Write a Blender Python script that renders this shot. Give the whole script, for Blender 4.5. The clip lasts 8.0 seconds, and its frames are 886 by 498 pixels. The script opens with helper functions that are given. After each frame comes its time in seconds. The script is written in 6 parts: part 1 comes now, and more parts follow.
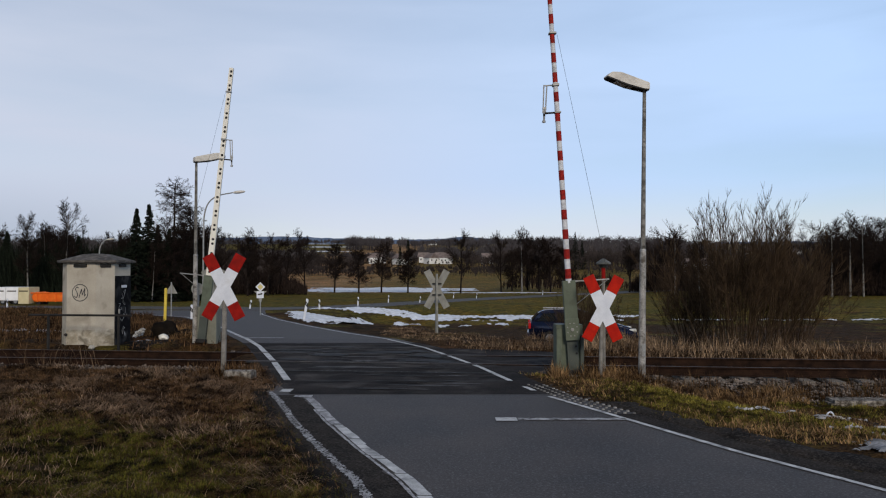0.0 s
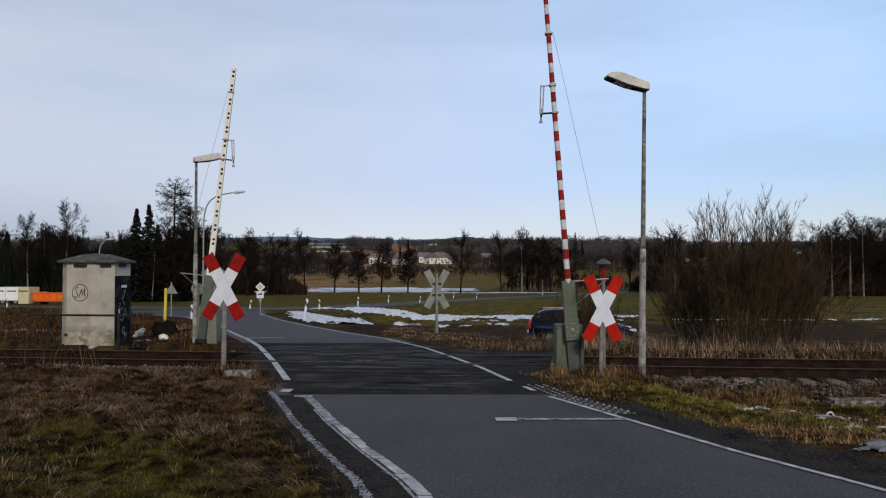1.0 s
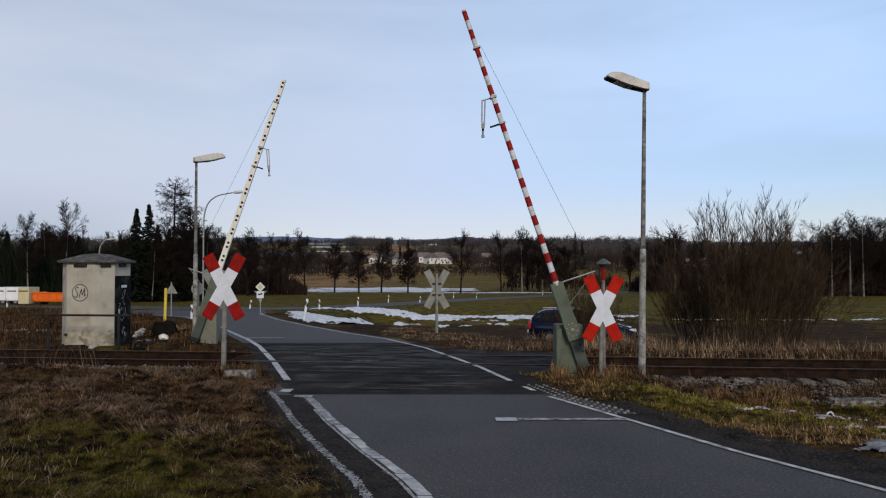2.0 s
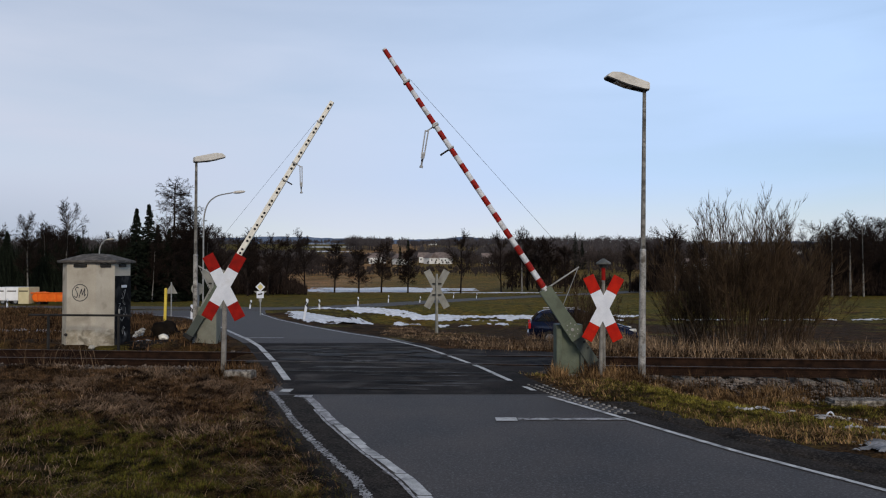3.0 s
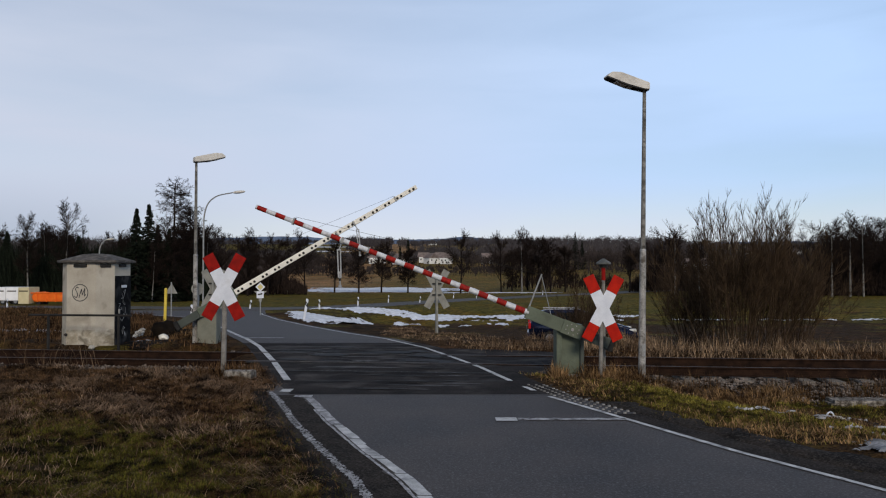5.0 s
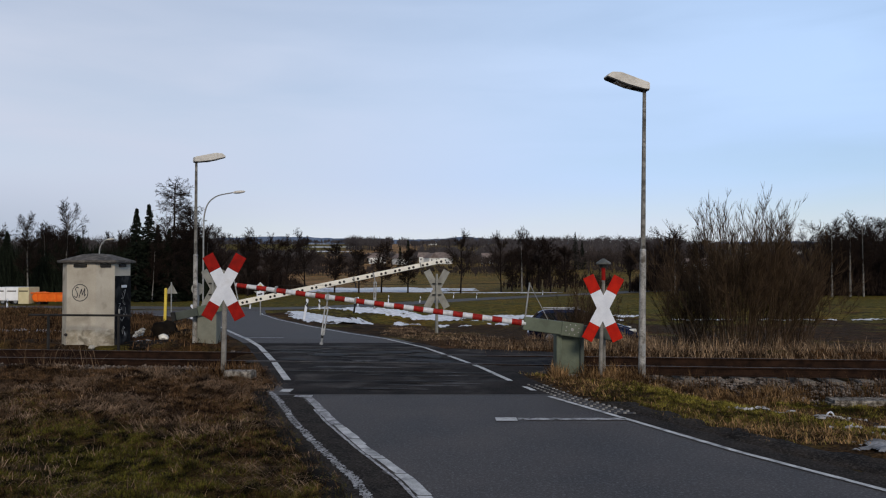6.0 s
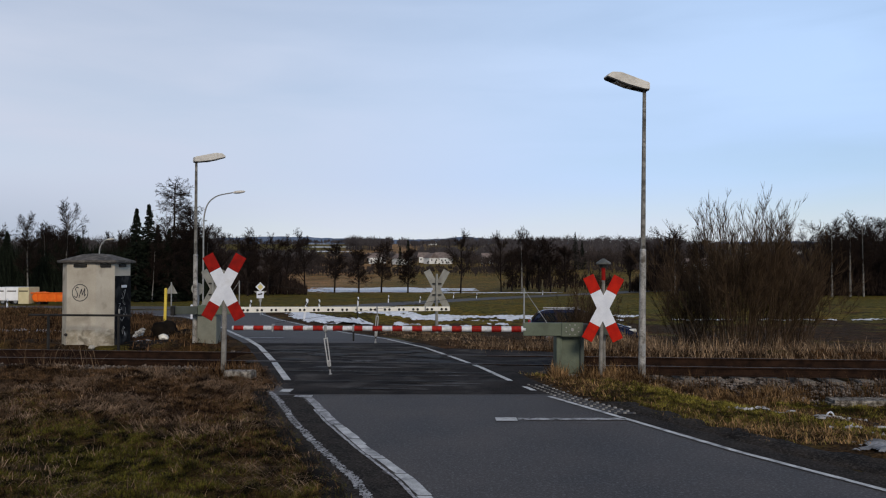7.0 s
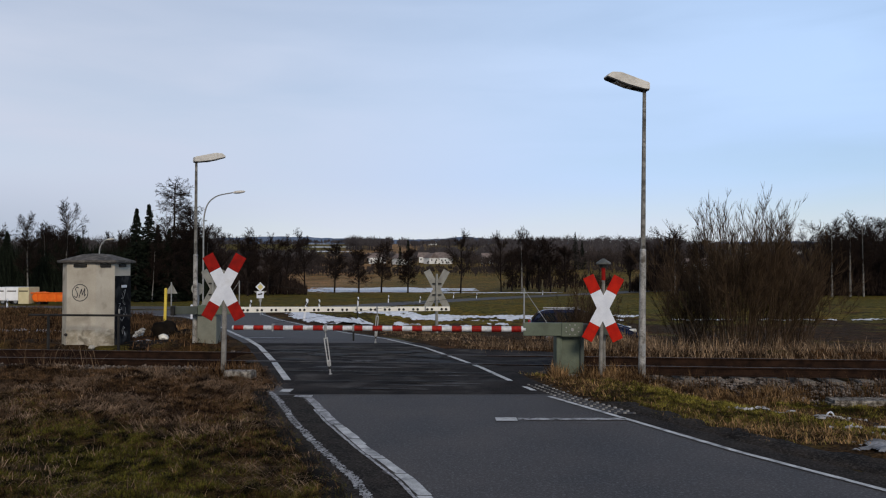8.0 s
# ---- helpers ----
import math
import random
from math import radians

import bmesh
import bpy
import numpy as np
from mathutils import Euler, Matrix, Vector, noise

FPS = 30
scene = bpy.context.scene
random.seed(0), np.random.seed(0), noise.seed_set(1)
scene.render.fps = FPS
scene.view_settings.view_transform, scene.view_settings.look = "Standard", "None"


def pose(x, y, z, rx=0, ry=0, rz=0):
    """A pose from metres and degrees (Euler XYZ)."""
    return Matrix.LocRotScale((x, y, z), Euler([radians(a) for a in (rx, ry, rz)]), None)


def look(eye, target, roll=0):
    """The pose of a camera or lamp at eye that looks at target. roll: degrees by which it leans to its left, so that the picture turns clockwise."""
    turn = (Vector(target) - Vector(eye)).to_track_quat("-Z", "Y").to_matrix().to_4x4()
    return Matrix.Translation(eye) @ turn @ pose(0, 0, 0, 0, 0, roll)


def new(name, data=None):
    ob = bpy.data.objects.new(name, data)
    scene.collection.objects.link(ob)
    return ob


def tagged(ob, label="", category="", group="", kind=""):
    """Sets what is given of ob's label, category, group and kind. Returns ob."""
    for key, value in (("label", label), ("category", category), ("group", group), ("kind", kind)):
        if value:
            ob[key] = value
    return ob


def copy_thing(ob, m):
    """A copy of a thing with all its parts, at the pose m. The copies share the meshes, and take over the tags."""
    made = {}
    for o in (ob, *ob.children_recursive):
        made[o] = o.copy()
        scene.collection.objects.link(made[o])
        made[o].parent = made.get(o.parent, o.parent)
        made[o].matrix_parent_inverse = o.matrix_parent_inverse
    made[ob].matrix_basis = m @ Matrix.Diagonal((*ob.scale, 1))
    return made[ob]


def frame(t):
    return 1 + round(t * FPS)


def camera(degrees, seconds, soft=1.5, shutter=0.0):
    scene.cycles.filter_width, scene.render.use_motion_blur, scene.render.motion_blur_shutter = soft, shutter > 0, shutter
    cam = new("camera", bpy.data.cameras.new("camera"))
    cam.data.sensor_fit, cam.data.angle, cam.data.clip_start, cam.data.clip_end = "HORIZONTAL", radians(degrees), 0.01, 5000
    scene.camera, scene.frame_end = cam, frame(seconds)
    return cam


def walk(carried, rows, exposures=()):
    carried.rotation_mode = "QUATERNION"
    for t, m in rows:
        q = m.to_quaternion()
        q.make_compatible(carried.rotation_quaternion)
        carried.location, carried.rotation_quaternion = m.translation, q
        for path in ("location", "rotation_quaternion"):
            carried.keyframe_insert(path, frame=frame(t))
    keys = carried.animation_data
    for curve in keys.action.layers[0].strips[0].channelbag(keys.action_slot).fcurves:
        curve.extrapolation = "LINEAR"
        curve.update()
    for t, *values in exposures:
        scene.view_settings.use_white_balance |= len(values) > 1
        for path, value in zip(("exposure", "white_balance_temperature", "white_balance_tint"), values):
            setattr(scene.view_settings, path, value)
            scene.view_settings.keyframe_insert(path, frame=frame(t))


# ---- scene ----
# ---- camera ----
cam = camera(61.0, 8.0, soft=1.15)
CAM = pose(0.0, 0.0, 2.0, 91.38, 0, 0)
walk(cam, [(0.0, CAM), (8.0, CAM)])

# ---- world, sun, exposure ----
SUN_EL, SUN_AZ = 28.0, 168.0      # degrees; azimuth clockwise from +Y
scene.view_settings.exposure = 0.0
world = bpy.data.worlds.new("sky_world")
scene.world = world
world.use_nodes = True
wn, wl = world.node_tree.nodes, world.node_tree.links
wn.clear()
w_out = wn.new("ShaderNodeOutputWorld")
w_bg = wn.new("ShaderNodeBackground")
w_sky = wn.new("ShaderNodeTexSky")
w_sky.sky_type, w_sky.sun_disc = "NISHITA", False
w_sky.sun_elevation, w_sky.sun_rotation = radians(SUN_EL), radians(SUN_AZ)
w_sky.air_density, w_sky.dust_density, w_sky.ozone_density = 1.0, 0.6, 1.5
w_tc = wn.new("ShaderNodeTexCoord")
w_map = wn.new("ShaderNodeMapping")
w_map.inputs["Location"].default_value = (0.6, 0.35, 0.2)
w_map.inputs["Scale"].default_value = (1.0, 1.0, 4.0)
w_map.inputs["Rotation"].default_value = (radians(9), radians(-7), 0)
w_noise = wn.new("ShaderNodeTexNoise")
w_noise.inputs["Scale"].default_value = 1.25
w_noise.inputs["Detail"].default_value = 2.5
w_noise.inputs["Roughness"].default_value = 0.5
w_noise.inputs["Distortion"].default_value = 0.4
w_ramp = wn.new("ShaderNodeValToRGB")
w_ramp.color_ramp.elements[0].position, w_ramp.color_ramp.elements[0].color = 0.52, (0.6, 0.6, 0.6, 1)
w_ramp.color_ramp.elements[1].position, w_ramp.color_ramp.elements[1].color = 0.88, (1.0, 1.0, 1.0, 1)
w_mix = wn.new("ShaderNodeMix")
w_mix.data_type = "RGBA"
# thin high cloud, whiter towards the sun's side
w_tint = wn.new("ShaderNodeMix")
w_tint.data_type = "RGBA"
w_tint.inputs["A"].default_value = (5.95, 6.55, 7.95, 1)
w_tint.inputs["B"].default_value = (5.2, 7.2, 10.5, 1)
wl.new(w_tc.outputs["Generated"], w_map.inputs["Vector"])
wl.new(w_map.outputs["Vector"], w_noise.inputs["Vector"])
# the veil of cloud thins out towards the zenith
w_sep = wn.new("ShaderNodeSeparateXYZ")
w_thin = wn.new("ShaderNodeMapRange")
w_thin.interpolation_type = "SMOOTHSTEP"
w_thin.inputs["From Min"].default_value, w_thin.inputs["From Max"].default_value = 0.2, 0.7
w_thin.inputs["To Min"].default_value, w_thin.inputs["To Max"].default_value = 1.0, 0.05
w_mul = wn.new("ShaderNodeMath")
w_mul.operation = "MULTIPLY"
wl.new(w_tc.outputs["Generated"], w_sep.inputs[0])
w_side = wn.new("ShaderNodeMapRange")
w_side.interpolation_type = "SMOOTHSTEP"
w_side.inputs["From Min"].default_value, w_side.inputs["From Max"].default_value = -0.5, 0.55
wl.new(w_sep.outputs["X"], w_side.inputs["Value"])
wl.new(w_side.outputs[0], w_tint.inputs["Factor"])
w_near = wn.new("ShaderNodeMapRange")
w_near.interpolation_type = "SMOOTHSTEP"
w_near.inputs["From Min"].default_value, w_near.inputs["From Max"].default_value = -0.55, -0.1
wl.new(w_sep.outputs["X"], w_near.inputs["Value"])
# paler haze low over the horizon
w_haze = wn.new("ShaderNodeMix")
w_haze.data_type = "RGBA"
w_pale = wn.new("ShaderNodeMix")
w_pale.data_type = "RGBA"
w_pale.inputs["A"].default_value = (4.5, 5.1, 6.2, 1)
w_pale.inputs["B"].default_value = (7.0, 7.5, 8.4, 1)
wl.new(w_near.outputs[0], w_pale.inputs["Factor"])
wl.new(w_pale.outputs["Result"], w_haze.inputs["A"])
w_low = wn.new("ShaderNodeMapRange")
w_low.interpolation_type = "SMOOTHSTEP"
w_low.inputs["From Min"].default_value, w_low.inputs["From Max"].default_value = 0.02, 0.125
wl.new(w_sep.outputs["Z"], w_low.inputs["Value"])
wl.new(w_low.outputs[0], w_haze.inputs["Factor"])
wl.new(w_tint.outputs["Result"], w_haze.inputs["B"])
wl.new(w_haze.outputs["Result"], w_mix.inputs["B"])
# fine wisps
w_map2 = wn.new("ShaderNodeMapping")
w_map2.inputs["Scale"].default_value = (1.6, 1.6, 9.0)
w_map2.inputs["Rotation"].default_value = (radians(5), radians(12), 0)
w_wisp = wn.new("ShaderNodeTexNoise")
w_wisp.inputs["Scale"].default_value = 2.2
w_wisp.inputs["Detail"].default_value = 6.0
w_wisp.inputs["Distortion"].default_value = 0.5
w_add = wn.new("ShaderNodeMath")
w_add.operation = "MULTIPLY_ADD"
wl.new(w_tc.outputs["Generated"], w_map2.inputs["Vector"])
wl.new(w_map2.outputs["Vector"], w_wisp.inputs["Vector"])
wl.new(w_wisp.outputs["Fac"], w_add.inputs[0])
w_add.inputs[1].default_value = 0.45
wl.new(w_noise.outputs["Fac"], w_add.inputs[2])
wl.new(w_add.outputs[0], w_ramp.inputs["Fac"])
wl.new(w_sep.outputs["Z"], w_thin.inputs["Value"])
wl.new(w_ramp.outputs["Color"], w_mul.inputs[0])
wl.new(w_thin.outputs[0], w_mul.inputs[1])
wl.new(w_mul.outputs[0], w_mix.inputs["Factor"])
wl.new(w_sky.outputs["Color"], w_mix.inputs["A"])
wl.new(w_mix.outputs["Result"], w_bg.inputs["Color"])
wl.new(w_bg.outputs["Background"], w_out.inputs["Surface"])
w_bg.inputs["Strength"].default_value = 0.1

sun = new("sun", bpy.data.lights.new("sun", "SUN"))
sun.data.energy, sun.data.angle, sun.data.color = 1.9, radians(12), (1.0, 0.87, 0.7)
_az, _el = radians(SUN_AZ), radians(SUN_EL)
SUN_DIR = Vector((math.sin(_az) * math.cos(_el), math.cos(_az) * math.cos(_el), math.sin(_el)))
sun.matrix_world = look(SUN_DIR * 50, (0, 0, 0))


# ---- materials ----
def nodes_of(m):
    m.use_nodes = True
    n, l = m.node_tree.nodes, m.node_tree.links
    return n, l, n["Principled BSDF"]


def mat(name, dark, light, scale=6.0, rough=0.7, metal=0.0, bump=0.15, fine=60.0, stain=None, stain_scale=1.5, stain_amount=0.5, vary=0.0, depth=0.01, spec=0.4, lo=0.56, hi=0.94, grain=0.5):
    """Two-scale procedural surface: broad mottling between two colours, fine grain, stains, relief."""
    m = bpy.data.materials.new(name)
    n, l, b = nodes_of(m)
    tc = n.new("ShaderNodeTexCoord")
    n1, n2 = n.new("ShaderNodeTexNoise"), n.new("ShaderNodeTexNoise")
    n1.inputs["Scale"].default_value, n1.inputs["Detail"].default_value = scale, 5
    n2.inputs["Scale"].default_value, n2.inputs["Detail"].default_value = fine, 3
    for k in (n1, n2):
        l.new(tc.outputs["Object"], k.inputs["Vector"])
    add = n.new("ShaderNodeMath")
    add.operation = "MULTIPLY_ADD"
    l.new(n2.outputs["Fac"], add.inputs[0])
    add.inputs[1].default_value = grain
    l.new(n1.outputs["Fac"], add.inputs[2])
    span = n.new("ShaderNodeMapRange")
    span.inputs["From Min"].default_value, span.inputs["From Max"].default_value = lo, hi
    l.new(add.outputs[0], span.inputs["Value"])
    ramp = n.new("ShaderNodeValToRGB")
    ramp.color_ramp.elements[0].color, ramp.color_ramp.elements[1].color = (*dark, 1), (*light, 1)
    l.new(span.outputs[0], ramp.inputs["Fac"])
    col = ramp.outputs["Color"]
    if stain:
        n3 = n.new("ShaderNodeTexNoise")
        n3.inputs["Scale"].default_value, n3.inputs["Detail"].default_value, n3.inputs["Distortion"].default_value = stain_scale, 8, 0.6
        l.new(tc.outputs["Object"], n3.inputs["Vector"])
        r3 = n.new("ShaderNodeValToRGB")
        r3.color_ramp.elements[0].position, r3.color_ramp.elements[0].color = 0.5, (0, 0, 0, 1)
        r3.color_ramp.elements[1].position, r3.color_ramp.elements[1].color = 0.7, (stain_amount,) * 3 + (1,)
        l.new(n3.outputs["Fac"], r3.inputs["Fac"])
        mx = n.new("ShaderNodeMix")
        mx.data_type = "RGBA"
        l.new(r3.outputs["Color"], mx.inputs["Factor"])
        l.new(col, mx.inputs["A"])
        mx.inputs["B"].default_value = (*stain, 1)
        col = mx.outputs["Result"]
    if vary:
        oi, geo = n.new("ShaderNodeObjectInfo"), n.new("ShaderNodeNewGeometry")
        sm = n.new("ShaderNodeMath")
        sm.operation = "ADD"
        l.new(oi.outputs["Random"], sm.inputs[0])
        l.new(geo.outputs["Random Per Island"], sm.inputs[1])
        fr = n.new("ShaderNodeMath")
        fr.operation = "FRACT"
        l.new(sm.outputs[0], fr.inputs[0])
        mr = n.new("ShaderNodeMapRange")
        mr.inputs["To Min"].default_value, mr.inputs["To Max"].default_value = 1 - vary, 1 + vary
        l.new(fr.outputs[0], mr.inputs["Value"])
        hs = n.new("ShaderNodeHueSaturation")
        l.new(mr.outputs[0], hs.inputs["Value"])
        l.new(col, hs.inputs["Color"])
        col = hs.outputs["Color"]
    l.new(col, b.inputs["Base Color"])
    rr = n.new("ShaderNodeMapRange")
    rr.inputs["To Min"].default_value, rr.inputs["To Max"].default_value = max(rough - 0.12, 0.02), min(rough + 0.12, 1)
    l.new(n1.outputs["Fac"], rr.inputs["Value"])
    l.new(rr.outputs[0], b.inputs["Roughness"])
    b.inputs["Metallic"].default_value = metal
    b.inputs["Specular IOR Level"].default_value = spec
    if bump:
        bp = n.new("ShaderNodeBump")
        bp.inputs["Strength"].default_value, bp.inputs["Distance"].default_value = bump, depth
        l.new(add.outputs[0], bp.inputs["Height"])
        l.new(bp.outputs["Normal"], b.inputs["Normal"])
    return m


ASPHALT = mat("asphalt", (0.028, 0.0238, 0.022), (0.07, 0.06, 0.056), 0.9, 0.72, bump=0.5, fine=75, stain=(0.18, 0.175, 0.178), stain_scale=38, stain_amount=0.5, spec=0.3, grain=0.8, lo=0.68, hi=1.14)
SHOULDER = mat("dirty_tarmac", (0.007, 0.0058, 0.0048), (0.042, 0.035, 0.03), 3, 0.95, bump=0.7, fine=50, stain=(0.1, 0.09, 0.08), stain_scale=30, stain_amount=0.5, spec=0.06, grain=1.0, lo=0.75, hi=1.3)
MOSS = mat("mossy_grass_blades", (0.026, 0.024, 0.005), (0.235, 0.195, 0.038), 1.3, 0.9, bump=0, fine=6, vary=0.7, spec=0.06, grain=1.1, lo=0.88, hi=1.24)
STRAW = mat("dry_straw_blades", (0.028, 0.0145, 0.007), (0.29, 0.175, 0.08), 1.5, 0.9, bump=0, fine=6, vary=0.75, spec=0.06, grain=1.1, lo=0.88, hi=1.24)
LEG = mat("pale_galvanised_tube", (0.26, 0.26, 0.255), (0.46, 0.46, 0.45), 9, 0.5, metal=0.1, bump=0.05, fine=60, stain=(0.2, 0.19, 0.18), stain_scale=12, stain_amount=0.6)
ASPHALT_DARK = mat("crossing_asphalt", (0.005, 0.0043, 0.004), (0.042, 0.036, 0.033), 1.8, 0.93, bump=0.6, fine=60, stain=(0.1, 0.09, 0.084), stain_scale=1.2, stain_amount=0.6, spec=0.07, grain=1.0, lo=0.75, hi=1.35)
PAINT = mat("road_paint", (0.34, 0.34, 0.33), (0.62, 0.62, 0.61), 5, 0.7, bump=0.25, fine=70, stain=(0.08, 0.08, 0.085), stain_scale=6, stain_amount=0.75)
PAINT_OLD = mat("worn_road_paint", (0.17, 0.17, 0.172), (0.5, 0.5, 0.51), 7, 0.85, bump=0.3, fine=60, stain=(0.06, 0.058, 0.058), stain_scale=11, stain_amount=0.8, spec=0.15)
PAVER = mat("worn_pale_stud", (0.04, 0.038, 0.036), (0.24, 0.235, 0.225), 4, 0.85, bump=0.2, fine=40, vary=0.5, spec=0.12)
CONCRETE = mat("concrete", (0.24, 0.23, 0.2), (0.4, 0.385, 0.34), 2.0, 0.85, bump=0.25, fine=90, stain=(0.1, 0.095, 0.08), stain_scale=2.2, stain_amount=0.55)
CONCRETE_ROUGH = mat("rough_concrete", (0.06, 0.052, 0.043), (0.34, 0.31, 0.27), 11, 0.95, bump=0.9, fine=40, stain=(0.05, 0.034, 0.02), stain_scale=6, stain_amount=0.8, depth=0.02, spec=0.1, lo=0.64, hi=0.9)
HUT_WALL = mat("hut_plaster", (0.33, 0.295, 0.235), (0.47, 0.43, 0.36), 1.4, 0.9, bump=0.12, fine=80, stain=(0.17, 0.145, 0.11), stain_scale=2.2, stain_amount=0.6, spec=0.12)
HUT_BASE = mat("stained_plaster", (0.24, 0.205, 0.145), (0.47, 0.43, 0.355), 5.0, 0.92, bump=0.35, fine=60, stain=(0.06, 0.045, 0.025), stain_scale=4, stain_amount=0.8, spec=0.1)
HUT_ROOF = mat("hut_roof_felt", (0.035, 0.031, 0.027), (0.1, 0.088, 0.078), 5, 0.9, bump=0.4, fine=60, stain=(0.2, 0.185, 0.165), stain_scale=9, stain_amount=0.6)
GREEN = mat("green_paint", (0.078, 0.094, 0.066), (0.115, 0.135, 0.098), 3, 0.6, bump=0.05, fine=50, stain=(0.05, 0.052, 0.038), stain_scale=5, stain_amount=0.5, spec=0.25)
GREEN_DARK = mat("dark_green_paint", (0.035, 0.042, 0.034), (0.06, 0.07, 0.058), 3, 0.6, bump=0.05, fine=50)
GREY_GREEN = mat("grey_green_paint", (0.12, 0.122, 0.092), (0.18, 0.18, 0.14), 3, 0.6, bump=0.06, fine=50, stain=(0.12, 0.11, 0.08), stain_scale=4, stain_amount=0.5)
# darker, duller red than RED, for one cross and the bell pole's band
RED_DULL = mat("dull_red_sheet", (0.2, 0.006, 0.004), (0.3, 0.01, 0.006), 7, 0.6, bump=0.03, fine=60, stain=(0.12, 0.008, 0.005), stain_scale=6, stain_amount=0.5, spec=0.1)
BOOM_RED = mat("mottled_red_sheet", (0.17, 0.01, 0.008), (0.36, 0.017, 0.011), 18, 0.6, bump=0.05, fine=60, stain=(0.1, 0.012, 0.01), stain_scale=9, stain_amount=0.7, spec=0.12)
BOOM_WHITE = mat("grimy_white_sheet", (0.46, 0.47, 0.49), (0.64, 0.65, 0.67), 14, 0.5, bump=0.05, fine=60, stain=(0.24, 0.235, 0.23), stain_scale=8, stain_amount=0.6, spec=0.2)
RED = mat("red_reflective", (0.31, 0.006, 0.002), (0.45, 0.013, 0.003), 7, 0.55, bump=0.03, fine=60, stain=(0.24, 0.008, 0.003), stain_scale=6, stain_amount=0.35, spec=0.1)
WHITE = mat("white_reflective", (0.56, 0.58, 0.63), (0.68, 0.7, 0.75), 5, 0.42, bump=0.03, fine=60, stain=(0.45, 0.45, 0.45), stain_scale=5, stain_amount=0.4, spec=0.3)
CREAM = mat("cream_paint", (0.68, 0.65, 0.57), (0.8, 0.77, 0.69), 4, 0.5, bump=0.04, fine=60, stain=(0.5, 0.47, 0.4), stain_scale=4, stain_amount=0.4)
SIGN_BACK = mat("sign_back", (0.17, 0.168, 0.15), (0.27, 0.265, 0.235), 4, 0.6, bump=0.05, fine=50, stain=(0.12, 0.11, 0.085), stain_scale=5, stain_amount=0.6)
GALV = mat("galvanised_steel", (0.22, 0.22, 0.215), (0.36, 0.36, 0.35), 6, 0.5, metal=0.35, bump=0.08, fine=70, stain=(0.13, 0.115, 0.095), stain_scale=6, stain_amount=0.6)
LAMP_CONC = mat("lamp_pole_paint", (0.15, 0.145, 0.135), (0.4, 0.385, 0.36), 5, 0.75, metal=0.0, bump=0.15, fine=40, stain=(0.06, 0.048, 0.036), stain_scale=7, stain_amount=0.85, spec=0.15)
# upper pole darkened in its colour, as seen against the bright sky
LAMP_UPPER_BACKLIT = mat("lamp_pole_upper_backlit", (0.05, 0.046, 0.04), (0.2, 0.19, 0.17), 7, 0.75, bump=0.15, fine=40, stain=(0.33, 0.32, 0.3), stain_scale=9, stain_amount=0.7, spec=0.15)
LAMP_HEAD = mat("lamp_housing", (0.52, 0.49, 0.44), (0.68, 0.65, 0.59), 4, 0.6, bump=0.06, fine=50, stain=(0.35, 0.32, 0.28), stain_scale=6, stain_amount=0.5, spec=0.2)
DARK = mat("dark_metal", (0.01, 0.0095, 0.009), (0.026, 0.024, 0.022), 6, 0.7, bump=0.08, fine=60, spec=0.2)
RUST = mat("rail_rust", (0.008, 0.0043, 0.003), (0.03, 0.0155, 0.0095), 6, 0.9, metal=0.0, bump=0.25, fine=80, spec=0.08)
RAIL_TOP = mat("rail_running_surface", (0.05, 0.04, 0.034), (0.13, 0.11, 0.097), 8, 0.7, metal=0.2, bump=0.05, fine=50, spec=0.2)
SLEEPER = mat("sleeper_concrete", (0.1, 0.085, 0.07), (0.26, 0.235, 0.2), 5, 0.95, bump=0.3, fine=60, stain=(0.06, 0.04, 0.027), stain_scale=4, stain_amount=0.7, spec=0.12)
STONE = mat("ballast_stone", (0.026, 0.02, 0.016), (0.24, 0.2, 0.17), 3, 0.95, bump=0.5, fine=50, vary=0.65, stain=(0.05, 0.028, 0.016), stain_scale=1.2, stain_amount=0.7, spec=0.1)
SNOW = mat("old_snow", (0.58, 0.61, 0.66), (0.78, 0.8, 0.84), 2, 0.8, bump=0.6, fine=12, depth=0.05, stain=(0.33, 0.32, 0.3), stain_scale=1.6, stain_amount=0.6, spec=0.15)
DIRTY_SNOW = mat("dirty_snow", (0.16, 0.155, 0.15), (0.5, 0.5, 0.51), 4, 0.85, bump=0.6, fine=30, depth=0.02, stain=(0.08, 0.07, 0.06), stain_scale=5, stain_amount=0.8, spec=0.1, vary=0.4)
BARK = mat("bark", (0.008, 0.006, 0.0055), (0.027, 0.02, 0.017), 4, 0.95, bump=0.4, fine=30, vary=0.3, spec=0.05)
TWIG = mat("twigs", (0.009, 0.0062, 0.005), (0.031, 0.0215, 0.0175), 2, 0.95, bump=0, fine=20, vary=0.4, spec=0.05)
SHRUB = mat("shrub_bark", (0.026, 0.017, 0.01), (0.085, 0.056, 0.033), 3, 0.9, bump=0, fine=30, vary=0.5, spec=0.08)
BIRCH = mat("birch_bark", (0.07, 0.066, 0.06), (0.26, 0.25, 0.23), 2, 0.85, bump=0.2, fine=9, stain=(0.015, 0.013, 0.012), stain_scale=2, stain_amount=0.9, spec=0.1)
# needle colour; also stands for the shade in the brush behind the hut
NEEDLE_AND_SHADE = mat("spruce_needles_and_brush_shade", (0.004, 0.006, 0.004), (0.013, 0.017, 0.011), 3, 0.95, bump=0, fine=40, vary=0.4, spec=0.05)
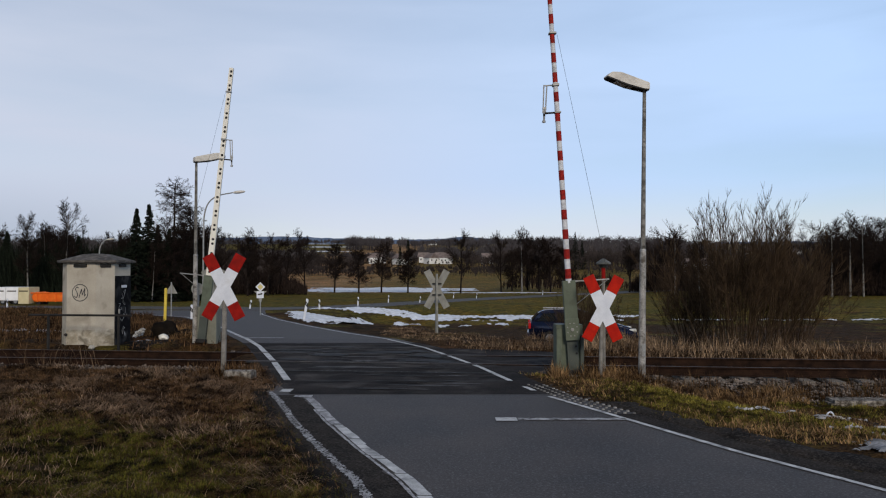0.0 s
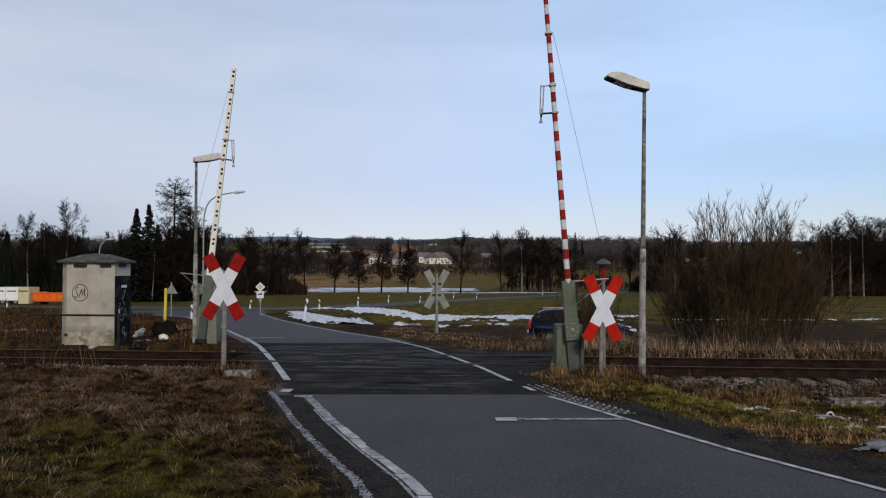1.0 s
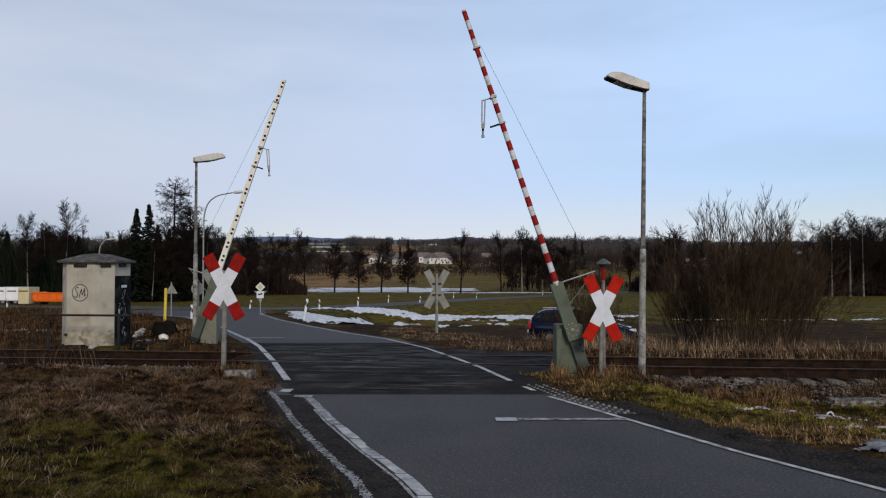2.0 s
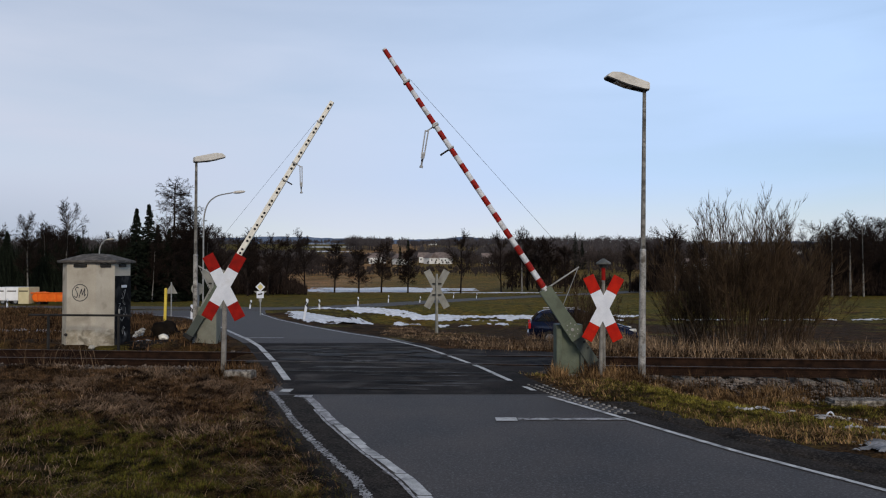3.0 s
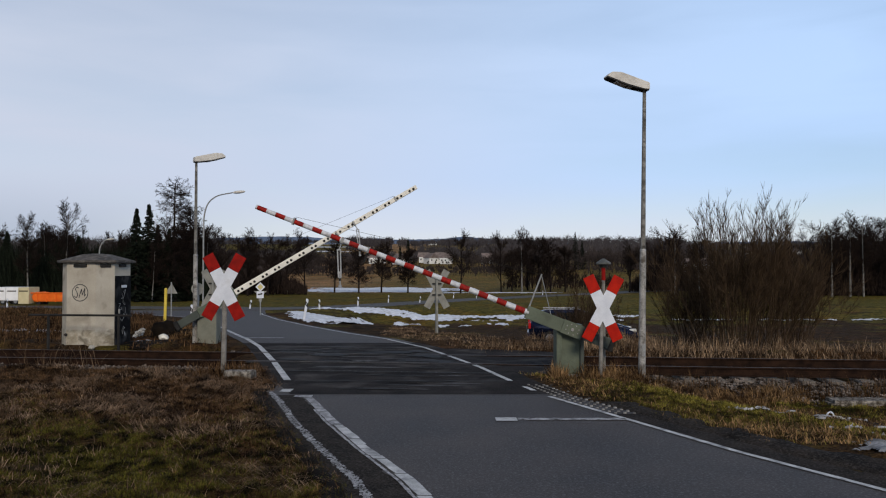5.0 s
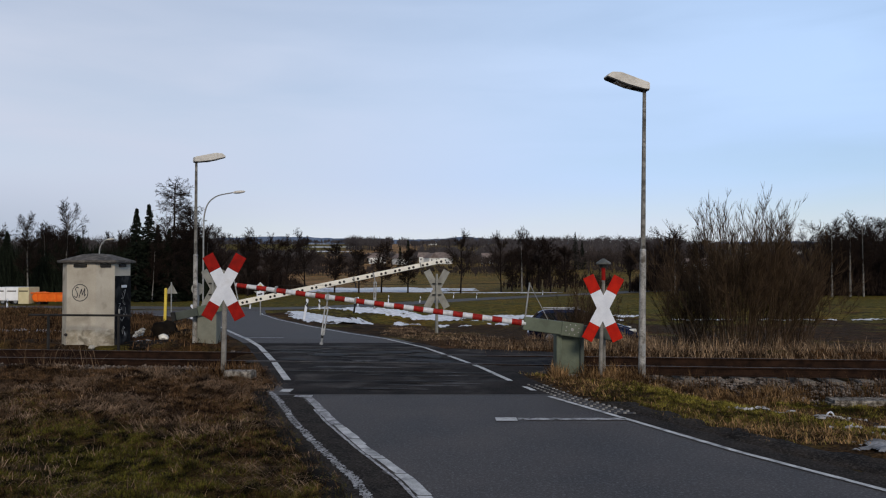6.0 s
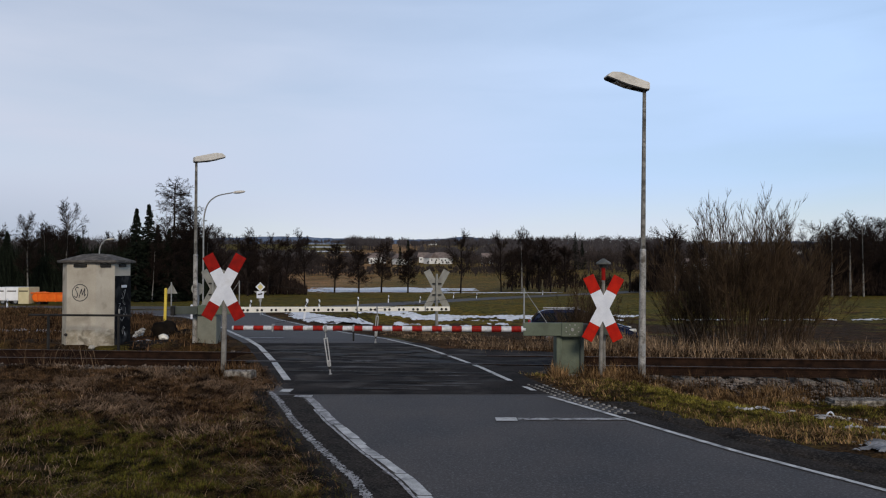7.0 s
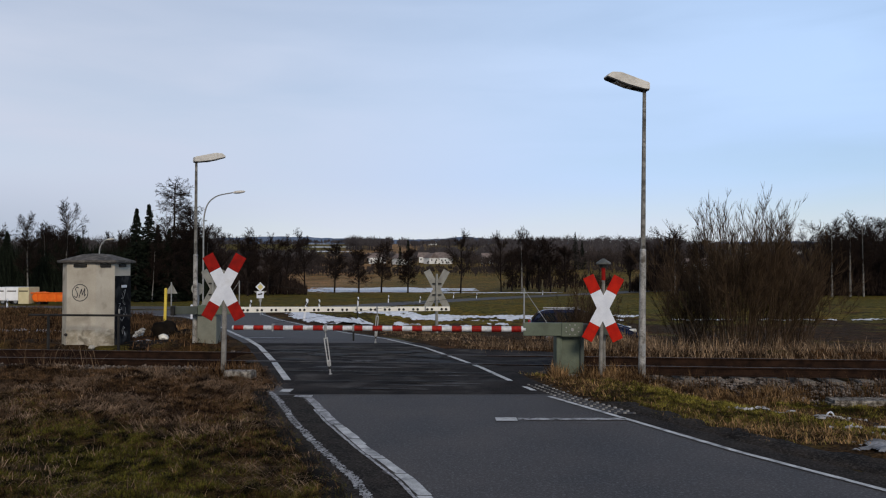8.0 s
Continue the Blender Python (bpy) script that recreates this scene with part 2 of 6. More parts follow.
# far twigs get paler and greyer with depth: haze mixed into their colour
WOOD_FAR_HAZED = mat("far_wood_twigs_hazed", (0.026, 0.021, 0.02), (0.058, 0.047, 0.044), 0.08, 0.95, bump=0, fine=1.5, vary=0.35, spec=0.0)
WOOD_FARTHER_HAZED = mat("farther_wood_twigs_hazed", (0.04, 0.036, 0.039), (0.08, 0.072, 0.075), 0.05, 0.95, bump=0, fine=1.0, vary=0.35, spec=0.0)
# forest of the ridge, with the blue of distance haze painted in
HILL_HAZE = mat("distant_hill_forest_haze_blue", (0.085, 0.125, 0.21), (0.13, 0.175, 0.27), 0.02, 1.0, bump=0, fine=0.2, spec=0.0)
REED = mat("dry_reed", (0.06, 0.036, 0.021), (0.3, 0.205, 0.125), 1.2, 0.9, bump=0, fine=20, vary=0.65, spec=0.06, lo=0.62, hi=0.9)
BLADE_BROWN = mat("dead_grass_blades", (0.006, 0.0032, 0.0016), (0.125, 0.07, 0.033), 0.9, 0.9, bump=0, fine=5, vary=0.85, spec=0.05, grain=1.5, lo=1.1, hi=1.42)
STRAW_PALE = mat("pale_matted_straw", (0.03, 0.0175, 0.0105), (0.29, 0.195, 0.125), 1.4, 0.9, bump=0, fine=5, vary=0.7, spec=0.06, grain=1.0, lo=0.82, hi=1.2)
BLADE_GREEN = mat("green_grass_blades", (0.006, 0.006, 0.001), (0.095, 0.085, 0.014), 0.9, 0.9, bump=0, fine=5, vary=0.6, spec=0.08, grain=1.5, lo=1.08, hi=1.42)
YELLOW = mat("yellow_plastic", (0.55, 0.4, 0.04), (0.68, 0.5, 0.07), 5, 0.5, bump=0.03)
ORANGE = mat("orange_paint", (0.68, 0.1, 0.008), (0.82, 0.17, 0.014), 3, 0.5, bump=0.03, stain=(0.45, 0.1, 0.02), stain_scale=3, stain_amount=0.4, spec=0.2)
VAN_WHITE = mat("white_vehicle_paint", (0.72, 0.72, 0.72), (0.82, 0.82, 0.82), 2, 0.4, bump=0.0)
BEIGE = mat("beige_paint", (0.5, 0.43, 0.25), (0.6, 0.52, 0.32), 2, 0.45, bump=0.0)
CAR_BLUE = mat("dark_blue_car_paint", (0.007, 0.012, 0.035), (0.013, 0.02, 0.05), 2, 0.22, metal=0.3, bump=0.0, spec=0.6)
RUBBER = mat("tyre_rubber", (0.012, 0.012, 0.012), (0.025, 0.025, 0.025), 8, 0.85, bump=0.1)
ALLOY = mat("wheel_alloy", (0.3, 0.3, 0.31), (0.42, 0.42, 0.43), 6, 0.35, metal=0.8, bump=0.0)
HOUSE_WALL = mat("white_render", (0.62, 0.62, 0.6), (0.75, 0.75, 0.73), 0.6, 0.85, bump=0.05)
HOUSE_ROOF = mat("house_roof_tiles", (0.1, 0.075, 0.065), (0.2, 0.16, 0.145), 0.6, 0.85, bump=0.2, fine=6)
GRAFFITI = mat("black_spray_paint", (0.02, 0.02, 0.022), (0.035, 0.035, 0.036), 6, 0.6, bump=0.0)
MAT_TAIL = mat("tail_lamp_red", (0.4, 0.01, 0.012), (0.5, 0.02, 0.02), 5, 0.15, bump=0.0)
SOIL = mat("dark_soil", (0.0035, 0.0027, 0.002), (0.013, 0.0095, 0.0065), 3, 0.98, bump=0.8, fine=40, depth=0.03, spec=0.08)


def glass_mat(name, tint, rough=0.05):
    m = bpy.data.materials.new(name)
    n, l, b = nodes_of(m)
    b.inputs["Base Color"].default_value = (*tint, 1)
    b.inputs["Roughness"].default_value = rough
    b.inputs["Specular IOR Level"].default_value = 0.7
    return m


CAR_GLASS = glass_mat("tinted_glass", (0.012, 0.015, 0.018))
LENS = glass_mat("lamp_lens", (0.55, 0.55, 0.52), 0.2)


def ground_mat():
    """Winter meadow: matted brown grass, green patches, bare soil."""
    m = bpy.data.materials.new("winter_meadow")
    n, l, b = nodes_of(m)
    tc = n.new("ShaderNodeTexCoord")

    def noise_at(scale, detail, dist=0.0):
        k = n.new("ShaderNodeTexNoise")
        k.inputs["Scale"].default_value, k.inputs["Detail"].default_value, k.inputs["Distortion"].default_value = scale, detail, dist
        l.new(tc.outputs["Object"], k.inputs["Vector"])
        return k.outputs["Fac"]

    def ramp(fac, p0, c0, p1, c1):
        r = n.new("ShaderNodeValToRGB")
        r.color_ramp.elements[0].position, r.color_ramp.elements[0].color = p0, (*c0, 1)
        r.color_ramp.elements[1].position, r.color_ramp.elements[1].color = p1, (*c1, 1)
        l.new(fac, r.inputs["Fac"])
        return r.outputs["Color"]

    def mix(f, a, c):
        x = n.new("ShaderNodeMix")
        x.data_type = "RGBA"
        l.new(f, x.inputs["Factor"])
        l.new(a, x.inputs["A"])
        l.new(c, x.inputs["B"])
        return x.outputs["Result"]

    fine = noise_at(22, 6, 0.5)
    brown = ramp(fine, 0.34, (0.012, 0.007, 0.004), 0.72, (0.085, 0.052, 0.026))
    green = ramp(fine, 0.34, (0.036, 0.034, 0.006), 0.72, (0.185, 0.16, 0.036))
    big = noise_at(0.33, 4, 0.3)
    # meadow beyond the railway is greener than the verge
    sx = n.new("ShaderNodeSeparateXYZ")
    l.new(tc.outputs["Object"], sx.inputs[0])
    far = n.new("ShaderNodeMapRange")
    far.inputs["From Min"].default_value, far.inputs["From Max"].default_value = 50, 62
    far.inputs["To Min"].default_value, far.inputs["To Max"].default_value = -0.12, 0.19
    l.new(sx.outputs["Y"], far.inputs["Value"])
    ad = n.new("ShaderNodeMath")
    ad.operation = "ADD"
    l.new(big, ad.inputs[0])
    l.new(far.outputs[0], ad.inputs[1])
    f1 = ramp(ad.outputs[0], 0.44, (0, 0, 0), 0.6, (1, 1, 1))
    c = mix(f1, brown, green)
    straw_y = n.new("ShaderNodeMapRange")
    straw_y.inputs["From Min"].default_value, straw_y.inputs["From Max"].default_value = 128, 150
    straw_y.inputs["To Min"].default_value, straw_y.inputs["To Max"].default_value = 0.0, 0.95
    l.new(sx.outputs["Y"], straw_y.inputs["Value"])
    straw = ramp(noise_at(0.05, 5, 0.4), 0.4, (0.17, 0.115, 0.06), 0.6, (0.3, 0.2, 0.12))
    # the stubble lies on one side of the brook's bend, grass on the other
    straw_x = n.new("ShaderNodeMapRange")
    straw_x.inputs["From Min"].default_value, straw_x.inputs["From Max"].default_value = -34, -8
    straw_x.inputs["To Min"].default_value, straw_x.inputs["To Max"].default_value = 1.0, 0.25
    l.new(sx.outputs["X"], straw_x.inputs["Value"])
    straw_w = n.new("ShaderNodeMapRange")
    straw_w.inputs["From Min"].default_value, straw_w.inputs["From Max"].default_value = -105, -65
    l.new(sx.outputs["X"], straw_w.inputs["Value"])
    straw_e = n.new("ShaderNodeMath")
    straw_e.operation = "MULTIPLY"
    l.new(straw_x.outputs[0], straw_e.inputs[0])
    l.new(straw_w.outputs[0], straw_e.inputs[1])
    straw_f = n.new("ShaderNodeMath")
    straw_f.operation = "MULTIPLY"
    l.new(straw_y.outputs[0], straw_f.inputs[0])
    l.new(straw_e.outputs[0], straw_f.inputs[1])
    c = mix(straw_f.outputs[0], c, straw)
    # tufts and bleached patches of the meadow
    tuft = ramp(noise_at(1.7, 8, 1.2), 0.42, (0.5, 0.5, 0.45), 0.62, (1.35, 1.25, 1.0))
    bleach = ramp(noise_at(0.12, 7, 1.5), 0.46, (1.0, 1.0, 1.0), 0.66, (1.5, 1.15, 0.95))
    for extra in (tuft, bleach):
        mul = n.new("ShaderNodeMix")
        mul.data_type, mul.blend_type = "RGBA", "MULTIPLY"
        mul.inputs["Factor"].default_value = 1.0
        l.new(c, mul.inputs["A"])
        l.new(extra, mul.inputs["B"])
        c = mul.outputs["Result"]
    soil_f = ramp(noise_at(1.1, 6, 0.8), 0.62, (0, 0, 0), 0.72, (0.8, 0.8, 0.8))
    soil = ramp(fine, 0.3, (0.018, 0.014, 0.01), 0.7, (0.055, 0.042, 0.03))
    c = mix(soil_f, c, soil)
    l.new(c, b.inputs["Base Color"])
    b.inputs["Roughness"].default_value = 0.95
    b.inputs["Specular IOR Level"].default_value = 0.05
    bp = n.new("ShaderNodeBump")
    bp.inputs["Strength"].default_value, bp.inputs["Distance"].default_value = 0.9, 0.06
    l.new(fine, bp.inputs["Height"])
    l.new(bp.outputs["Normal"], b.inputs["Normal"])
    return m


MEADOW = ground_mat()


# ---- mesh helpers ----
def link_bm(name, bm, material, parent=None, label="", smooth=False):
    me = bpy.data.meshes.new(name)
    bm.normal_update()
    bm.to_mesh(me)
    bm.free()
    if smooth:
        me.shade_smooth()
    for m in (material if isinstance(material, (list, tuple)) else [material]):
        me.materials.append(m)
    ob = new(name, me)
    if parent is not None:
        ob.parent = parent
    if label:
        tagged(ob, label)
    return ob


def part(name, bm, material, parent, label="", smooth=False):
    return link_bm(name, bm, material, parent, label, smooth)


def mesh_ob(name, verts, faces, material, parent=None, label="", smooth=False):
    me = bpy.data.meshes.new(name)
    me.from_pydata([tuple(v) for v in verts], [], [tuple(f) for f in faces])
    me.update()
    if smooth:
        me.shade_smooth()
    me.materials.append(material)
    ob = new(name, me)
    if parent is not None:
        ob.parent = parent
    if label:
        tagged(ob, label)
    return ob


def thing(name, m, label, category, group=""):
    ob = new(name)
    ob.empty_display_size = 0.2
    ob.matrix_basis = m
    return tagged(ob, label, category, group)


def box(bm, size, centre, m=None, bevel=0.0):
    mm = Matrix.Translation(centre) @ (m if m is not None else Matrix()) @ Matrix.Diagonal((*size, 1))
    r = bmesh.ops.create_cube(bm, size=1.0, matrix=mm)
    if bevel:
        es = list({e for v in r["verts"] for e in v.link_edges})
        bmesh.ops.bevel(bm, geom=es, offset=bevel, segments=2, affect="EDGES", profile=0.5)
    return bm


def rod(bm, p0, p1, r0, r1=None, n=10, caps=True):
    r1 = r0 if r1 is None else r1
    p0, p1 = Vector(p0), Vector(p1)
    d = p1 - p0
    mm = Matrix.Translation((p0 + p1) / 2) @ d.to_track_quat("Z", "Y").to_matrix().to_4x4()
    bmesh.ops.create_cone(bm, cap_ends=caps, segments=n, radius1=r0, radius2=r1, depth=d.length, matrix=mm)
    return bm


def prism(bm, outline, y0, y1):
    """An outline in x, z pushed from y0 to y1."""
    a = [bm.verts.new((x, y0, z)) for x, z in outline]
    b = [bm.verts.new((x, y1, z)) for x, z in outline]
    n = len(a)
    for i in range(n):
        bm.faces.new((a[i], a[(i + 1) % n], b[(i + 1) % n], b[i]))
    bm.faces.new(a[::-1])
    bm.faces.new(b)
    bmesh.ops.recalc_face_normals(bm, faces=bm.faces)
    return bm


def B():
    return bmesh.new()


class Tubes:
    """Collects tapered tubes into one mesh."""

    def __init__(self):
        self.v, self.f = [], []

    def tube(self, pts, radii, n):
        base = len(self.v)
        for k, (p, r) in enumerate(zip(pts, radii)):
            d = (pts[min(k + 1, len(pts) - 1)] - pts[max(k - 1, 0)])
            d = d.normalized() if d.length > 1e-6 else Vector((0, 0, 1))
            a = d.orthogonal().normalized()
            b = d.cross(a)
            for j in range(n):
                w = 6.28319 * j / n
                self.v.append(p + (a * math.cos(w) + b * math.sin(w)) * r)
        for k in range(len(pts) - 1):
            for j in range(n):
                i, q = base + k * n + j, base + k * n + (j + 1) % n
                self.f.append((i, q, q + n, i + n))

    def make(self, name, material, parent=None, label=""):
        return mesh_ob(name, self.v, self.f, material, parent, label, smooth=True)


# ---- plan of the ground ----
def lerp_table(t, v):
    xs, ys = zip(*t)
    return np.interp(v, xs, ys)


BASE = [(-80, 0.0), (21, 0.0), (50, -1.15), (65, -1.4), (95, -2.2), (130, -2.65), (260, -2.65), (450, 6.2), (700, 19), (1000, 33), (2600, 60)]
LEFT = [(-14, 8.0), (0, 2.35), (6.51, -0.13), (7.06, -0.31), (8.4, -0.88), (9.79, -1.43), (11.33, -1.96), (11.73, -2.12), (13.18, -2.70), (15.95, -3.58), (19.0, -4.63), (21.8, -5.8), (27, -7.8), (34.8, -10.8), (44, -15), (54, -23), (58, -30)]
RIGHT = [(-14, 13.5), (0, 7.2), (6.74, 3.97), (8.19, 3.18), (9.9, 2.42), (11.73, 1.6), (13.18, 1.2), (15.05, 0.74), (16.75, 0.2), (18.75, -0.48), (20.7, -1.46), (24.1, -3.0), (30.2, -5.4), (39.1, -8.6), (50, -12), (58, -14)]
CROSS_ROAD = [(-120, 84), (-60, 71), (-39, 66), (-23, 62.5), (-14, 60.5), (-9, 64), (-4.8, 76), (1.1, 96), (20, 125), (40, 147), (90, 185), (200, 240)]
TRACK_ANGLE = -6.1
TA = radians(TRACK_ANGLE)
TDIR, TNRM = (math.cos(TA), math.sin(TA)), (-math.sin(TA), math.cos(TA))
TRACK_MID = (0.0, 16.33)


def smooth(a, b, v):
    t = np.clip((v - a) / (b - a), 0, 1)
    return t * t * (3 - 2 * t)


def left_edge(y):
    return lerp_table(LEFT, y) - 0.7 + 0.42 * smooth(11.5, 13, y)


def right_edge(y):
    return lerp_table(RIGHT, y) + 0.42 - 0.15 * smooth(16, 24, y)


def road_dist(x, y):
    """Metres outside the asphalt of the crossing road (negative inside)."""
    return np.maximum(np.maximum(left_edge(y) - x, x - right_edge(y)), y - 58.0)


def line_dist(x, y, pts):
    d = np.full(np.shape(x), 1e9)
    for (ax, ay), (bx, by) in zip(pts, pts[1:]):
        vx, vy = bx - ax, by - ay
        t = np.clip(((x - ax) * vx + (y - ay) * vy) / (vx * vx + vy * vy), 0, 1)
        d = np.minimum(d, np.hypot(x - ax - t * vx, y - ay - t * vy))
    return d


def track_v(x, y):
    return (x - TRACK_MID[0]) * TNRM[0] + (y - TRACK_MID[1]) * TNRM[1]


def base_z(y):
    return lerp_table(BASE, y)


def ground_z(x, y):
    x, y = np.asarray(x, float), np.asarray(y, float)
    z = base_z(y)
    v = track_v(x, y)
    rd = road_dist(x, y)
    td = line_dist(x, y, CROSS_ROAD)
    off = smooth(0.0, 0.9, rd)
    # low meadow beside the road beyond the railway
    low = smooth(2.5, 9, x - right_edge(y)) * smooth(2.2, 8, v) * (1 - smooth(50, 75, y)) * smooth(3.5, 11, td)
    z = z - 1.05 * low
    z = z - 0.35 * smooth(1, 6, left_edge(y) - x) * smooth(2.5, 8, v) * (1 - smooth(40, 60, y))
    # low rise on which the car is parked
    z = z + 0.24 * np.exp(-((x - 5.8) / 4.5) ** 2 - ((y - 31.8) / 3.0) ** 2)
    # ballast cutting
    bed = 1 - smooth(1.5, 2.3, np.abs(v))
    z = z - 0.23 * bed * off
    # shallow ditch towards the rails on the near side
    z = z - 0.32 * smooth(1.2, 3.6, rd) * smooth(1.0, 3.5, x) * smooth(-7.5, -4.0, v) * (1 - smooth(-2.4, -1.5, v))
    # far rise on both flanks
    z = z + 0.0025 * np.maximum(np.abs(x) - 150, 0) * smooth(100, 300, y)
    # hummocks
    lumps = np.sin(1.9 * x + 0.7 * y) * np.sin(1.3 * y - 0.8 * x + 1.0) + 0.6 * np.sin(4.1 * x + 2.3 * y + 2.0) * np.sin(3.7 * y - 1.9 * x) + 0.75 * np.sin(8.3 * x + 4.2 * y) * np.sin(8.1 * y - 5.2 * x + 0.6)
    z = z + 0.045 * lumps * smooth(0.1, 0.8, rd) * (np.abs(x) < 60) * (y < 90) * (y > -20)
    roads = np.minimum(rd, np.where(np.abs(y) > 30, td - 2.8, 99))
    z = z - 0.07 * (1 - smooth(-0.3, -0.05, roads)) + 0.025 * smooth(0.0, 0.35, rd) * (1 - smooth(1.0, 2.5, rd)) * (y < 14)
    return z


def gz(x, y):
    return float(ground_z(x, y))


def spaced(lo, hi, fine_lo, fine_hi, step, grow):
    a = list(np.arange(fine_lo, fine_hi, step))
    s, v = step, fine_hi
    while v < hi:
        a.append(v)
        s *= grow
        v += s
    a.append(hi)
    s, v = step, fine_lo
    while v > lo:
        s *= grow
        v -= s
        a.insert(0, max(v, lo))
    return np.array(sorted(set(a)))


def build_ground():
    xs = spaced(-2600, 2600, -9, 9, 0.2, 1.06)
    ys = spaced(-120, 2600, 5, 24, 0.2, 1.045)
    X, Y = np.meshgrid(xs, ys)
    Z = ground_z(X, Y)
    nx, ny = len(xs), len(ys)
    verts = np.stack([X.ravel(), Y.ravel(), Z.ravel()], 1)
    i = np.arange(ny - 1)[:, None] * nx + np.arange(nx - 1)[None, :]
    faces = np.stack([i, i + 1, i + nx + 1, i + nx], -1).reshape(-1, 4)
    ob = mesh_ob("ground", verts.tolist(), faces.tolist(), MEADOW, smooth=True)
    return tagged(ob, "matted brown and green winter meadow and road verges", "ground", kind="structure")


def strip_mesh(name, rows, material, z_lift, skirt=0.0):
    """rows: lists of (x, y) across the strip; follows the road's height."""
    verts, faces = [], []
    w = len(rows[0])
    for r in rows:
        for x, y in r:
            verts.append((x, y, float(base_z(y)) + z_lift))
    for a in range(len(rows) - 1):
        for c in range(w - 1):
            i = a * w + c
            faces.append((i, i + 1, i + w + 1, i + w))
    if skirt:
        n0 = len(verts)
        for r in rows:
            for x, y in (r[0], r[-1]):
                verts.append((x, y, float(base_z(y)) + z_lift - skirt))
        for a in range(len(rows) - 1):
            p, q = n0 + 2 * a, a * w
            faces.append((p, q, q + w, p + 2))
            faces.append((q + w - 1, p + 1, p + 3, q + 2 * w - 1))
    return mesh_ob(name, verts, faces, material)


def ragged(y, seed, amp, f=1.2):
    return amp * noise.fractal(Vector((y * f, seed, 0)), 0.8, 2.0, 4)


def build_roads():
    ys = np.concatenate([np.arange(-14, 24, 0.25), np.arange(24, 58, 1.0)])
    rows = []
    for y in ys:
        a, b = left_edge(y) + ragged(y, 3.1, 0.07), right_edge(y) + ragged(y, 7.7, 0.07)
        rows.append([(a + (b - a) * k / 8, y) for k in range(9)])
    road = strip_mesh("road", rows, ASPHALT, 0.0, 0.2)
    tagged(road, "narrow worn grey asphalt country road", "road", kind="structure")
    rows = []
    pts = [Vector(p) for p in CROSS_ROAD]
    for i, p in enumerate(pts):
        d = (pts[min(i + 1, len(pts) - 1)] - pts[max(i - 1, 0)]).normalized()
        nn = Vector((-d.y, d.x))
        rows.append([tuple(p + nn * o) for o in (2.8, 1.4, 0, -1.4, -2.8)])
    dense = []
    for a, b in zip(rows, rows[1:]):
        for k in range(8):
            dense.append([tuple(Vector(p).lerp(Vector(q), k / 8)) for p, q in zip(a, b)])
    cr = strip_mesh("cross_road", dense, ASPHALT, -0.012, 0.2)
    tagged(cr, "grey asphalt road across the meadow", "road", kind="structure")

    # darker asphalt between and beside the rails
    rows = []
    for y in np.arange(11.88, 19.9, 0.2):
        a, b = left_edge(y) - 0.02, right_edge(y) + 0.02
        if y < 13.2:
            a = left_edge(13.2) * 0 + lerp_table(LEFT, y) - 0.22 + ragged(y, 1.0, 0.04)
        rows.append([(a + (b - a) * k / 6, y) for k in range(7)])
    cp = strip_mesh("crossing_surface", rows, ASPHALT_DARK, 0.005)
    tagged(cp, "dark patched asphalt of the level crossing", "road surface", kind="structure")
    # dirty margins outside the edge lines
    ys = np.arange(-12, 11.9, 0.1)
    rows = [[(left_edge(y) - 0.02 + ragged(y, 3.1, 0.07), y), (lerp_table(LEFT, y) - 0.28 + ragged(y, 2.2, 0.08, 2), y), (lerp_table(LEFT, y) - 0.09 + ragged(y, 12.2, 0.06, 4), y)] for y in ys]
    tagged(strip_mesh("road_margin", rows, SHOULDER, 0.004), "dark dirty tarmac margin outside the edge line", "road margin", kind="structure")
    ys = np.arange(-12, 10.4, 0.1)
    rows = [[(lerp_table(RIGHT, y) + 0.07 + ragged(y, 5.2, 0.04, 4), y), (right_edge(y), y), (right_edge(y) + 0.1, y)] for y in ys]
    tagged(strip_mesh("road_margin", rows, SHOULDER, 0.004), "dark dirty tarmac margin outside the edge line", "road margin", kind="structure")
    v, f = [], []
    for k, y in enumerate(np.arange(5, 11.2, 0.1)):
        e = float(right_edge(y))
        w = 0.42 + 0.6 * float(1 - smooth(6.6, 8.4, y)) + 0.3 * noise.noise(Vector((y * 1.1, 3, 0))) + 0.25 * noise.noise(Vector((y * 4.1, 3, 0)))
        for j in range(5):
            x = e - 0.08 + (w + 0.13) * j / 4
            v.append((x, y, gz(x, y) + (0.025 + 0.02 * noise.noise(Vector((x * 5, y * 5, 0))) if 0 < j < 4 else -0.04)))
    for k in range(len(v) // 5 - 1):
        for j in range(4):
            i = k * 5 + j
            f.append((i, i + 1, i + 6, i + 5))
    tagged(mesh_ob("muddy_verge", v, f, SHOULDER, smooth=True), "dark mud and grit along the road's edge", "verge", kind="structure")
    v, f = [], []
    for k, y in enumerate(np.arange(4, 12.9, 0.1)):
        e = float(left_edge(y))
        w = 0.22 + 0.14 * noise.noise(Vector((y * 1.3, 8, 0))) + 0.16 * noise.noise(Vector((y * 4.3, 8, 0)))
        for j in range(5):
            x = e + 0.08 - (w + 0.08) * j / 4
            v.append((x, y, gz(x, y) + (0.022 + 0.02 * noise.noise(Vector((x * 6, y * 6, 0))) if 0 < j < 4 else -0.04)))
    for k in range(len(v) // 5 - 1):
        for j in range(4):
            i = k * 5 + j
            f.append((i, i + 5, i + 6, i + 1))
    tagged(mesh_ob("muddy_verge", v, f, SOIL, smooth=True), "dark bare soil along the road's edge", "verge", kind="structure")
    # worn streaks across the crossing
    rng = random.Random(8)
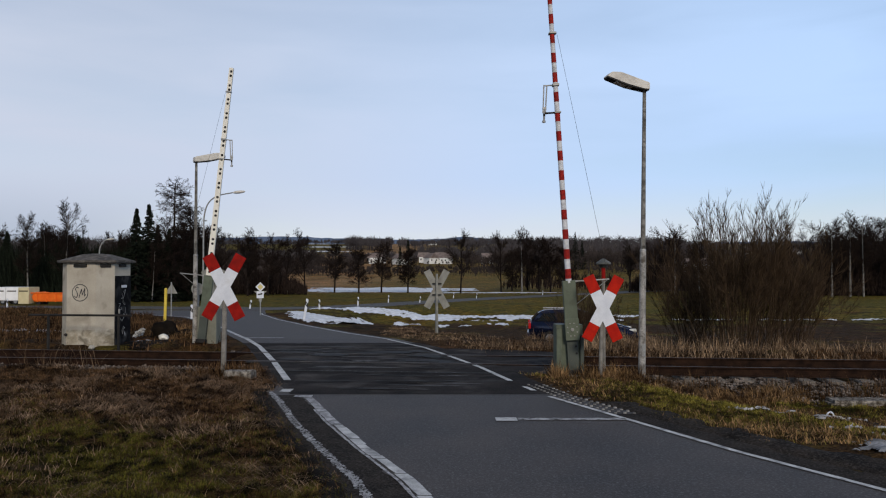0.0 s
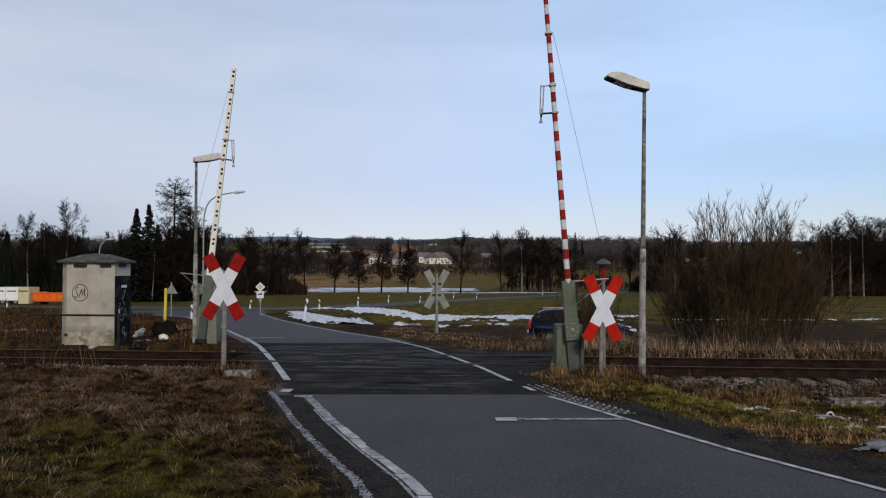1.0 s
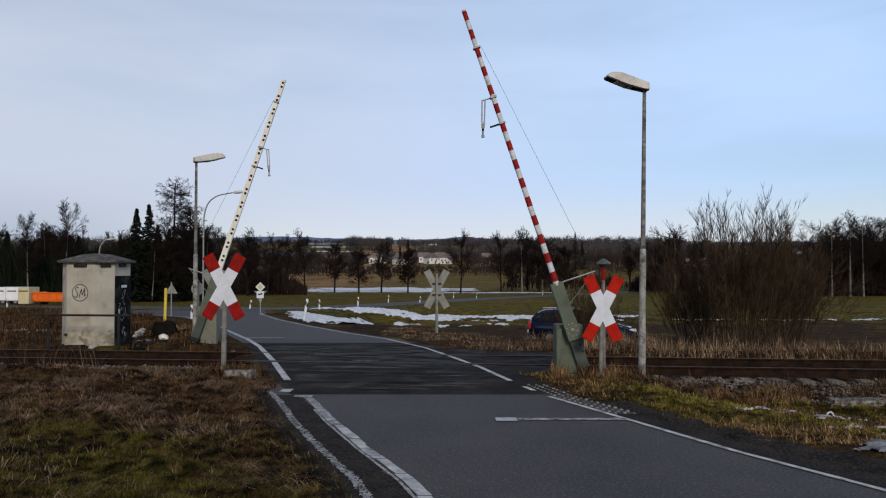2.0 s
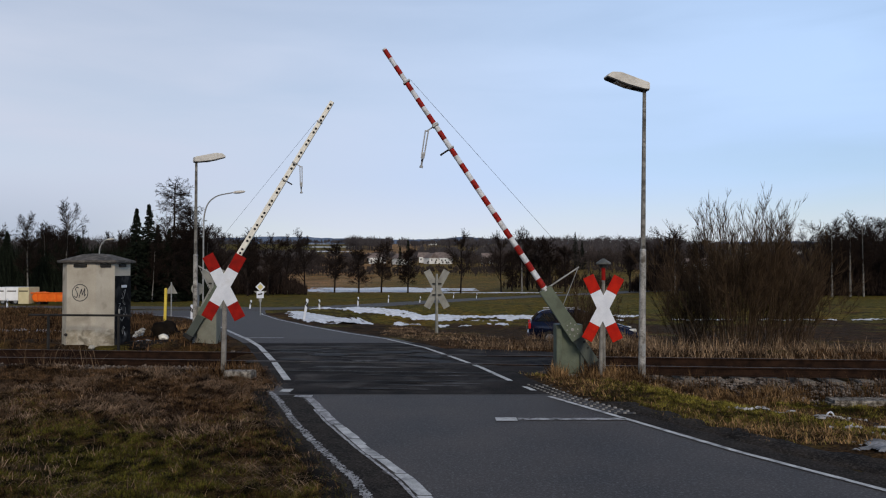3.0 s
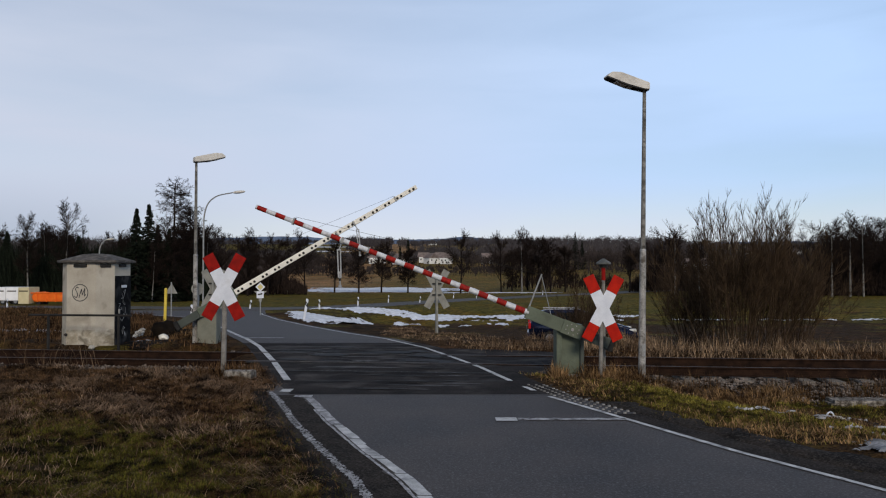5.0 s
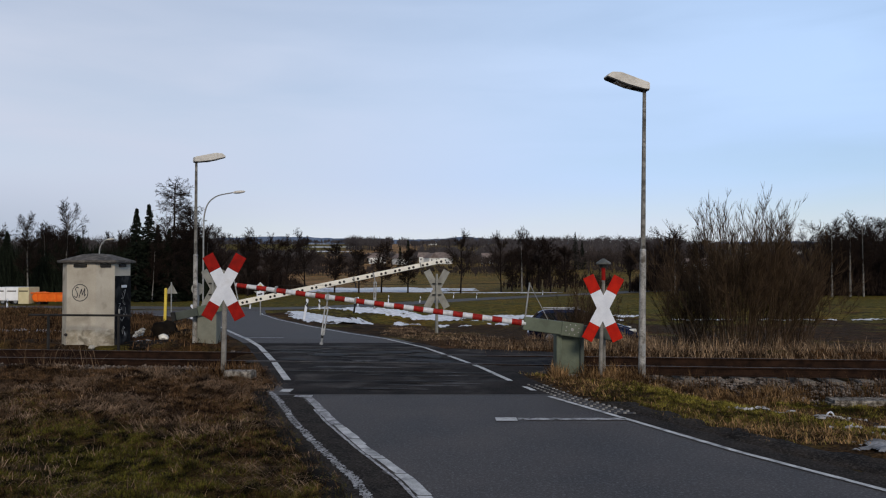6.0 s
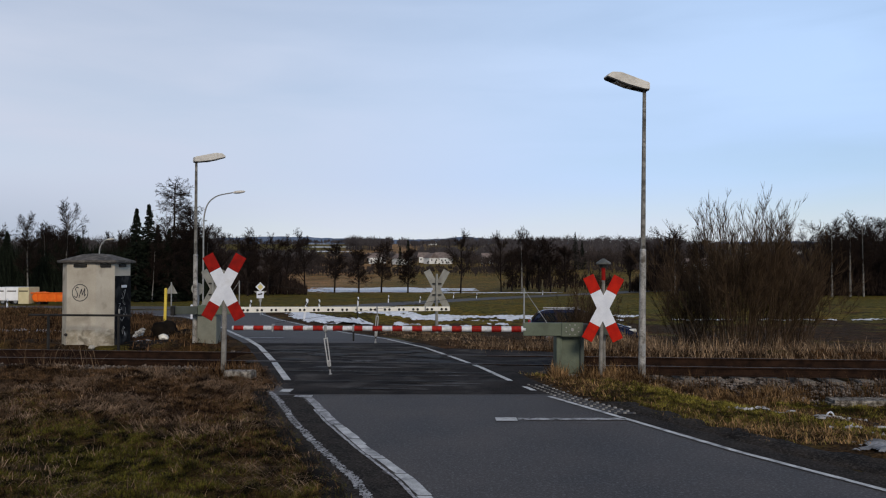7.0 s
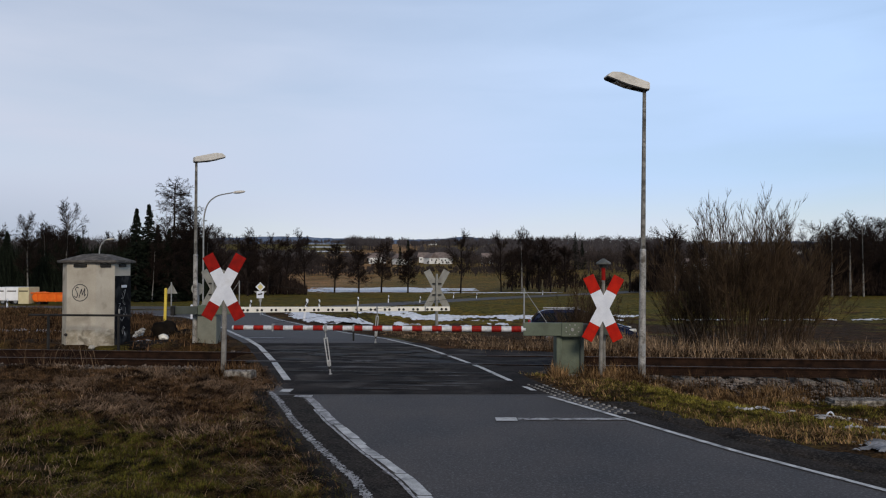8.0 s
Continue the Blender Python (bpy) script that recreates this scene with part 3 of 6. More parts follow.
    for k in range(26):
        y = rng.uniform(12.3, 19.4)
        lo_x, hi_x = float(lerp_table(LEFT, y)) + 0.25, float(lerp_table(RIGHT, y)) - 0.2
        x = rng.uniform(lo_x, hi_x - 0.8)
        ln, w = rng.uniform(0.5, min(2.4, hi_x - x)), rng.uniform(0.02, 0.07) * (1 + (y > 15))
        rows = []
        for j in range(15):
            t = j / 14
            ww = w * math.sin(math.pi * t) ** 0.6 * (0.7 + 0.8 * noise.noise(Vector((t * 6, k, 0))))
            yy = y - 0.1 * ln * t + 0.04 * noise.noise(Vector((t * 3, k, 4)))
            rows.append([(x + ln * t, yy - abs(ww)), (x + ln * t, yy + abs(ww) + 0.004)])
        tagged(strip_mesh("worn_streak", rows, (ASPHALT, DARK, ASPHALT, SHOULDER)[k % 4], 0.007 + 0.0004 * k), "worn streak in the crossing's asphalt", "road wear", kind="structure")
    # black irregular blotches on the asphalt along the rails
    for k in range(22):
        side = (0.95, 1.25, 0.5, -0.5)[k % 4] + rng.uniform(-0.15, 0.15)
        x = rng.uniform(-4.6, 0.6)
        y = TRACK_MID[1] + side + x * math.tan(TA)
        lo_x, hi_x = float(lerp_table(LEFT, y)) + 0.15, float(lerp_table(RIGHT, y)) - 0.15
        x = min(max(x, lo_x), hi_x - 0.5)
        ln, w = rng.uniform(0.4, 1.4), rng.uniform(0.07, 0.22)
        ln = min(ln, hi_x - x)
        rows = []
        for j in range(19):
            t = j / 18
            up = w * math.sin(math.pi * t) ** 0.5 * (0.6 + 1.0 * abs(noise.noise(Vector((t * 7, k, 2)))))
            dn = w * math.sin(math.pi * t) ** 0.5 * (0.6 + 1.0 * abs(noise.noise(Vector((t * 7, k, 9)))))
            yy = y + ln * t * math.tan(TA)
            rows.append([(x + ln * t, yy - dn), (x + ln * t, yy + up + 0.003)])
        tagged(strip_mesh("rail_blotch", rows, DARK, 0.0174 + 0.0003 * k), "black blotch beside the rail in the asphalt", "road wear", kind="structure")
    # pale scraped lines along the rails, one of them broken into short dashes
    for v0, w, dash in ((-0.84, 0.022, 0), (0.7, 0.02, 0), (1.7, 0.025, 0), (-2.15, 0.014, 1)):
        x = -4.4
        while x < 1.3:
            run = rng.uniform(0.03, 0.05) if dash else rng.uniform(0.3, 1.1)
            y = TRACK_MID[1] + v0 + x * math.tan(TA)
            if float(lerp_table(LEFT, y)) + 0.2 < x < float(lerp_table(RIGHT, y)) - run and not (dash and rng.random() < 0.35):
                rows = []
                for j in range(9):
                    t = j / 8
                    ww = w * (1.0 if dash else (0.25 + math.sin(math.pi * t)) * rng.uniform(0.5, 1.0))
                    yy = y + run * t * math.tan(TA)
                    rows.append([(x + run * t, yy - ww), (x + run * t, yy + ww)])
                tagged(strip_mesh("scraped_line", rows, PAVER if dash else SLEEPER, 0.0255), "pale scraped line along the rail in the asphalt", "road wear", kind="structure")
            x += run + (0.07 if dash else rng.uniform(0.02, 0.35))
    # asphalt apron beside the crossing, ending in a rounded tongue
    reach = [(13.5, 0.0), (14.3, 0.75), (15.6, 1.5), (16.5, 2.2), (17.3, 2.55), (17.9, 2.3), (18.3, 1.6), (18.6, 0.0)]
    rows = []
    for y in np.arange(13.5, 18.61, 0.12):
        a = float(right_edge(y)) - 0.05
        b = a + max(0.02, float(lerp_table(reach, y)) + ragged(y, 4.4, 0.06, 3))
        rows.append([(a + (b - a) * j / 4, y) for j in range(5)])
    tagged(strip_mesh("asphalt_apron", rows, ASPHALT_DARK, -0.004, 0.25), "dark asphalt apron beside the level crossing", "road surface", kind="structure")
    # cross seams in the dark asphalt
    for k, (y, slope, w) in enumerate(((13.15, 0.0, 0.035), (14.3, -0.1, 0.05), (18.6, -0.1, 0.04), (19.3, -0.08, 0.05))):
        rows = []
        for j in range(30):
            x = lerp_table(LEFT, y) + 0.1 + (lerp_table(RIGHT, y) - lerp_table(LEFT, y) - 0.1) * j / 29
            yy = y + slope * (x + 1) + ragged(x, k * 9.0, 0.025, 2)
            ww = w * (0.7 + 0.6 * noise.noise(Vector((x * 3, k, 0))))
            rows.append([(x, yy - ww), (x, yy + ww)])
        o = strip_mesh("asphalt_seam", rows, DARK if k != 2 else ASPHALT, 0.02)
        tagged(o, "tar seam in the crossing's asphalt", "seam", kind="structure")


def paint_line(name, label, table, y0, y1, off, width, material, seed, wear=0.02, step=0.12, lift=0.01):
    rows = []
    y = y0
    while y <= y1:
        c = float(lerp_table(table, y)) + off
        e0, e1 = ragged(y, seed, wear, 7.0), ragged(y, seed + 20, wear, 7.0)
        rows.append([(c - width / 2 + e0, y), (c + width / 2 + e1, y)])
        y += step if y < 24 else 0.5
    o = strip_mesh(name, rows, material, lift)
    return tagged(o, label, "road marking", kind="structure")


def bar_mark(name, label, x0, x1, y0, y1, material, seed, wear=0.015, lift=0.01):
    rows = []
    n = max(6, int(abs(x1 - x0) / 0.06))
    for j in range(n + 1):
        x = x0 + (x1 - x0) * j / n
        rows.append([(x, y0 + ragged(x, seed, wear, 9)), (x, y1 + ragged(x, seed + 5, wear, 9))])
    o = strip_mesh(name, rows, material, lift)
    return tagged(o, label, "road marking", kind="structure")


def build_markings():
    # the near edge line is cracked across into lengths
    cuts = (-12, 5.6, 6.15, 6.6, 7.3, 7.86, 8.0, 8.28, 8.5, 8.78, 9.4, 9.55, 10.6, 11.55)
    for k, (a, c) in enumerate(zip(cuts, cuts[1:])):
        paint_line("edge_line", "white edge line on asphalt, cracked across", LEFT, a + 0.02, c, 0.012 * math.sin(k * 5.1), 0.13 - 0.02 * (k % 3 == 1), PAINT if k < 11 else PAINT_OLD, k, 0.012, (c - a - 0.02) / max(1, int((c - a) / 0.12)) - 1e-6)
    paint_line("edge_line", "white edge line on asphalt", LEFT, 13.3, 56, 0, 0.13, PAINT, 2, 0.008)
    paint_line("edge_line", "white edge line on asphalt", RIGHT, -12, 11.75, 0, 0.085, PAINT, 3, 0.006)
    paint_line("edge_line", "white edge line on asphalt", RIGHT, 13.25, 52, 0, 0.1, PAINT, 4, 0.006)
    paint_line("edge_line", "short white dash of an interrupted edge line", RIGHT, 12.2, 12.6, 0.0, 0.09, PAINT, 5, 0.006, 0.1)
    # the old line has crumbled into chips of uneven size
    old = random.Random(41)
    v, f = [], []
    y = 5.0
    while y < 12.75:
        gap = noise.noise(Vector((y * 1.7, 4, 0)))
        for _ in range(10):
            if old.random() < 0.2 + 0.35 * max(gap, 0):
                continue
            c = float(lerp_table(LEFT, y)) - 0.505 + old.uniform(-0.045, 0.045) + 0.02 * noise.noise(Vector((y * 3, 9, 0)))
            yy, r, i0 = y + old.uniform(-0.03, 0.03), old.uniform(0.006, 0.017), len(v)
            for q in range(6):
                a, rr = q * 1.0472 + old.uniform(-0.3, 0.3), r * old.uniform(0.6, 1.25)
                v.append((c + rr * math.cos(a), yy + 1.5 * rr * math.sin(a), float(base_z(yy)) + 0.011 + 0.0004 * (len(f) % 7)))
            f.append(tuple(range(i0, i0 + 6)))
        y += 0.032
    tagged(mesh_ob("old_edge_line", v, f, PAINT_OLD), "worn and crumbling white edge line", "road marking", kind="structure")
    paint_line("faded_line", "thin faded line beside the newer edge line", LEFT, 5.0, 10.6, -0.1, 0.035, PAINT_OLD, 9, 0.012, 0.06)
    bar_mark("edge_line", "short white dash of an interrupted edge line", -2.62, -2.44, 12.05, 12.35, PAINT, 3)
    bar_mark("edge_line", "short white dash of an interrupted edge line", -2.3, -2.02, 11.6, 11.75, PAINT_OLD, 4)
    bar_mark("stop_line", "worn white stop line across one lane", 0.98, 2.4, 9.86, 9.98, PAINT_OLD, 5, 0.05)
    bar_mark("stop_line", "white stub of a stop line", 0.69, 0.97, 9.8, 10.02, PAINT, 6, 0.01)
    bar_mark("stop_line", "white stop line beyond the rails", -5.75, -4.55, 21.35, 21.6, PAINT_OLD, 8)


def build_track():
    m = Matrix.Translation((TRACK_MID[0], TRACK_MID[1], 0)) @ pose(0, 0, 0, 0, 0, TRACK_ANGLE)
    tr = thing("railway_track", m, "single railway track with rusty rails on concrete sleepers", "railway track")
    tagged(tr, kind="structure")
    prof = [(-0.07, -0.17), (0.07, -0.17), (0.07, -0.155), (0.012, -0.135), (0.012, -0.035), (0.036, -0.025), (0.036, 0.0), (0.03, 0.006), (-0.03, 0.006), (-0.036, 0.0), (-0.036, -0.025), (-0.012, -0.035), (-0.012, -0.135), (-0.07, -0.155)]
    for s in (-0.752, 0.752):
        bm = B()
        a = [bm.verts.new((-75, s + p, z + 0.012)) for p, z in prof]
        b = [bm.verts.new((75, s + p, z + 0.012)) for p, z in prof]
        for i in range(len(prof)):
            f = bm.faces.new((a[i], b[i], b[(i + 1) % len(prof)], a[(i + 1) % len(prof)]))
            f.material_index = 1 if i in (7, ) else 0
        bmesh.ops.recalc_face_normals(bm, faces=bm.faces)
        part("rail", bm, [RUST, RAIL_TOP], tr, "rusty steel rail")
    bm = B()
    box(bm, (0.26, 2.4, 0.2), (0, 0, -0.28), bevel=0.015)
    first = part("sleeper", bm, SLEEPER, tr)
    first.location = (-40 * 0.55, 0, 0)
    for k in range(-39, 60):
        x = k * 0.55
        if -5.1 < x < 1.9:
            continue
        o = new("sleeper", first.data)
        o.parent = tr
        o.location = (x, 0.02 * math.sin(k * 7.3), 0.008 * math.sin(k * 3.1))
    # dark flangeways in the crossing
    for s in (-0.752, 0.752):
        for t in (-0.085, 0.085):
            bm = B()
            box(bm, (5.0, 0.08, 0.03), (-1.6, s + t, -0.002))
            part("flangeway", bm, DARK, tr, "dark groove beside the rail")


def stones(name, label, spots, size, material, parent_kind="stuff", seed=1):
    """Broken stones as one mesh: squashed, jittered octahedra."""
    rng = np.random.default_rng(seed)
    base = np.array([(1, 0, 0), (-1, 0, 0), (0, 1, 0), (0, -1, 0), (0, 0, 1), (0, 0, -1)], float)
    tri = np.array([(0, 2, 4), (2, 1, 4), (1, 3, 4), (3, 0, 4), (2, 0, 5), (1, 2, 5), (3, 1, 5), (0, 3, 5)])
    n = len(spots)
    v = base[None] * rng.uniform(0.6, 1.25, (n, 6, 1)) + rng.normal(0, 0.22, (n, 6, 3))
    ang = rng.uniform(0, 6.28, n)
    c, s = np.cos(ang)[:, None], np.sin(ang)[:, None]
    x, y, z = v[..., 0] * c - v[..., 1] * s, v[..., 0] * s + v[..., 1] * c, v[..., 2] * 0.75
    sc = (size * rng.uniform(0.6, 1.5, n))[:, None]
    V = np.stack([x * sc, y * sc, z * sc], -1) + np.asarray(spots)[:, None, :]
    F = (tri[None] + (np.arange(n) * 6)[:, None, None]).reshape(-1, 3)
    ob = mesh_ob(name, V.reshape(-1, 3).tolist(), F.tolist(), material)
    return tagged(ob, label, "gravel", kind=parent_kind)


def build_ballast():
    rng = np.random.default_rng(4)
    pts = []
    while len(pts) < 24000:
        u, v = rng.uniform(-15, 16), rng.uniform(-2.9, 1.7)
        x, y = TRACK_MID[0] + u * TDIR[0] + v * TNRM[0], TRACK_MID[1] + u * TDIR[1] + v * TNRM[1]
        if road_dist(x, y) < 0.35:
            continue
        if v < -1.6 and (x < 3.2 + rng.uniform(0, 1.5) or rng.random() < (-v - 1.6) * 0.45):
            if x > 0 or v < -1.75:
                continue
        pts.append((x, y, gz(x, y) + rng.uniform(0.0, 0.055) - (0.07 if -0.9 < v < 1.6 else 0.0)))
    while len(pts) < 27500:
        u, v = rng.uniform(-14, -4.2), rng.uniform(-1.95, -1.3)
        x, y = TRACK_MID[0] + u * TDIR[0] + v * TNRM[0], TRACK_MID[1] + u * TDIR[1] + v * TNRM[1]
        if road_dist(x, y) > 0.35:
            pts.append((x, y, -0.13 + rng.uniform(0.0, 0.07) + 0.1 * (v + 1.5)))
    stones("ballast", "grey and rusty broken ballast stones along the rails", pts, 0.029, STONE, seed=2)


build_ground()
build_roads()
build_markings()
build_track()
build_ballast()


# ---- level crossing barriers ----
MOVES = []

NEAR_ARM = [(0, 86.4), (0.7, 86.4), (1.0, 85.7), (1.1, 84.6), (1.2, 82.8), (1.3, 80.5), (1.5, 77.5), (1.7, 75.4), (2.1, 70.0), (2.5, 64.1), (2.8, 59.4), (3.0, 56.3), (3.5, 47.6), (4.0, 38.6), (4.5, 29.7), (4.7, 26.2), (5.0, 21.2), (5.4, 15.3), (5.8, 9.9), (6.0, 7.5), (6.2, 5.4), (6.4, 3.4), (6.6, 1.5), (6.75, 0.3), (6.9, 0.2), (7.1, 0.3), (8.0, 0.3)]
NEAR_LEG = [(0, -2.5), (1.0, -2.5), (1.2, -3), (1.4, -5), (1.5, -7), (1.7, -18), (1.95, -4), (2.2, 8), (2.5, -1), (2.8, 5), (3.0, -9), (3.2, -13), (3.5, -7), (3.8, 6), (4.0, 9.5), (4.2, 2), (4.5, -15), (4.7, -13), (5.1, 7), (5.45, 0), (5.8, -5), (6.0, -8), (6.2, -3), (6.4, 2), (6.6, 6.5), (6.8, 9), (7.0, 8), (8.0, 8)]
FAR_ARM = [(0, 84.2), (0.7, 84.2), (1.0, 83.6), (1.2, 81.2), (1.5, 77.0), (1.7, 75.0), (2.2, 68.8), (2.8, 61.2), (3.0, 58.9), (3.5, 52.4), (3.8, 48.2), (4.0, 45.1), (4.2, 42.5), (4.5, 38.3), (4.7, 35.4), (5.2, 26.6), (5.6, 19.4), (5.8, 15.9), (6.0, 11.7), (6.2, 7.9), (6.4, 4.6), (6.5, 3.0), (6.6, 1.8), (6.7, 0.7), (6.8, 0.1), (7.0, 0.3), (8.0, 0.3)]
FAR_LEG = [(0, 2), (1.0, 2), (1.5, -7), (1.8, -3), (2.2, 7), (2.6, -4), (3.0, 1), (3.5, 5), (4.0, -8), (4.5, -2), (5.0, 5), (5.5, -6), (5.8, 2), (6.2, -5), (6.6, -3), (7.0, -4), (8.0, -4)]


def barrier(m, back, label, arm_rows, leg_rows, pivot_z, post_mat, arm_mat):
    """Barrier at its pedestal's foot; the arm points along local -x when it is down."""
    th = thing("level_crossing_barrier", m, label, "barrier", "barriers of the level crossing")
    # pedestal
    bm = B()
    box(bm, (0.5, 0.34, pivot_z + 0.1), (-0.03, 0.24, (pivot_z + 0.1) / 2 - 0.02), bevel=0.012)
    part("pedestal", bm, post_mat, th, smooth=False)
    bm = B()
    box(bm, (0.1, 0.07, pivot_z + 0.02), (-0.23, 0.04, (pivot_z) / 2), bevel=0.008)
    part("cheek", bm, post_mat, th)
    bm = B()
    box(bm, (0.07, 0.07, pivot_z - 0.12), (0.2, 0.04, (pivot_z - 0.12) / 2), bevel=0.008)
    part("cheek", bm, GREEN_DARK, th)
    bm = B()
    box(bm, (0.6, 0.56, 0.16), (-0.03, 0.2, -0.09), bevel=0.015)
    part("footing", bm, CONCRETE, th, "weathered concrete footing")
    # turning arm, its own space at the pivot
    bm = B()
    box(bm, (1.1, 0.1, 0.245), (-0.36, -0.03, 0), bevel=0.012)
    arm = part("arm", bm, arm_mat, th, "painted steel arm box of the barrier")
    bm = B()
    box(bm, (0.4, 0.02, 0.26), (0.0, -0.09, 0), bevel=0.006)
    part("pivot_plate", bm, arm_mat, arm)
    for a in range(8):
        bm = B()
        rod(bm, (0.125 * math.cos(a * 0.785 + 0.39), -0.095, 0.095 * math.sin(a * 0.785 + 0.39)), (0.125 * math.cos(a * 0.785 + 0.39), -0.112, 0.095 * math.sin(a * 0.785 + 0.39)), 0.012, n=6)
        part("bolt", bm, GALV, arm)
    bm = B()
    rod(bm, (0, -0.09, 0), (0, -0.125, 0), 0.03, n=8)
    part("pivot_nut", bm, GALV, arm)
    bm = B()
    box(bm, (0.58, 0.09, 0.21), (0.47, 0.02, -0.005), bevel=0.01)
    part("counterweight_arm", bm, GREEN_DARK, arm)
    bm = B()
    box(bm, (0.1, 0.2, 0.25), (0.8, 0.06, -0.01), bevel=0.02)
    part("counterweight", bm, DARK, arm, "dark steel counterweight")
    bm = B()
    rod(bm, (0.32, -0.02, 0.06), (0.32, -0.04, 0.06), 0.02, n=8)
    part("cover_screw", bm, DARK, arm)
    bm = B()
    rod(bm, (0.45, -0.02, 0.06), (0.45, -0.04, 0.06), 0.02, n=8)
    part("cover_screw", bm, DARK, arm)
    x0, x1 = -0.885, -6.4 if back else -6.33
    u_clamp, u_hook, u_leg = (-5.76, -3.98, -4.5) if back else (-5.57, -4.07, -4.59)
    if not back:
        bm = B()
        rod(bm, (x0 + 0.02, -0.03, 0), (x1, -0.03, 0), 0.055, 0.042, 16)
        part("boom", bm, BOOM_WHITE, arm, "round white boom with red bands")
        n, L = 15, (x0 - 0.06 - x1 - 0.03) / 14.5
        for k in range(n):
            a = x0 - 0.06 - k * L
            b = a - L * 0.5
            r = lambda x: 0.057 - 0.013 * (x - x0) / (x1 - x0)
            bm = B()
            rod(bm, (a, -0.03, 0), (b, -0.03, 0), r(a), r(b), 16, caps=True)
            part("red_band", bm, BOOM_RED, arm, "red reflective band")
    else:
        bm = B()
        outline = [(x0 + 0.02, -0.075), (x0 + 0.02, 0.075), (x1, 0.055), (x1, -0.055)]
        prism(bm, outline, -0.07, 0.01)
        bmesh.ops.bevel(bm, geom=list(bm.edges), offset=0.008, segments=2, affect="EDGES")
        part("boom", bm, CREAM, arm, "white boom, seen from its back with dark round holes")
        x = x0 - 0.12
        while x > x1 + 0.06:
            for dx in (0.0, -0.115):
                bm = B()
                rod(bm, (x + dx, 0.004, -0.012), (x + dx, 0.016, -0.012), 0.034, n=10)
                part("boom_hole", bm, DARK, arm)
            x -= 0.37
    f = -1 if back else 1
    # wire mast, brace and wire
    bm = B()
    rod(bm, (-0.89, -0.03, 0.1), (-0.89, -0.03, 0.76), 0.016, 0.014)
    part("wire_mast", bm, GALV, arm)
    bm = B()
    rod(bm, (-0.45, -0.03, 0.1), (-0.89, -0.03, 0.74), 0.006)
    part("mast_brace", bm, GALV, arm)
    bm = B()
    rod(bm, (-0.89, -0.03, 0.75), (u_clamp, -0.03, 0.09), 0.003, n=6)
    part("wire", bm, DARK, arm, "thin steel guy wire")
    for x, h in ((u_clamp, 0.14), (u_hook, 0.12)):
        bm = B()
        box(bm, (0.035, 0.13, h), (x, -0.03, 0.005), bevel=0.008)
        part("clamp", bm, GALV, arm)
    bm = B()
    rod(bm, (u_hook, -0.03, -0.04), (u_hook, -0.03, -0.21), 0.018)
    box(bm, (0.03, 0.06, 0.05), (u_hook, -0.03, -0.21), bevel=0.005)
    part("leg_hook", bm, DARK, arm)
    bm = B()
    box(bm, (0.05, 0.13, 0.125), (u_leg, -0.03, 0.0), bevel=0.01)
    rod(bm, (u_leg, -0.03, -0.04), (u_leg, -0.03, -0.19), 0.013)
    part("leg_bracket", bm, GALV, arm)
    bm = B()
    for s in (-0.028, 0.028):
        rod(bm, (s, 0, 0.0), (s * 0.8, 0, -0.52), 0.013, n=8)
    rod(bm, (-0.04, 0, 0), (0.04, 0, 0), 0.014, n=8)
    box(bm, (0.075, 0.03, 0.05), (0, 0, -0.43), bevel=0.006)
    leg = part("support_leg", bm, LEG, arm, "hinged steel support leg that swings under the boom")
    bm = B()
    rod(bm, (0, 0, -0.44), (0, 0, -0.66), 0.018, n=8)
    rod(bm, (0, 0, -0.66), (0, 0, -0.7), 0.033, n=10)
    part("foot", bm, GALV, leg, "dull grey sliding foot")
    bm = B()
    rod(bm, (0, 0, -0.53), (0, 0, -0.58), 0.022, n=8)
    part("foot_band", bm, DARK, leg, "black band on the foot")
    xs, ys = zip(*arm_rows)
    MOVES.append((arm, [(t, pose(0, 0.48 if back else 0, pivot_z, 0, a, 0)) for t, a in arm_rows]))
    lx, ly = zip(*leg_rows)
    ts = sorted(set(xs) | set(lx))
    rows = []
    for t in ts:
        a, p = float(np.interp(t, xs, ys)), float(np.interp(t, lx, ly))
        rows.append((t, pose(u_leg, -0.03, -0.19, 0, -f * p - a, 0)))
    MOVES.append((leg, rows))
    return th


barrier(pose(2.402, 14.09, 0.0), False, "green steel level crossing barrier with red and white boom", NEAR_ARM, NEAR_LEG, 0.84, GREEN, GREEN)
barrier(pose(-6.22, 20.16, -0.06, 0, 0, 180), True, "grey-green level crossing barrier with cream boom, seen from behind", FAR_ARM, FAR_LEG, 0.94, GREY_GREEN, GREEN)


# ---- signs and lamps at the crossing ----
def board(bm, length, width, thick, m):
    box(bm, (width, thick, length), (0, 0, 0), bevel=0.004)
    bmesh.ops.transform(bm, matrix=m, verts=bm.verts)
    return bm


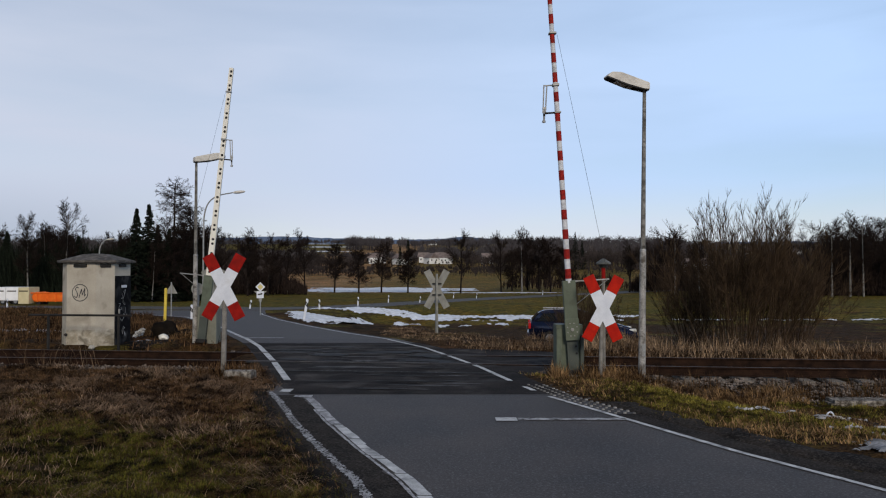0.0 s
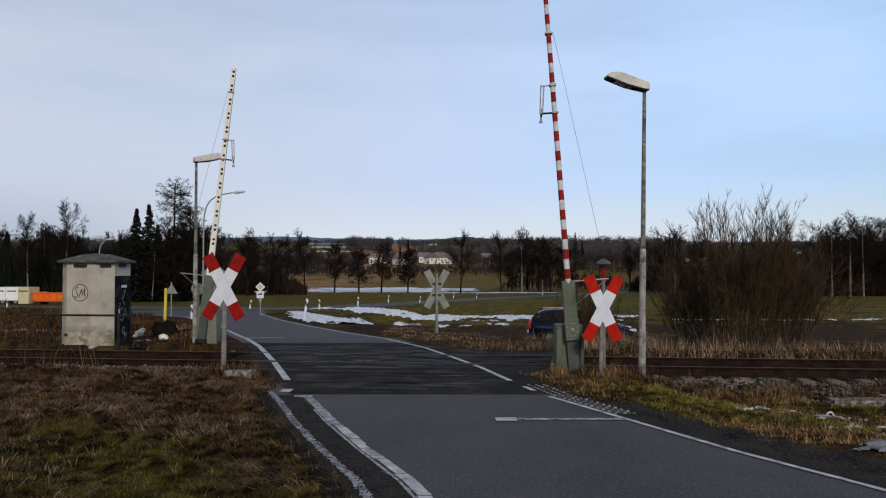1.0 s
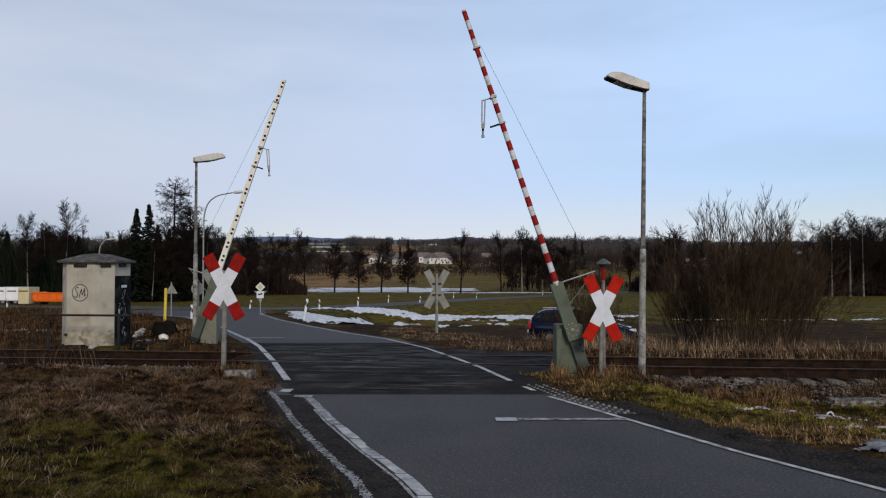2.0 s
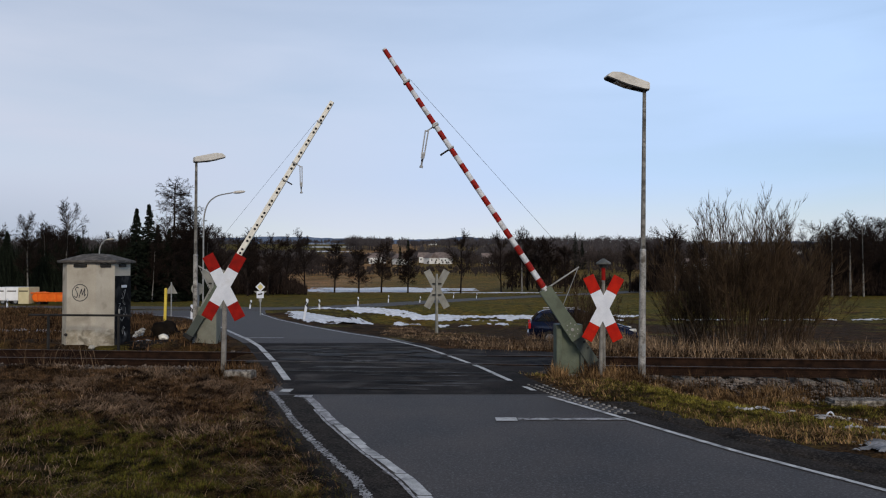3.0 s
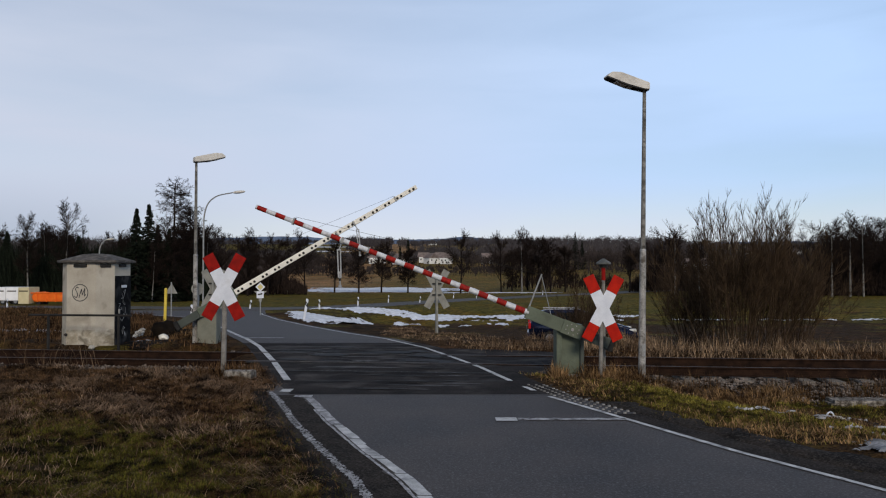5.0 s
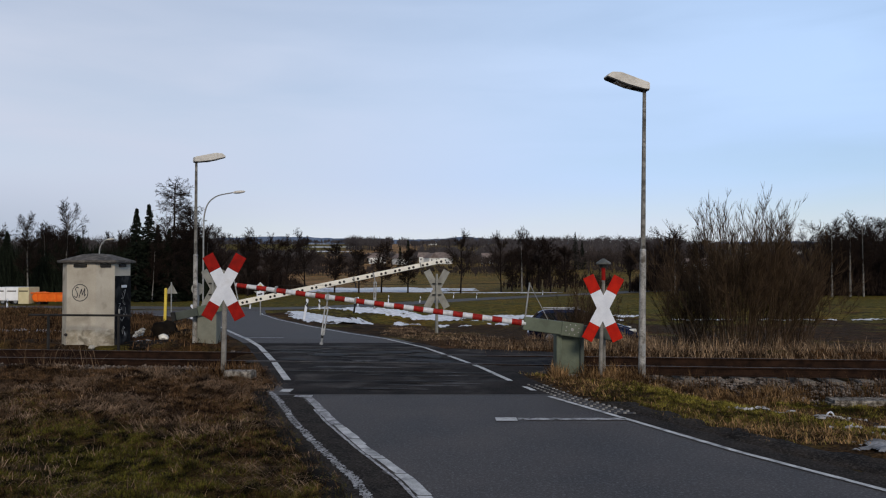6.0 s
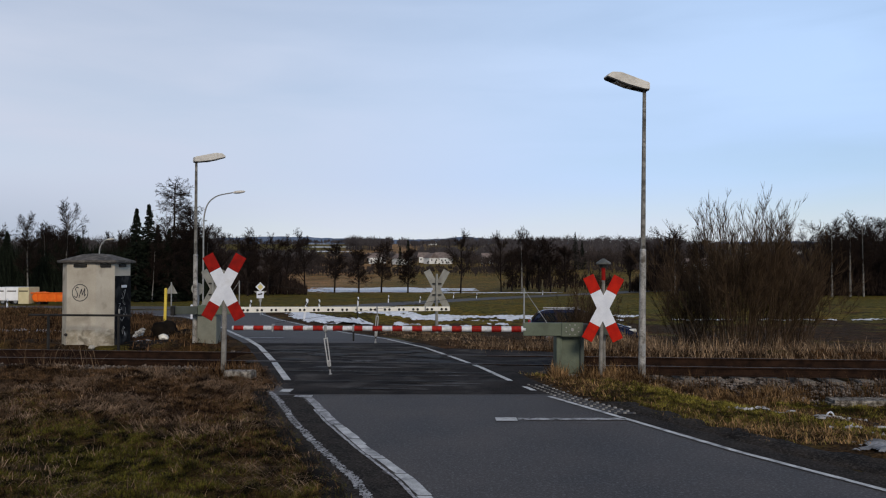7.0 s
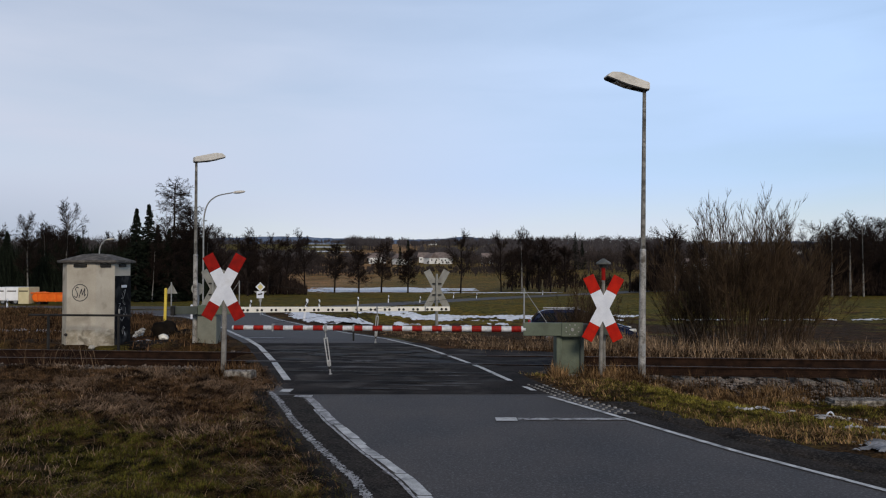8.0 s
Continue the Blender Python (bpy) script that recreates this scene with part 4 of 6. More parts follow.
def crossbuck(m, label, height, length=1.32, width=0.222, half=28.5, back=False, post_top=0.25, post_mat=None, red=None, post_r=0.05):
    """St Andrew's cross: boards with red ends on a post; m at the post's foot, faces local -y."""
    th = thing("crossbuck", m, label, "crossing sign", "St Andrew's crosses")
    bm = B()
    rod(bm, (0, 0.07, -0.3), (0, 0.07, height + post_top), post_r, post_r * 0.9, 14)
    part("post", bm, post_mat or GALV, th, "grey steel post")
    end = 0.31
    # white cross cut from one sheet, red ends butted on
    h, hw, reach = radians(half), width / 2, length / 2 - end
    arms = (90 - half, 90 + half, 270 - half, 270 + half)
    outline = []
    for k, deg in enumerate(arms):
        d = Vector((math.cos(radians(deg)), math.sin(radians(deg))))
        nrm = Vector((-d.y, d.x))
        outline += [d * reach - nrm * hw, d * reach + nrm * hw]
        mid = radians((90, 180, 270, 360)[k])
        outline.append(Vector((math.cos(mid), math.sin(mid))) * (hw / (math.sin(h) if k % 2 == 0 else math.cos(h))))
    bm = B()
    prism(bm, [(q.x, q.y + height) for q in outline], -0.004, 0.004)
    part("board", bm, SIGN_BACK if back else WHITE, th)
    for s in (1, -1):
        t = pose(0, 0, height, 0, s * half, 0)
        for e in (1, -1):
            r = B()
            board(r, end - 0.002, width, 0.009, t @ pose(0, 0, e * (length - end) / 2 + e * 0.001))
            part("board_end", r, SIGN_BACK if back else (red or RED), th, "" if back else "red end of the board")
    for z in (-0.18, 0.18):
        bm = B()
        box(bm, (0.2 if not back else 0.3, 0.05, 0.035), (0, 0.03 if not back else -0.04, height + z), bevel=0.004)
        part("clamp", bm, GALV if not back else DARK, th)
    if back:
        bm = B()
        rod(bm, (0, -0.08, -0.3), (0, -0.08, height + 0.5), 0.04, 0.04, 12)
        part("post_tube", bm, SIGN_BACK, th)
    return th


WOOD_POST = mat("weathered_post", (0.13, 0.12, 0.105), (0.26, 0.245, 0.22), 6, 0.8, bump=0.3, fine=60, stain=(0.08, 0.07, 0.055), stain_scale=5, stain_amount=0.6)
crossbuck(pose(-4.06, 13.87, gz(-4.06, 13.87), 0, 0.7, -3), "red and white St Andrew's cross on a weathered grey post", 1.655, post_top=-0.2, post_mat=WOOD_POST, red=RED_DULL)
crossbuck(pose(2.84, 13.55, -0.15, 0, 1.6, 3), "red and white St Andrew's cross beside the green barrier", 1.41, length=1.27, width=0.205, half=26.5, post_top=-0.2, post_mat=WOOD_POST, post_r=0.038)
crossbuck(pose(-0.2, 24.3, gz(-0.2, 24.3), 0, 0, 2), "St Andrew's cross seen from its grey back", 1.29 - gz(-0.2, 24.3), back=True, post_top=0.3, length=1.36)
crossbuck(pose(-7.4, 24.3, -0.2, 0, 0, -2), "St Andrew's cross seen from its grey back beside the far barrier", 1.5, back=True, post_top=0.3, length=1.36)


HOOD = mat("dull_hood_paint", (0.06, 0.065, 0.062), (0.13, 0.135, 0.128), 8, 0.7, bump=0.05, fine=50, stain=(0.05, 0.045, 0.035), stain_scale=6, stain_amount=0.6)


def warning_bell(m):
    th = thing("warning_bell", m, "grey crossing bell under a conical hood on a pole", "bell")
    bm = B()
    rod(bm, (0, 0, -0.2), (0, 0, 1.75), 0.035, 0.03, 12)
    part("pole", bm, WOOD_POST, th, "weathered grey pole")
    bm = B()
    rod(bm, (0, 0, 1.75), (0, 0, 1.99), 0.038, 0.038, 12)
    part("pole_band", bm, RED_DULL, th, "red band on the pole")
    bm = B()
    rod(bm, (0, 0, 1.99), (0, 0, 2.08), 0.075, 0.095, 16)
    part("bell", bm, DARK, th, "dark bell")
    bm = B()
    bmesh.ops.create_cone(bm, cap_ends=True, segments=20, radius1=0.14, radius2=0.02, depth=0.08, matrix=Matrix.Translation((0, 0, 2.125)))
    rod(bm, (0, 0, 2.055), (0, 0, 2.085), 0.14, 0.14, 20)
    part("hood", bm, HOOD, th, "dull grey sheet metal hood", smooth=False)
    return th


warning_bell(pose(3.06, 14.35, 0.02 - 0.02))


def crossing_lamp(m, height, yaw, lean=0.0, label=""):
    """Low street lamp with a wedge-shaped head that points along local -x."""
    th = thing("street_lamp", m @ pose(0, 0, 0, 0, lean, yaw), label, "street lamp", "lamps of the crossing")
    bm = B()
    rod(bm, (0, 0, -0.25), (0, 0, 2.42), 0.068, 0.056, 16)
    part("pole_base", bm, LAMP_CONC, th, "thicker lower pole")
    bm = B()
    rod(bm, (0, 0, 2.42), (0, 0, height), 0.045, 0.032, 16)
    part("pole", bm, LAMP_UPPER_BACKLIT, th, "grey weathered pole, darkened as if backlit")
    bm = B()
    rod(bm, (0, 0, 2.4), (0, 0, 2.44), 0.059, 0.05, 16)
    part("collar", bm, GALV, th)
    bm = B()
    box(bm, (0.07, 0.012, 0.22), (0, -0.066, 0.6), bevel=0.004)
    part("hatch", bm, GALV, th)
    bm = B()
    prism(bm, [(0.06, 0.0), (0.06, 0.13), (-0.5, 0.285), (-0.68, 0.28), (-0.77, 0.2), (-0.76, 0.18), (-0.36, 0.06), (-0.05, 0.0)], -0.11, 0.11)
    bmesh.ops.bevel(bm, geom=list(bm.edges), offset=0.012, segments=2, affect="EDGES")
    bmesh.ops.transform(bm, matrix=Matrix.Translation((0, 0, height)), verts=bm.verts)
    part("lamp_head", bm, LAMP_HEAD, th, "beige-grey wedge-shaped lamp head")
    bm = B()
    prism(bm, [(0.04, -0.02), (0.05, 0.004), (-0.36, 0.065), (-0.755, 0.185), (-0.75, 0.165), (-0.36, 0.04)], -0.1, 0.1)
    bmesh.ops.transform(bm, matrix=Matrix.Translation((0, 0, height)), verts=bm.verts)
    part("underside", bm, DARK, th, "dark underside tray")
    bm = B()
    prism(bm, [(-0.28, 0.02), (-0.3, 0.05), (-0.6, 0.135), (-0.58, 0.1)], -0.075, 0.075)
    bmesh.ops.transform(bm, matrix=Matrix.Translation((0, 0, height)), verts=bm.verts)
    part("lens", bm, LENS, th, "clear lamp lens")
    return th


crossing_lamp(pose(3.62, 13.75, gz(3.62, 13.75) - 0.02), 5.36, 12, 0.95, "grey low street lamp with a wedge head by the verge")
crossing_lamp(pose(-6.58, 20.0, -0.1), 4.9, 215, 0.0, "grey low street lamp with a wedge head behind the far barrier")


def curved_lamp(m, pts, r, label):
    th = thing("street_lamp", m, label, "street lamp")
    # corners rounded off twice
    line = [Vector(p) for p in pts]
    for _ in range(2):
        cut = [line[0]]
        for a, b in zip(line, line[1:]):
            cut += [a.lerp(b, 0.25), a.lerp(b, 0.75)]
        line = cut + [line[-1]]
    tb = Tubes()
    tb.tube(line, [r * (1 - 0.4 * k / len(line)) for k in range(len(line))], 8)
    tb.make("pole", GALV, th, "slim curved steel pole")
    e = Vector(pts[-1])
    bm = B()
    bmesh.ops.create_uvsphere(bm, u_segments=14, v_segments=8, radius=1, matrix=Matrix.Translation(e + Vector((0.3, 0, 0.02))) @ pose(0, 0, 0, 0, -6, 0) @ Matrix.Diagonal((0.42, 0.16, 0.1, 1)))
    part("lamp_head", bm, LAMP_HEAD, th, "flat oval lamp head", smooth=True)
    return th


curved_lamp(pose(-15.3, 48, -1.3), [(0, 0, -0.2), (0, 0, 5.7), (0.03, 0, 6.7), (0.28, 0, 7.45), (0.85, 0, 7.88), (1.5, 0, 8.0), (1.95, 0, 8.08)], 0.055, "slim curved street lamp by the far road")
curved_lamp(pose(-36.6, 80, -1.9), [(0, 0, -0.2), (0, 0, 5.5), (0.15, 0, 6.2), (0.5, 0, 6.7), (0.9, 0, 6.85)], 0.08, "slim curved street lamp behind the hut")


# ---- relay hut and its surroundings ----
def chamfered(half, cut):
    h, k = half, half - cut
    return [(-k, -h), (k, -h), (h, -k), (h, k), (k, h), (-k, h), (-h, k), (-h, -k)]


def loft(bm, rings):
    rows = [[bm.verts.new((x, y, z)) for x, y in ring] for ring, z in rings]
    n = len(rows[0])
    for a, b in zip(rows, rows[1:]):
        for i in range(n):
            bm.faces.new((a[i], a[(i + 1) % n], b[(i + 1) % n], b[i]))
    bm.faces.new(rows[0][::-1])
    bm.faces.new(rows[-1])
    return bm


def stroke(bm, pts, r=0.013):
    for a, b in zip(pts, pts[1:]):
        rod(bm, (a[0], 0, a[1]), (b[0], 0, b[1]), r, r, 6)
    return bm


def relay_hut(m):
    th = thing("relay_hut", m, "cream plastered octagonal railway hut with dark door and graffiti", "hut")
    h, c = 0.72, 0.325
    part("wall", loft(B(), [(chamfered(h, c), 0.4), (chamfered(h, c), 2.17)]), HUT_WALL, th, "cream plaster wall")
    part("plinth", loft(B(), [(chamfered(h + 0.004, c), -0.2), (chamfered(h + 0.004, c), 0.45)]), HUT_BASE, th, "stained and flaking lower wall")
    part("roof_slab", loft(B(), [(chamfered(h + 0.08, c), 2.165), (chamfered(h + 0.1, c), 2.185), (chamfered(h + 0.1, c), 2.235)]), HUT_ROOF, th, "dark roof edge")
    part("roof", loft(B(), [(chamfered(h + 0.09, c), 2.23), (chamfered(0.3, 0.12), 2.4), (chamfered(0.06, 0.02), 2.42)]), HUT_ROOF, th, "low felt roof with lichen")
    for x, y, rz, w in ((-0.02, -h, 0, 0.34), ((h - c / 2) + 0.0, -(h - c / 2), 45, 0.26), (h, -0.05, 90, 0.3)):
        t = pose(x, y, 2.105, 0, 0, rz)
        bm = B()
        box(bm, (w, 0.1, 0.085), (0, 0, 0), bevel=0.008)
        bmesh.ops.transform(bm, matrix=t, verts=bm.verts)
        part("vent", bm, DARK, th, "dark vent slot under the eaves")
    bm = B()
    box(bm, (0.05, 0.76, 1.8), (h + 0.004, 0.0, 0.93), bevel=0.008)
    door = part("door", bm, mat("dark_blue_door", (0.004, 0.0042, 0.005), (0.012, 0.0125, 0.014), 4, 0.8, bump=0.1, stain=(0.1, 0.1, 0.1), stain_scale=3, stain_amount=0.4, spec=0.05), th, "dark painted steel door with scrawls")
    bm = B()
    box(bm, (0.012, 0.26, 0.07), (h + 0.036, 0.02, 1.55), bevel=0.003)
    part("door_plate", bm, WHITE, door, "small pale plate")
    scrawl = random.Random(6)
    for k in range(7):
        y0, z0 = scrawl.uniform(-0.26, 0.16), scrawl.uniform(0.35, 1.3)
        pts = [(y0, z0)]
        for q in range(5):
            pts.append((min(max(pts[-1][0] + scrawl.uniform(-0.1, 0.12), -0.33), 0.33), pts[-1][1] + scrawl.uniform(-0.16, 0.16)))
        bm = B()
        stroke(bm, pts, 0.007)
        bmesh.ops.transform(bm, matrix=pose(h + 0.029, 0, 0, 0, 0, 90) @ Matrix.Diagonal((1, 0.3, 1, 1)), verts=bm.verts)
        part("scrawl", bm, GALV, door, "pale scrawl on the door")
    bm = B()
    box(bm, (0.05, 0.03, 0.12), (h + 0.045, -0.24, 0.9), bevel=0.006)
    part("door_handle", bm, GALV, door)
    # spray-painted tag: a ring with two letters
    cx, cz, r = -0.03, 1.4, 0.215
    ring = B()
    stroke(ring, [(cx + r * math.cos(a * 0.2618), cz + r * math.sin(a * 0.2618)) for a in range(25)], 0.011)
    bmesh.ops.transform(ring, matrix=Matrix.Translation((0, -h, 0)) @ Matrix.Diagonal((1, 0.35, 1, 1)), verts=ring.verts)
    part("graffiti_ring", ring, GRAFFITI, th, "black spray-painted ring")
    s = B()
    stroke(s, [(cx - 0.03, cz + 0.12), (cx - 0.09, cz + 0.15), (cx - 0.13, cz + 0.09), (cx - 0.09, cz + 0.02), (cx - 0.06, cz - 0.06), (cx - 0.1, cz - 0.13), (cx - 0.17, cz - 0.08)], 0.011)
    bmesh.ops.transform(s, matrix=Matrix.Translation((0, -h, 0)) @ Matrix.Diagonal((1, 0.35, 1, 1)), verts=s.verts)
    part("graffiti_letter", s, GRAFFITI, th, "black sprayed letter S")
    u = B()
    stroke(u, [(cx - 0.03, cz - 0.13), (cx + 0.04, cz + 0.1), (cx + 0.06, cz - 0.06), (cx + 0.13, cz + 0.12), (cx + 0.12, cz - 0.09), (cx + 0.16, cz - 0.04)], 0.011)
    bmesh.ops.transform(u, matrix=Matrix.Translation((0, -h, 0)) @ Matrix.Diagonal((1, 0.35, 1, 1)), verts=u.verts)
    part("graffiti_letter", u, GRAFFITI, th, "black sprayed letter M")
    bm = B()
    rod(bm, (-h + c - 0.03, -h - 0.01, 0.32), (-h + c + 0.03, -h - 0.04, 0.32), 0.035, n=8)
    part("cable_boss", bm, DARK, th)
    return th


relay_hut(pose(-9.24, 20.1, -0.06, 0, 0, TRACK_ANGLE))


def railing(m):
    th = thing("railing", m, "thin dark steel railing in front of the hut", "railing")
    for x in (-0.98, 0.86):
        bm = B()
        rod(bm, (x, 0, -0.2), (x, 0, 0.87), 0.034, n=8)
        part("post", bm, DARK, th)
    bm = B()
    rod(bm, (-1.5, 0, 0.87), (1.2, 0, 0.87), 0.027, n=8)
    part("top_rail", bm, DARK, th)
    return th


railing(pose(-8.83, 18.62, -0.06, 0, 0, TRACK_ANGLE))


def marker_post(m, h, w, material, label, cat):
    th = thing("marker_post", m, label, cat)
    bm = B()
    rod(bm, (0, 0, -0.2), (0, 0, h), w / 2, w / 2, 12)
    part("tube", bm, material, th)
    bm = B()
    bmesh.ops.create_cone(bm, cap_ends=True, segments=12, radius1=w / 2 + 0.004, radius2=w * 0.3, depth=0.05, matrix=Matrix.Translation((0, 0, h + 0.02)))
    part("cap", bm, material, th)
    return th


marker_post(pose(-11.3, 30.6, gz(-11.3, 30.6), 0, 1.5, 0), 1.5, 0.12, YELLOW, "yellow plastic marker post in the verge", "marker post")


def delineator(m):
    th = thing("delineator", m, "white roadside delineator post with a black band", "delineator", "delineators along the road")
    bm = B()
    prism(bm, [(-0.06, -0.1), (0.06, -0.1), (0.06, 0.98), (-0.02, 1.04), (-0.06, 1.02)], -0.05, 0.05)
    bmesh.ops.bevel(bm, geom=list(bm.edges), offset=0.01, segments=1, affect="EDGES")
    part("post", bm, WHITE, th)
    bm = B()
    prism(bm, [(-0.064, 0.72), (0.064, 0.6), (0.064, 0.8), (-0.064, 0.92)], -0.054, 0.054)
    part("band", bm, DARK, th, "black slanted band")
    bm = B()
    box(bm, (0.04, 0.012, 0.14), (0, -0.056, 0.76))
    part("reflector", bm, GALV, th)
    return th


D0 = delineator(pose(-7.0, 38.0, gz(-7.0, 38.0) + 0.1, 0, 9, 0))
for x, y, lean in ((-15.6, 60.6, 10), (-9.6, 58.5, 0), (-7.7, 68, 3), (-6.0, 82.5, 3), (-2.6, 82.4, 8), (1.42, 104.7, 5), (4.6, 104.4, 6), (16.3, 123.4, 4), (-13.4, 40.2, 0), (-36.8, 63.6, 0), (-30, 60.6, 2), (30, 133, 0)):
    copy_thing(D0, pose(x, y, gz(x, y) - 0.25, 0, lean, 0))


def priority_sign(m):
    th = thing("road_sign", m, "yellow diamond priority sign with a white plate below on a post", "road sign")
    bm = B()
    rod(bm, (0, 0.04, -0.2), (0, 0.04, 2.15), 0.035, n=10)
    part("post", bm, GALV, th)
    for nm, s, y, mm in (("border", 0.44, 0.0, WHITE), ("field", 0.27, -0.008, mat("sign_yellow", (0.5, 0.42, 0.16), (0.58, 0.5, 0.22), 5, 0.4, bump=0))):
        bm = B()
        box(bm, (s, 0.008, s), (0, y, 0), pose(0, 0, 0, 0, 45, 0))
        bmesh.ops.transform(bm, matrix=Matrix.Translation((0, 0, 1.88)), verts=bm.verts)
        part("diamond_" + nm, bm, mm, th)
    bm = B()
    prism(bm, [(-0.42, 1.62), (0.42, 1.62), (0.1, 1.3), (0.1, 0.95), (-0.1, 0.95), (-0.1, 1.3)], 0.02, 0.03)
    part("yield_plate", bm, SIGN_BACK, th, "grey back of a yield sign")
    bm = B()
    box(bm, (0.46, 0.008, 0.44), (0, -0.004, 1.38), bevel=0.002)
    plate = part("plate", bm, WHITE, th, "white supplementary plate")
    bm = B()
    box(bm, (0.3, 0.006, 0.09), (0, -0.012, 1.42), pose(0, 0, 0, 0, -12, 0))
    part("plate_bar", bm, DARK, plate, "thick black bar")
    return th


priority_sign(pose(-11.7, 48.2, gz(-11.7, 48.2)))


def triangle_sign(m):
    th = thing("road_sign", m, "triangular road sign seen from its grey back", "road sign")
    bm = B()
    rod(bm, (0, -0.03, -0.2), (0, -0.03, 2.0), 0.035, n=10)
    part("post", bm, GALV, th)
    bm = B()
    prism(bm, [(-0.36, 1.32), (0.36, 1.32), (0, 1.97)], 0, 0.012)
    bmesh.ops.bevel(bm, geom=list(bm.edges), offset=0.004, segments=1, affect="EDGES")
    part("panel", bm, SIGN_BACK, th)
    return th


triangle_sign(pose(-16.3, 45.2, gz(-16.3, 45.2) + 0.05))


def round_sign(m):
    th = thing("round_sign", m, "round grey sign back on a short bracket of a pole", "road sign")
    bm = B()
    rod(bm, (0, 0, 1.5), (0, 0.012, 1.5), 0.17, n=24)
    part("disc", bm, SIGN_BACK, th)
    bm = B()
    rod(bm, (0.02, 0.03, -0.2), (0.02, 0.03, 1.6), 0.025, n=8)
    part("post", bm, GALV, th)
    return th


round_sign(pose(-6.72, 20.6, -0.1))


# ---- small things by the track ----
def concrete_block(m):
    bm = B()
    box(bm, (0.52, 0.3, 0.3), (0, 0, 0.06), bevel=0.025)
    bmesh.ops.subdivide_edges(bm, edges=bm.edges, cuts=2, use_grid_fill=True)
    for v in bm.verts:
        v.co += Vector((noise.noise(v.co * 9), noise.noise(v.co * 9 + Vector((5, 0, 0))), noise.noise(v.co * 9 + Vector((0, 5, 0))))) * 0.02
    ob = link_bm("concrete_block", bm, CONCRETE_ROUGH)
    ob.matrix_basis = m
    return tagged(ob, "broken pale concrete block at the road's edge", "concrete block")


concrete_block(pose(-3.62, 13.45, -0.05, 0, 0, -8))


def cable_trough(m):
    th = thing("cable_trough", m, "grey concrete cable trough with loose lids", "cable trough")
    bm = B()
    box(bm, (3.2, 0.36, 0.2), (0, 0, 0.0), bevel=0.015)
    part("channel", bm, CONCRETE_ROUGH, th)
    for k in range(3):
        bm = B()
        box(bm, (1.0, 0.38, 0.05), (-1.05 + k * 1.05, 0.01 * k, 0.13), pose(0, 0, 0, 0, 0, (-1) ** k * 0.8), bevel=0.008)
        part("lid", bm, CONCRETE_ROUGH, th)
    return th


cable_trough(pose(8.1, 12.7, gz(8.0, 12.7) - 0.1, 0, 0, -4))


def verge_pavers():
    th = thing("paved_edge", Matrix(), "patch of small pale paving studs in dark joints beside the road", "paving")
    tagged(th, kind="structure")
    bm = B()
    box(bm, (0.045, 0.06, 0.06), (0, 0, 0), bevel=0.008)
    me = None
    joint = []
    for a in range(20):
        y = 10.35 + a * 0.128
        n = 4 if a > 2 else 3
        for k in range(n):
            x = float(lerp_table(RIGHT, y)) + 0.14 + k * 0.128
            z = -0.012 + 0.004 * math.sin(a * 3.7 + k * 2.1) - 0.012 * max(0, k - 2)
            if me is None:
                o = part("paver", bm, PAVER, th)
                me = o.data
            else:
                o = new("paver", me)
                o.parent = th
            o.location = (x, y, z)
    rows = []
    for a in range(12):
        y = 10.28 + a * 0.235
        e = float(lerp_table(RIGHT, y))
        rows.append([(e + 0.08, y), (e + 0.36 + 0.36 * min(1.0, max(0.0, (y - 10.5) / 0.5)), y)])
    o = strip_mesh("joint_bed", rows, ASPHALT_DARK, -0.006)
    o.parent = th


verge_pavers()


def lump(name, label, cat, spot, size, material, seed):
    bm = B()
    bmesh.ops.create_icosphere(bm, subdivisions=4 if material is SOIL else 2, radius=1)
    for v in bm.verts:
        n = 1 + 0.35 * noise.noise(v.co * 1.7 + Vector((seed, 0, 0))) + 0.12 * noise.noise(v.co * 6 + Vector((seed, 3, 0))) + 0.06 * noise.noise(v.co * 15 + Vector((seed, 3, 0)))
        v.co = Vector((v.co.x * size[0], v.co.y * size[1], v.co.z * size[2])) * n
    ob = link_bm(name, bm, material, smooth=material is SOIL)
    ob.matrix_basis = pose(*spot)
    return tagged(ob, label, cat)


lump("stone", "pale boulder in the verge", "stone", (-7.75, 20.9, gz(-7.75, 20.9) + 0.05), (0.14, 0.12, 0.1), CREAM, 1)
lump("stone", "small pale stone at the foot of the hut", "stone", (-8.85, 19.0, -0.02), (0.08, 0.07, 0.06), CONCRETE, 2)
lump("earth_mound", "dark heap of soil behind the far barrier", "earth mound", (-8.05, 21.7, gz(-8.05, 21.7) + 0.03), (0.42, 0.42, 0.4), SOIL, 3)
lump("earth_mound", "dark heap of soil behind the far barrier", "earth mound", (-7.5, 22.0, gz(-7.5, 22.0)), (0.36, 0.4, 0.2), SOIL, 4)
lump("earth_mound", "flat dark soil beside the hut", "soil", (-7.75, 20.2, gz(-7.75, 20.2) - 0.02), (1.0, 0.9, 0.1), SOIL, 8)
lump("stone", "pale stone on the muddy verge", "stone", (5.95, 11.4, gz(5.95, 11.4) + 0.04), (0.09, 0.07, 0.07), CONCRETE, 5)


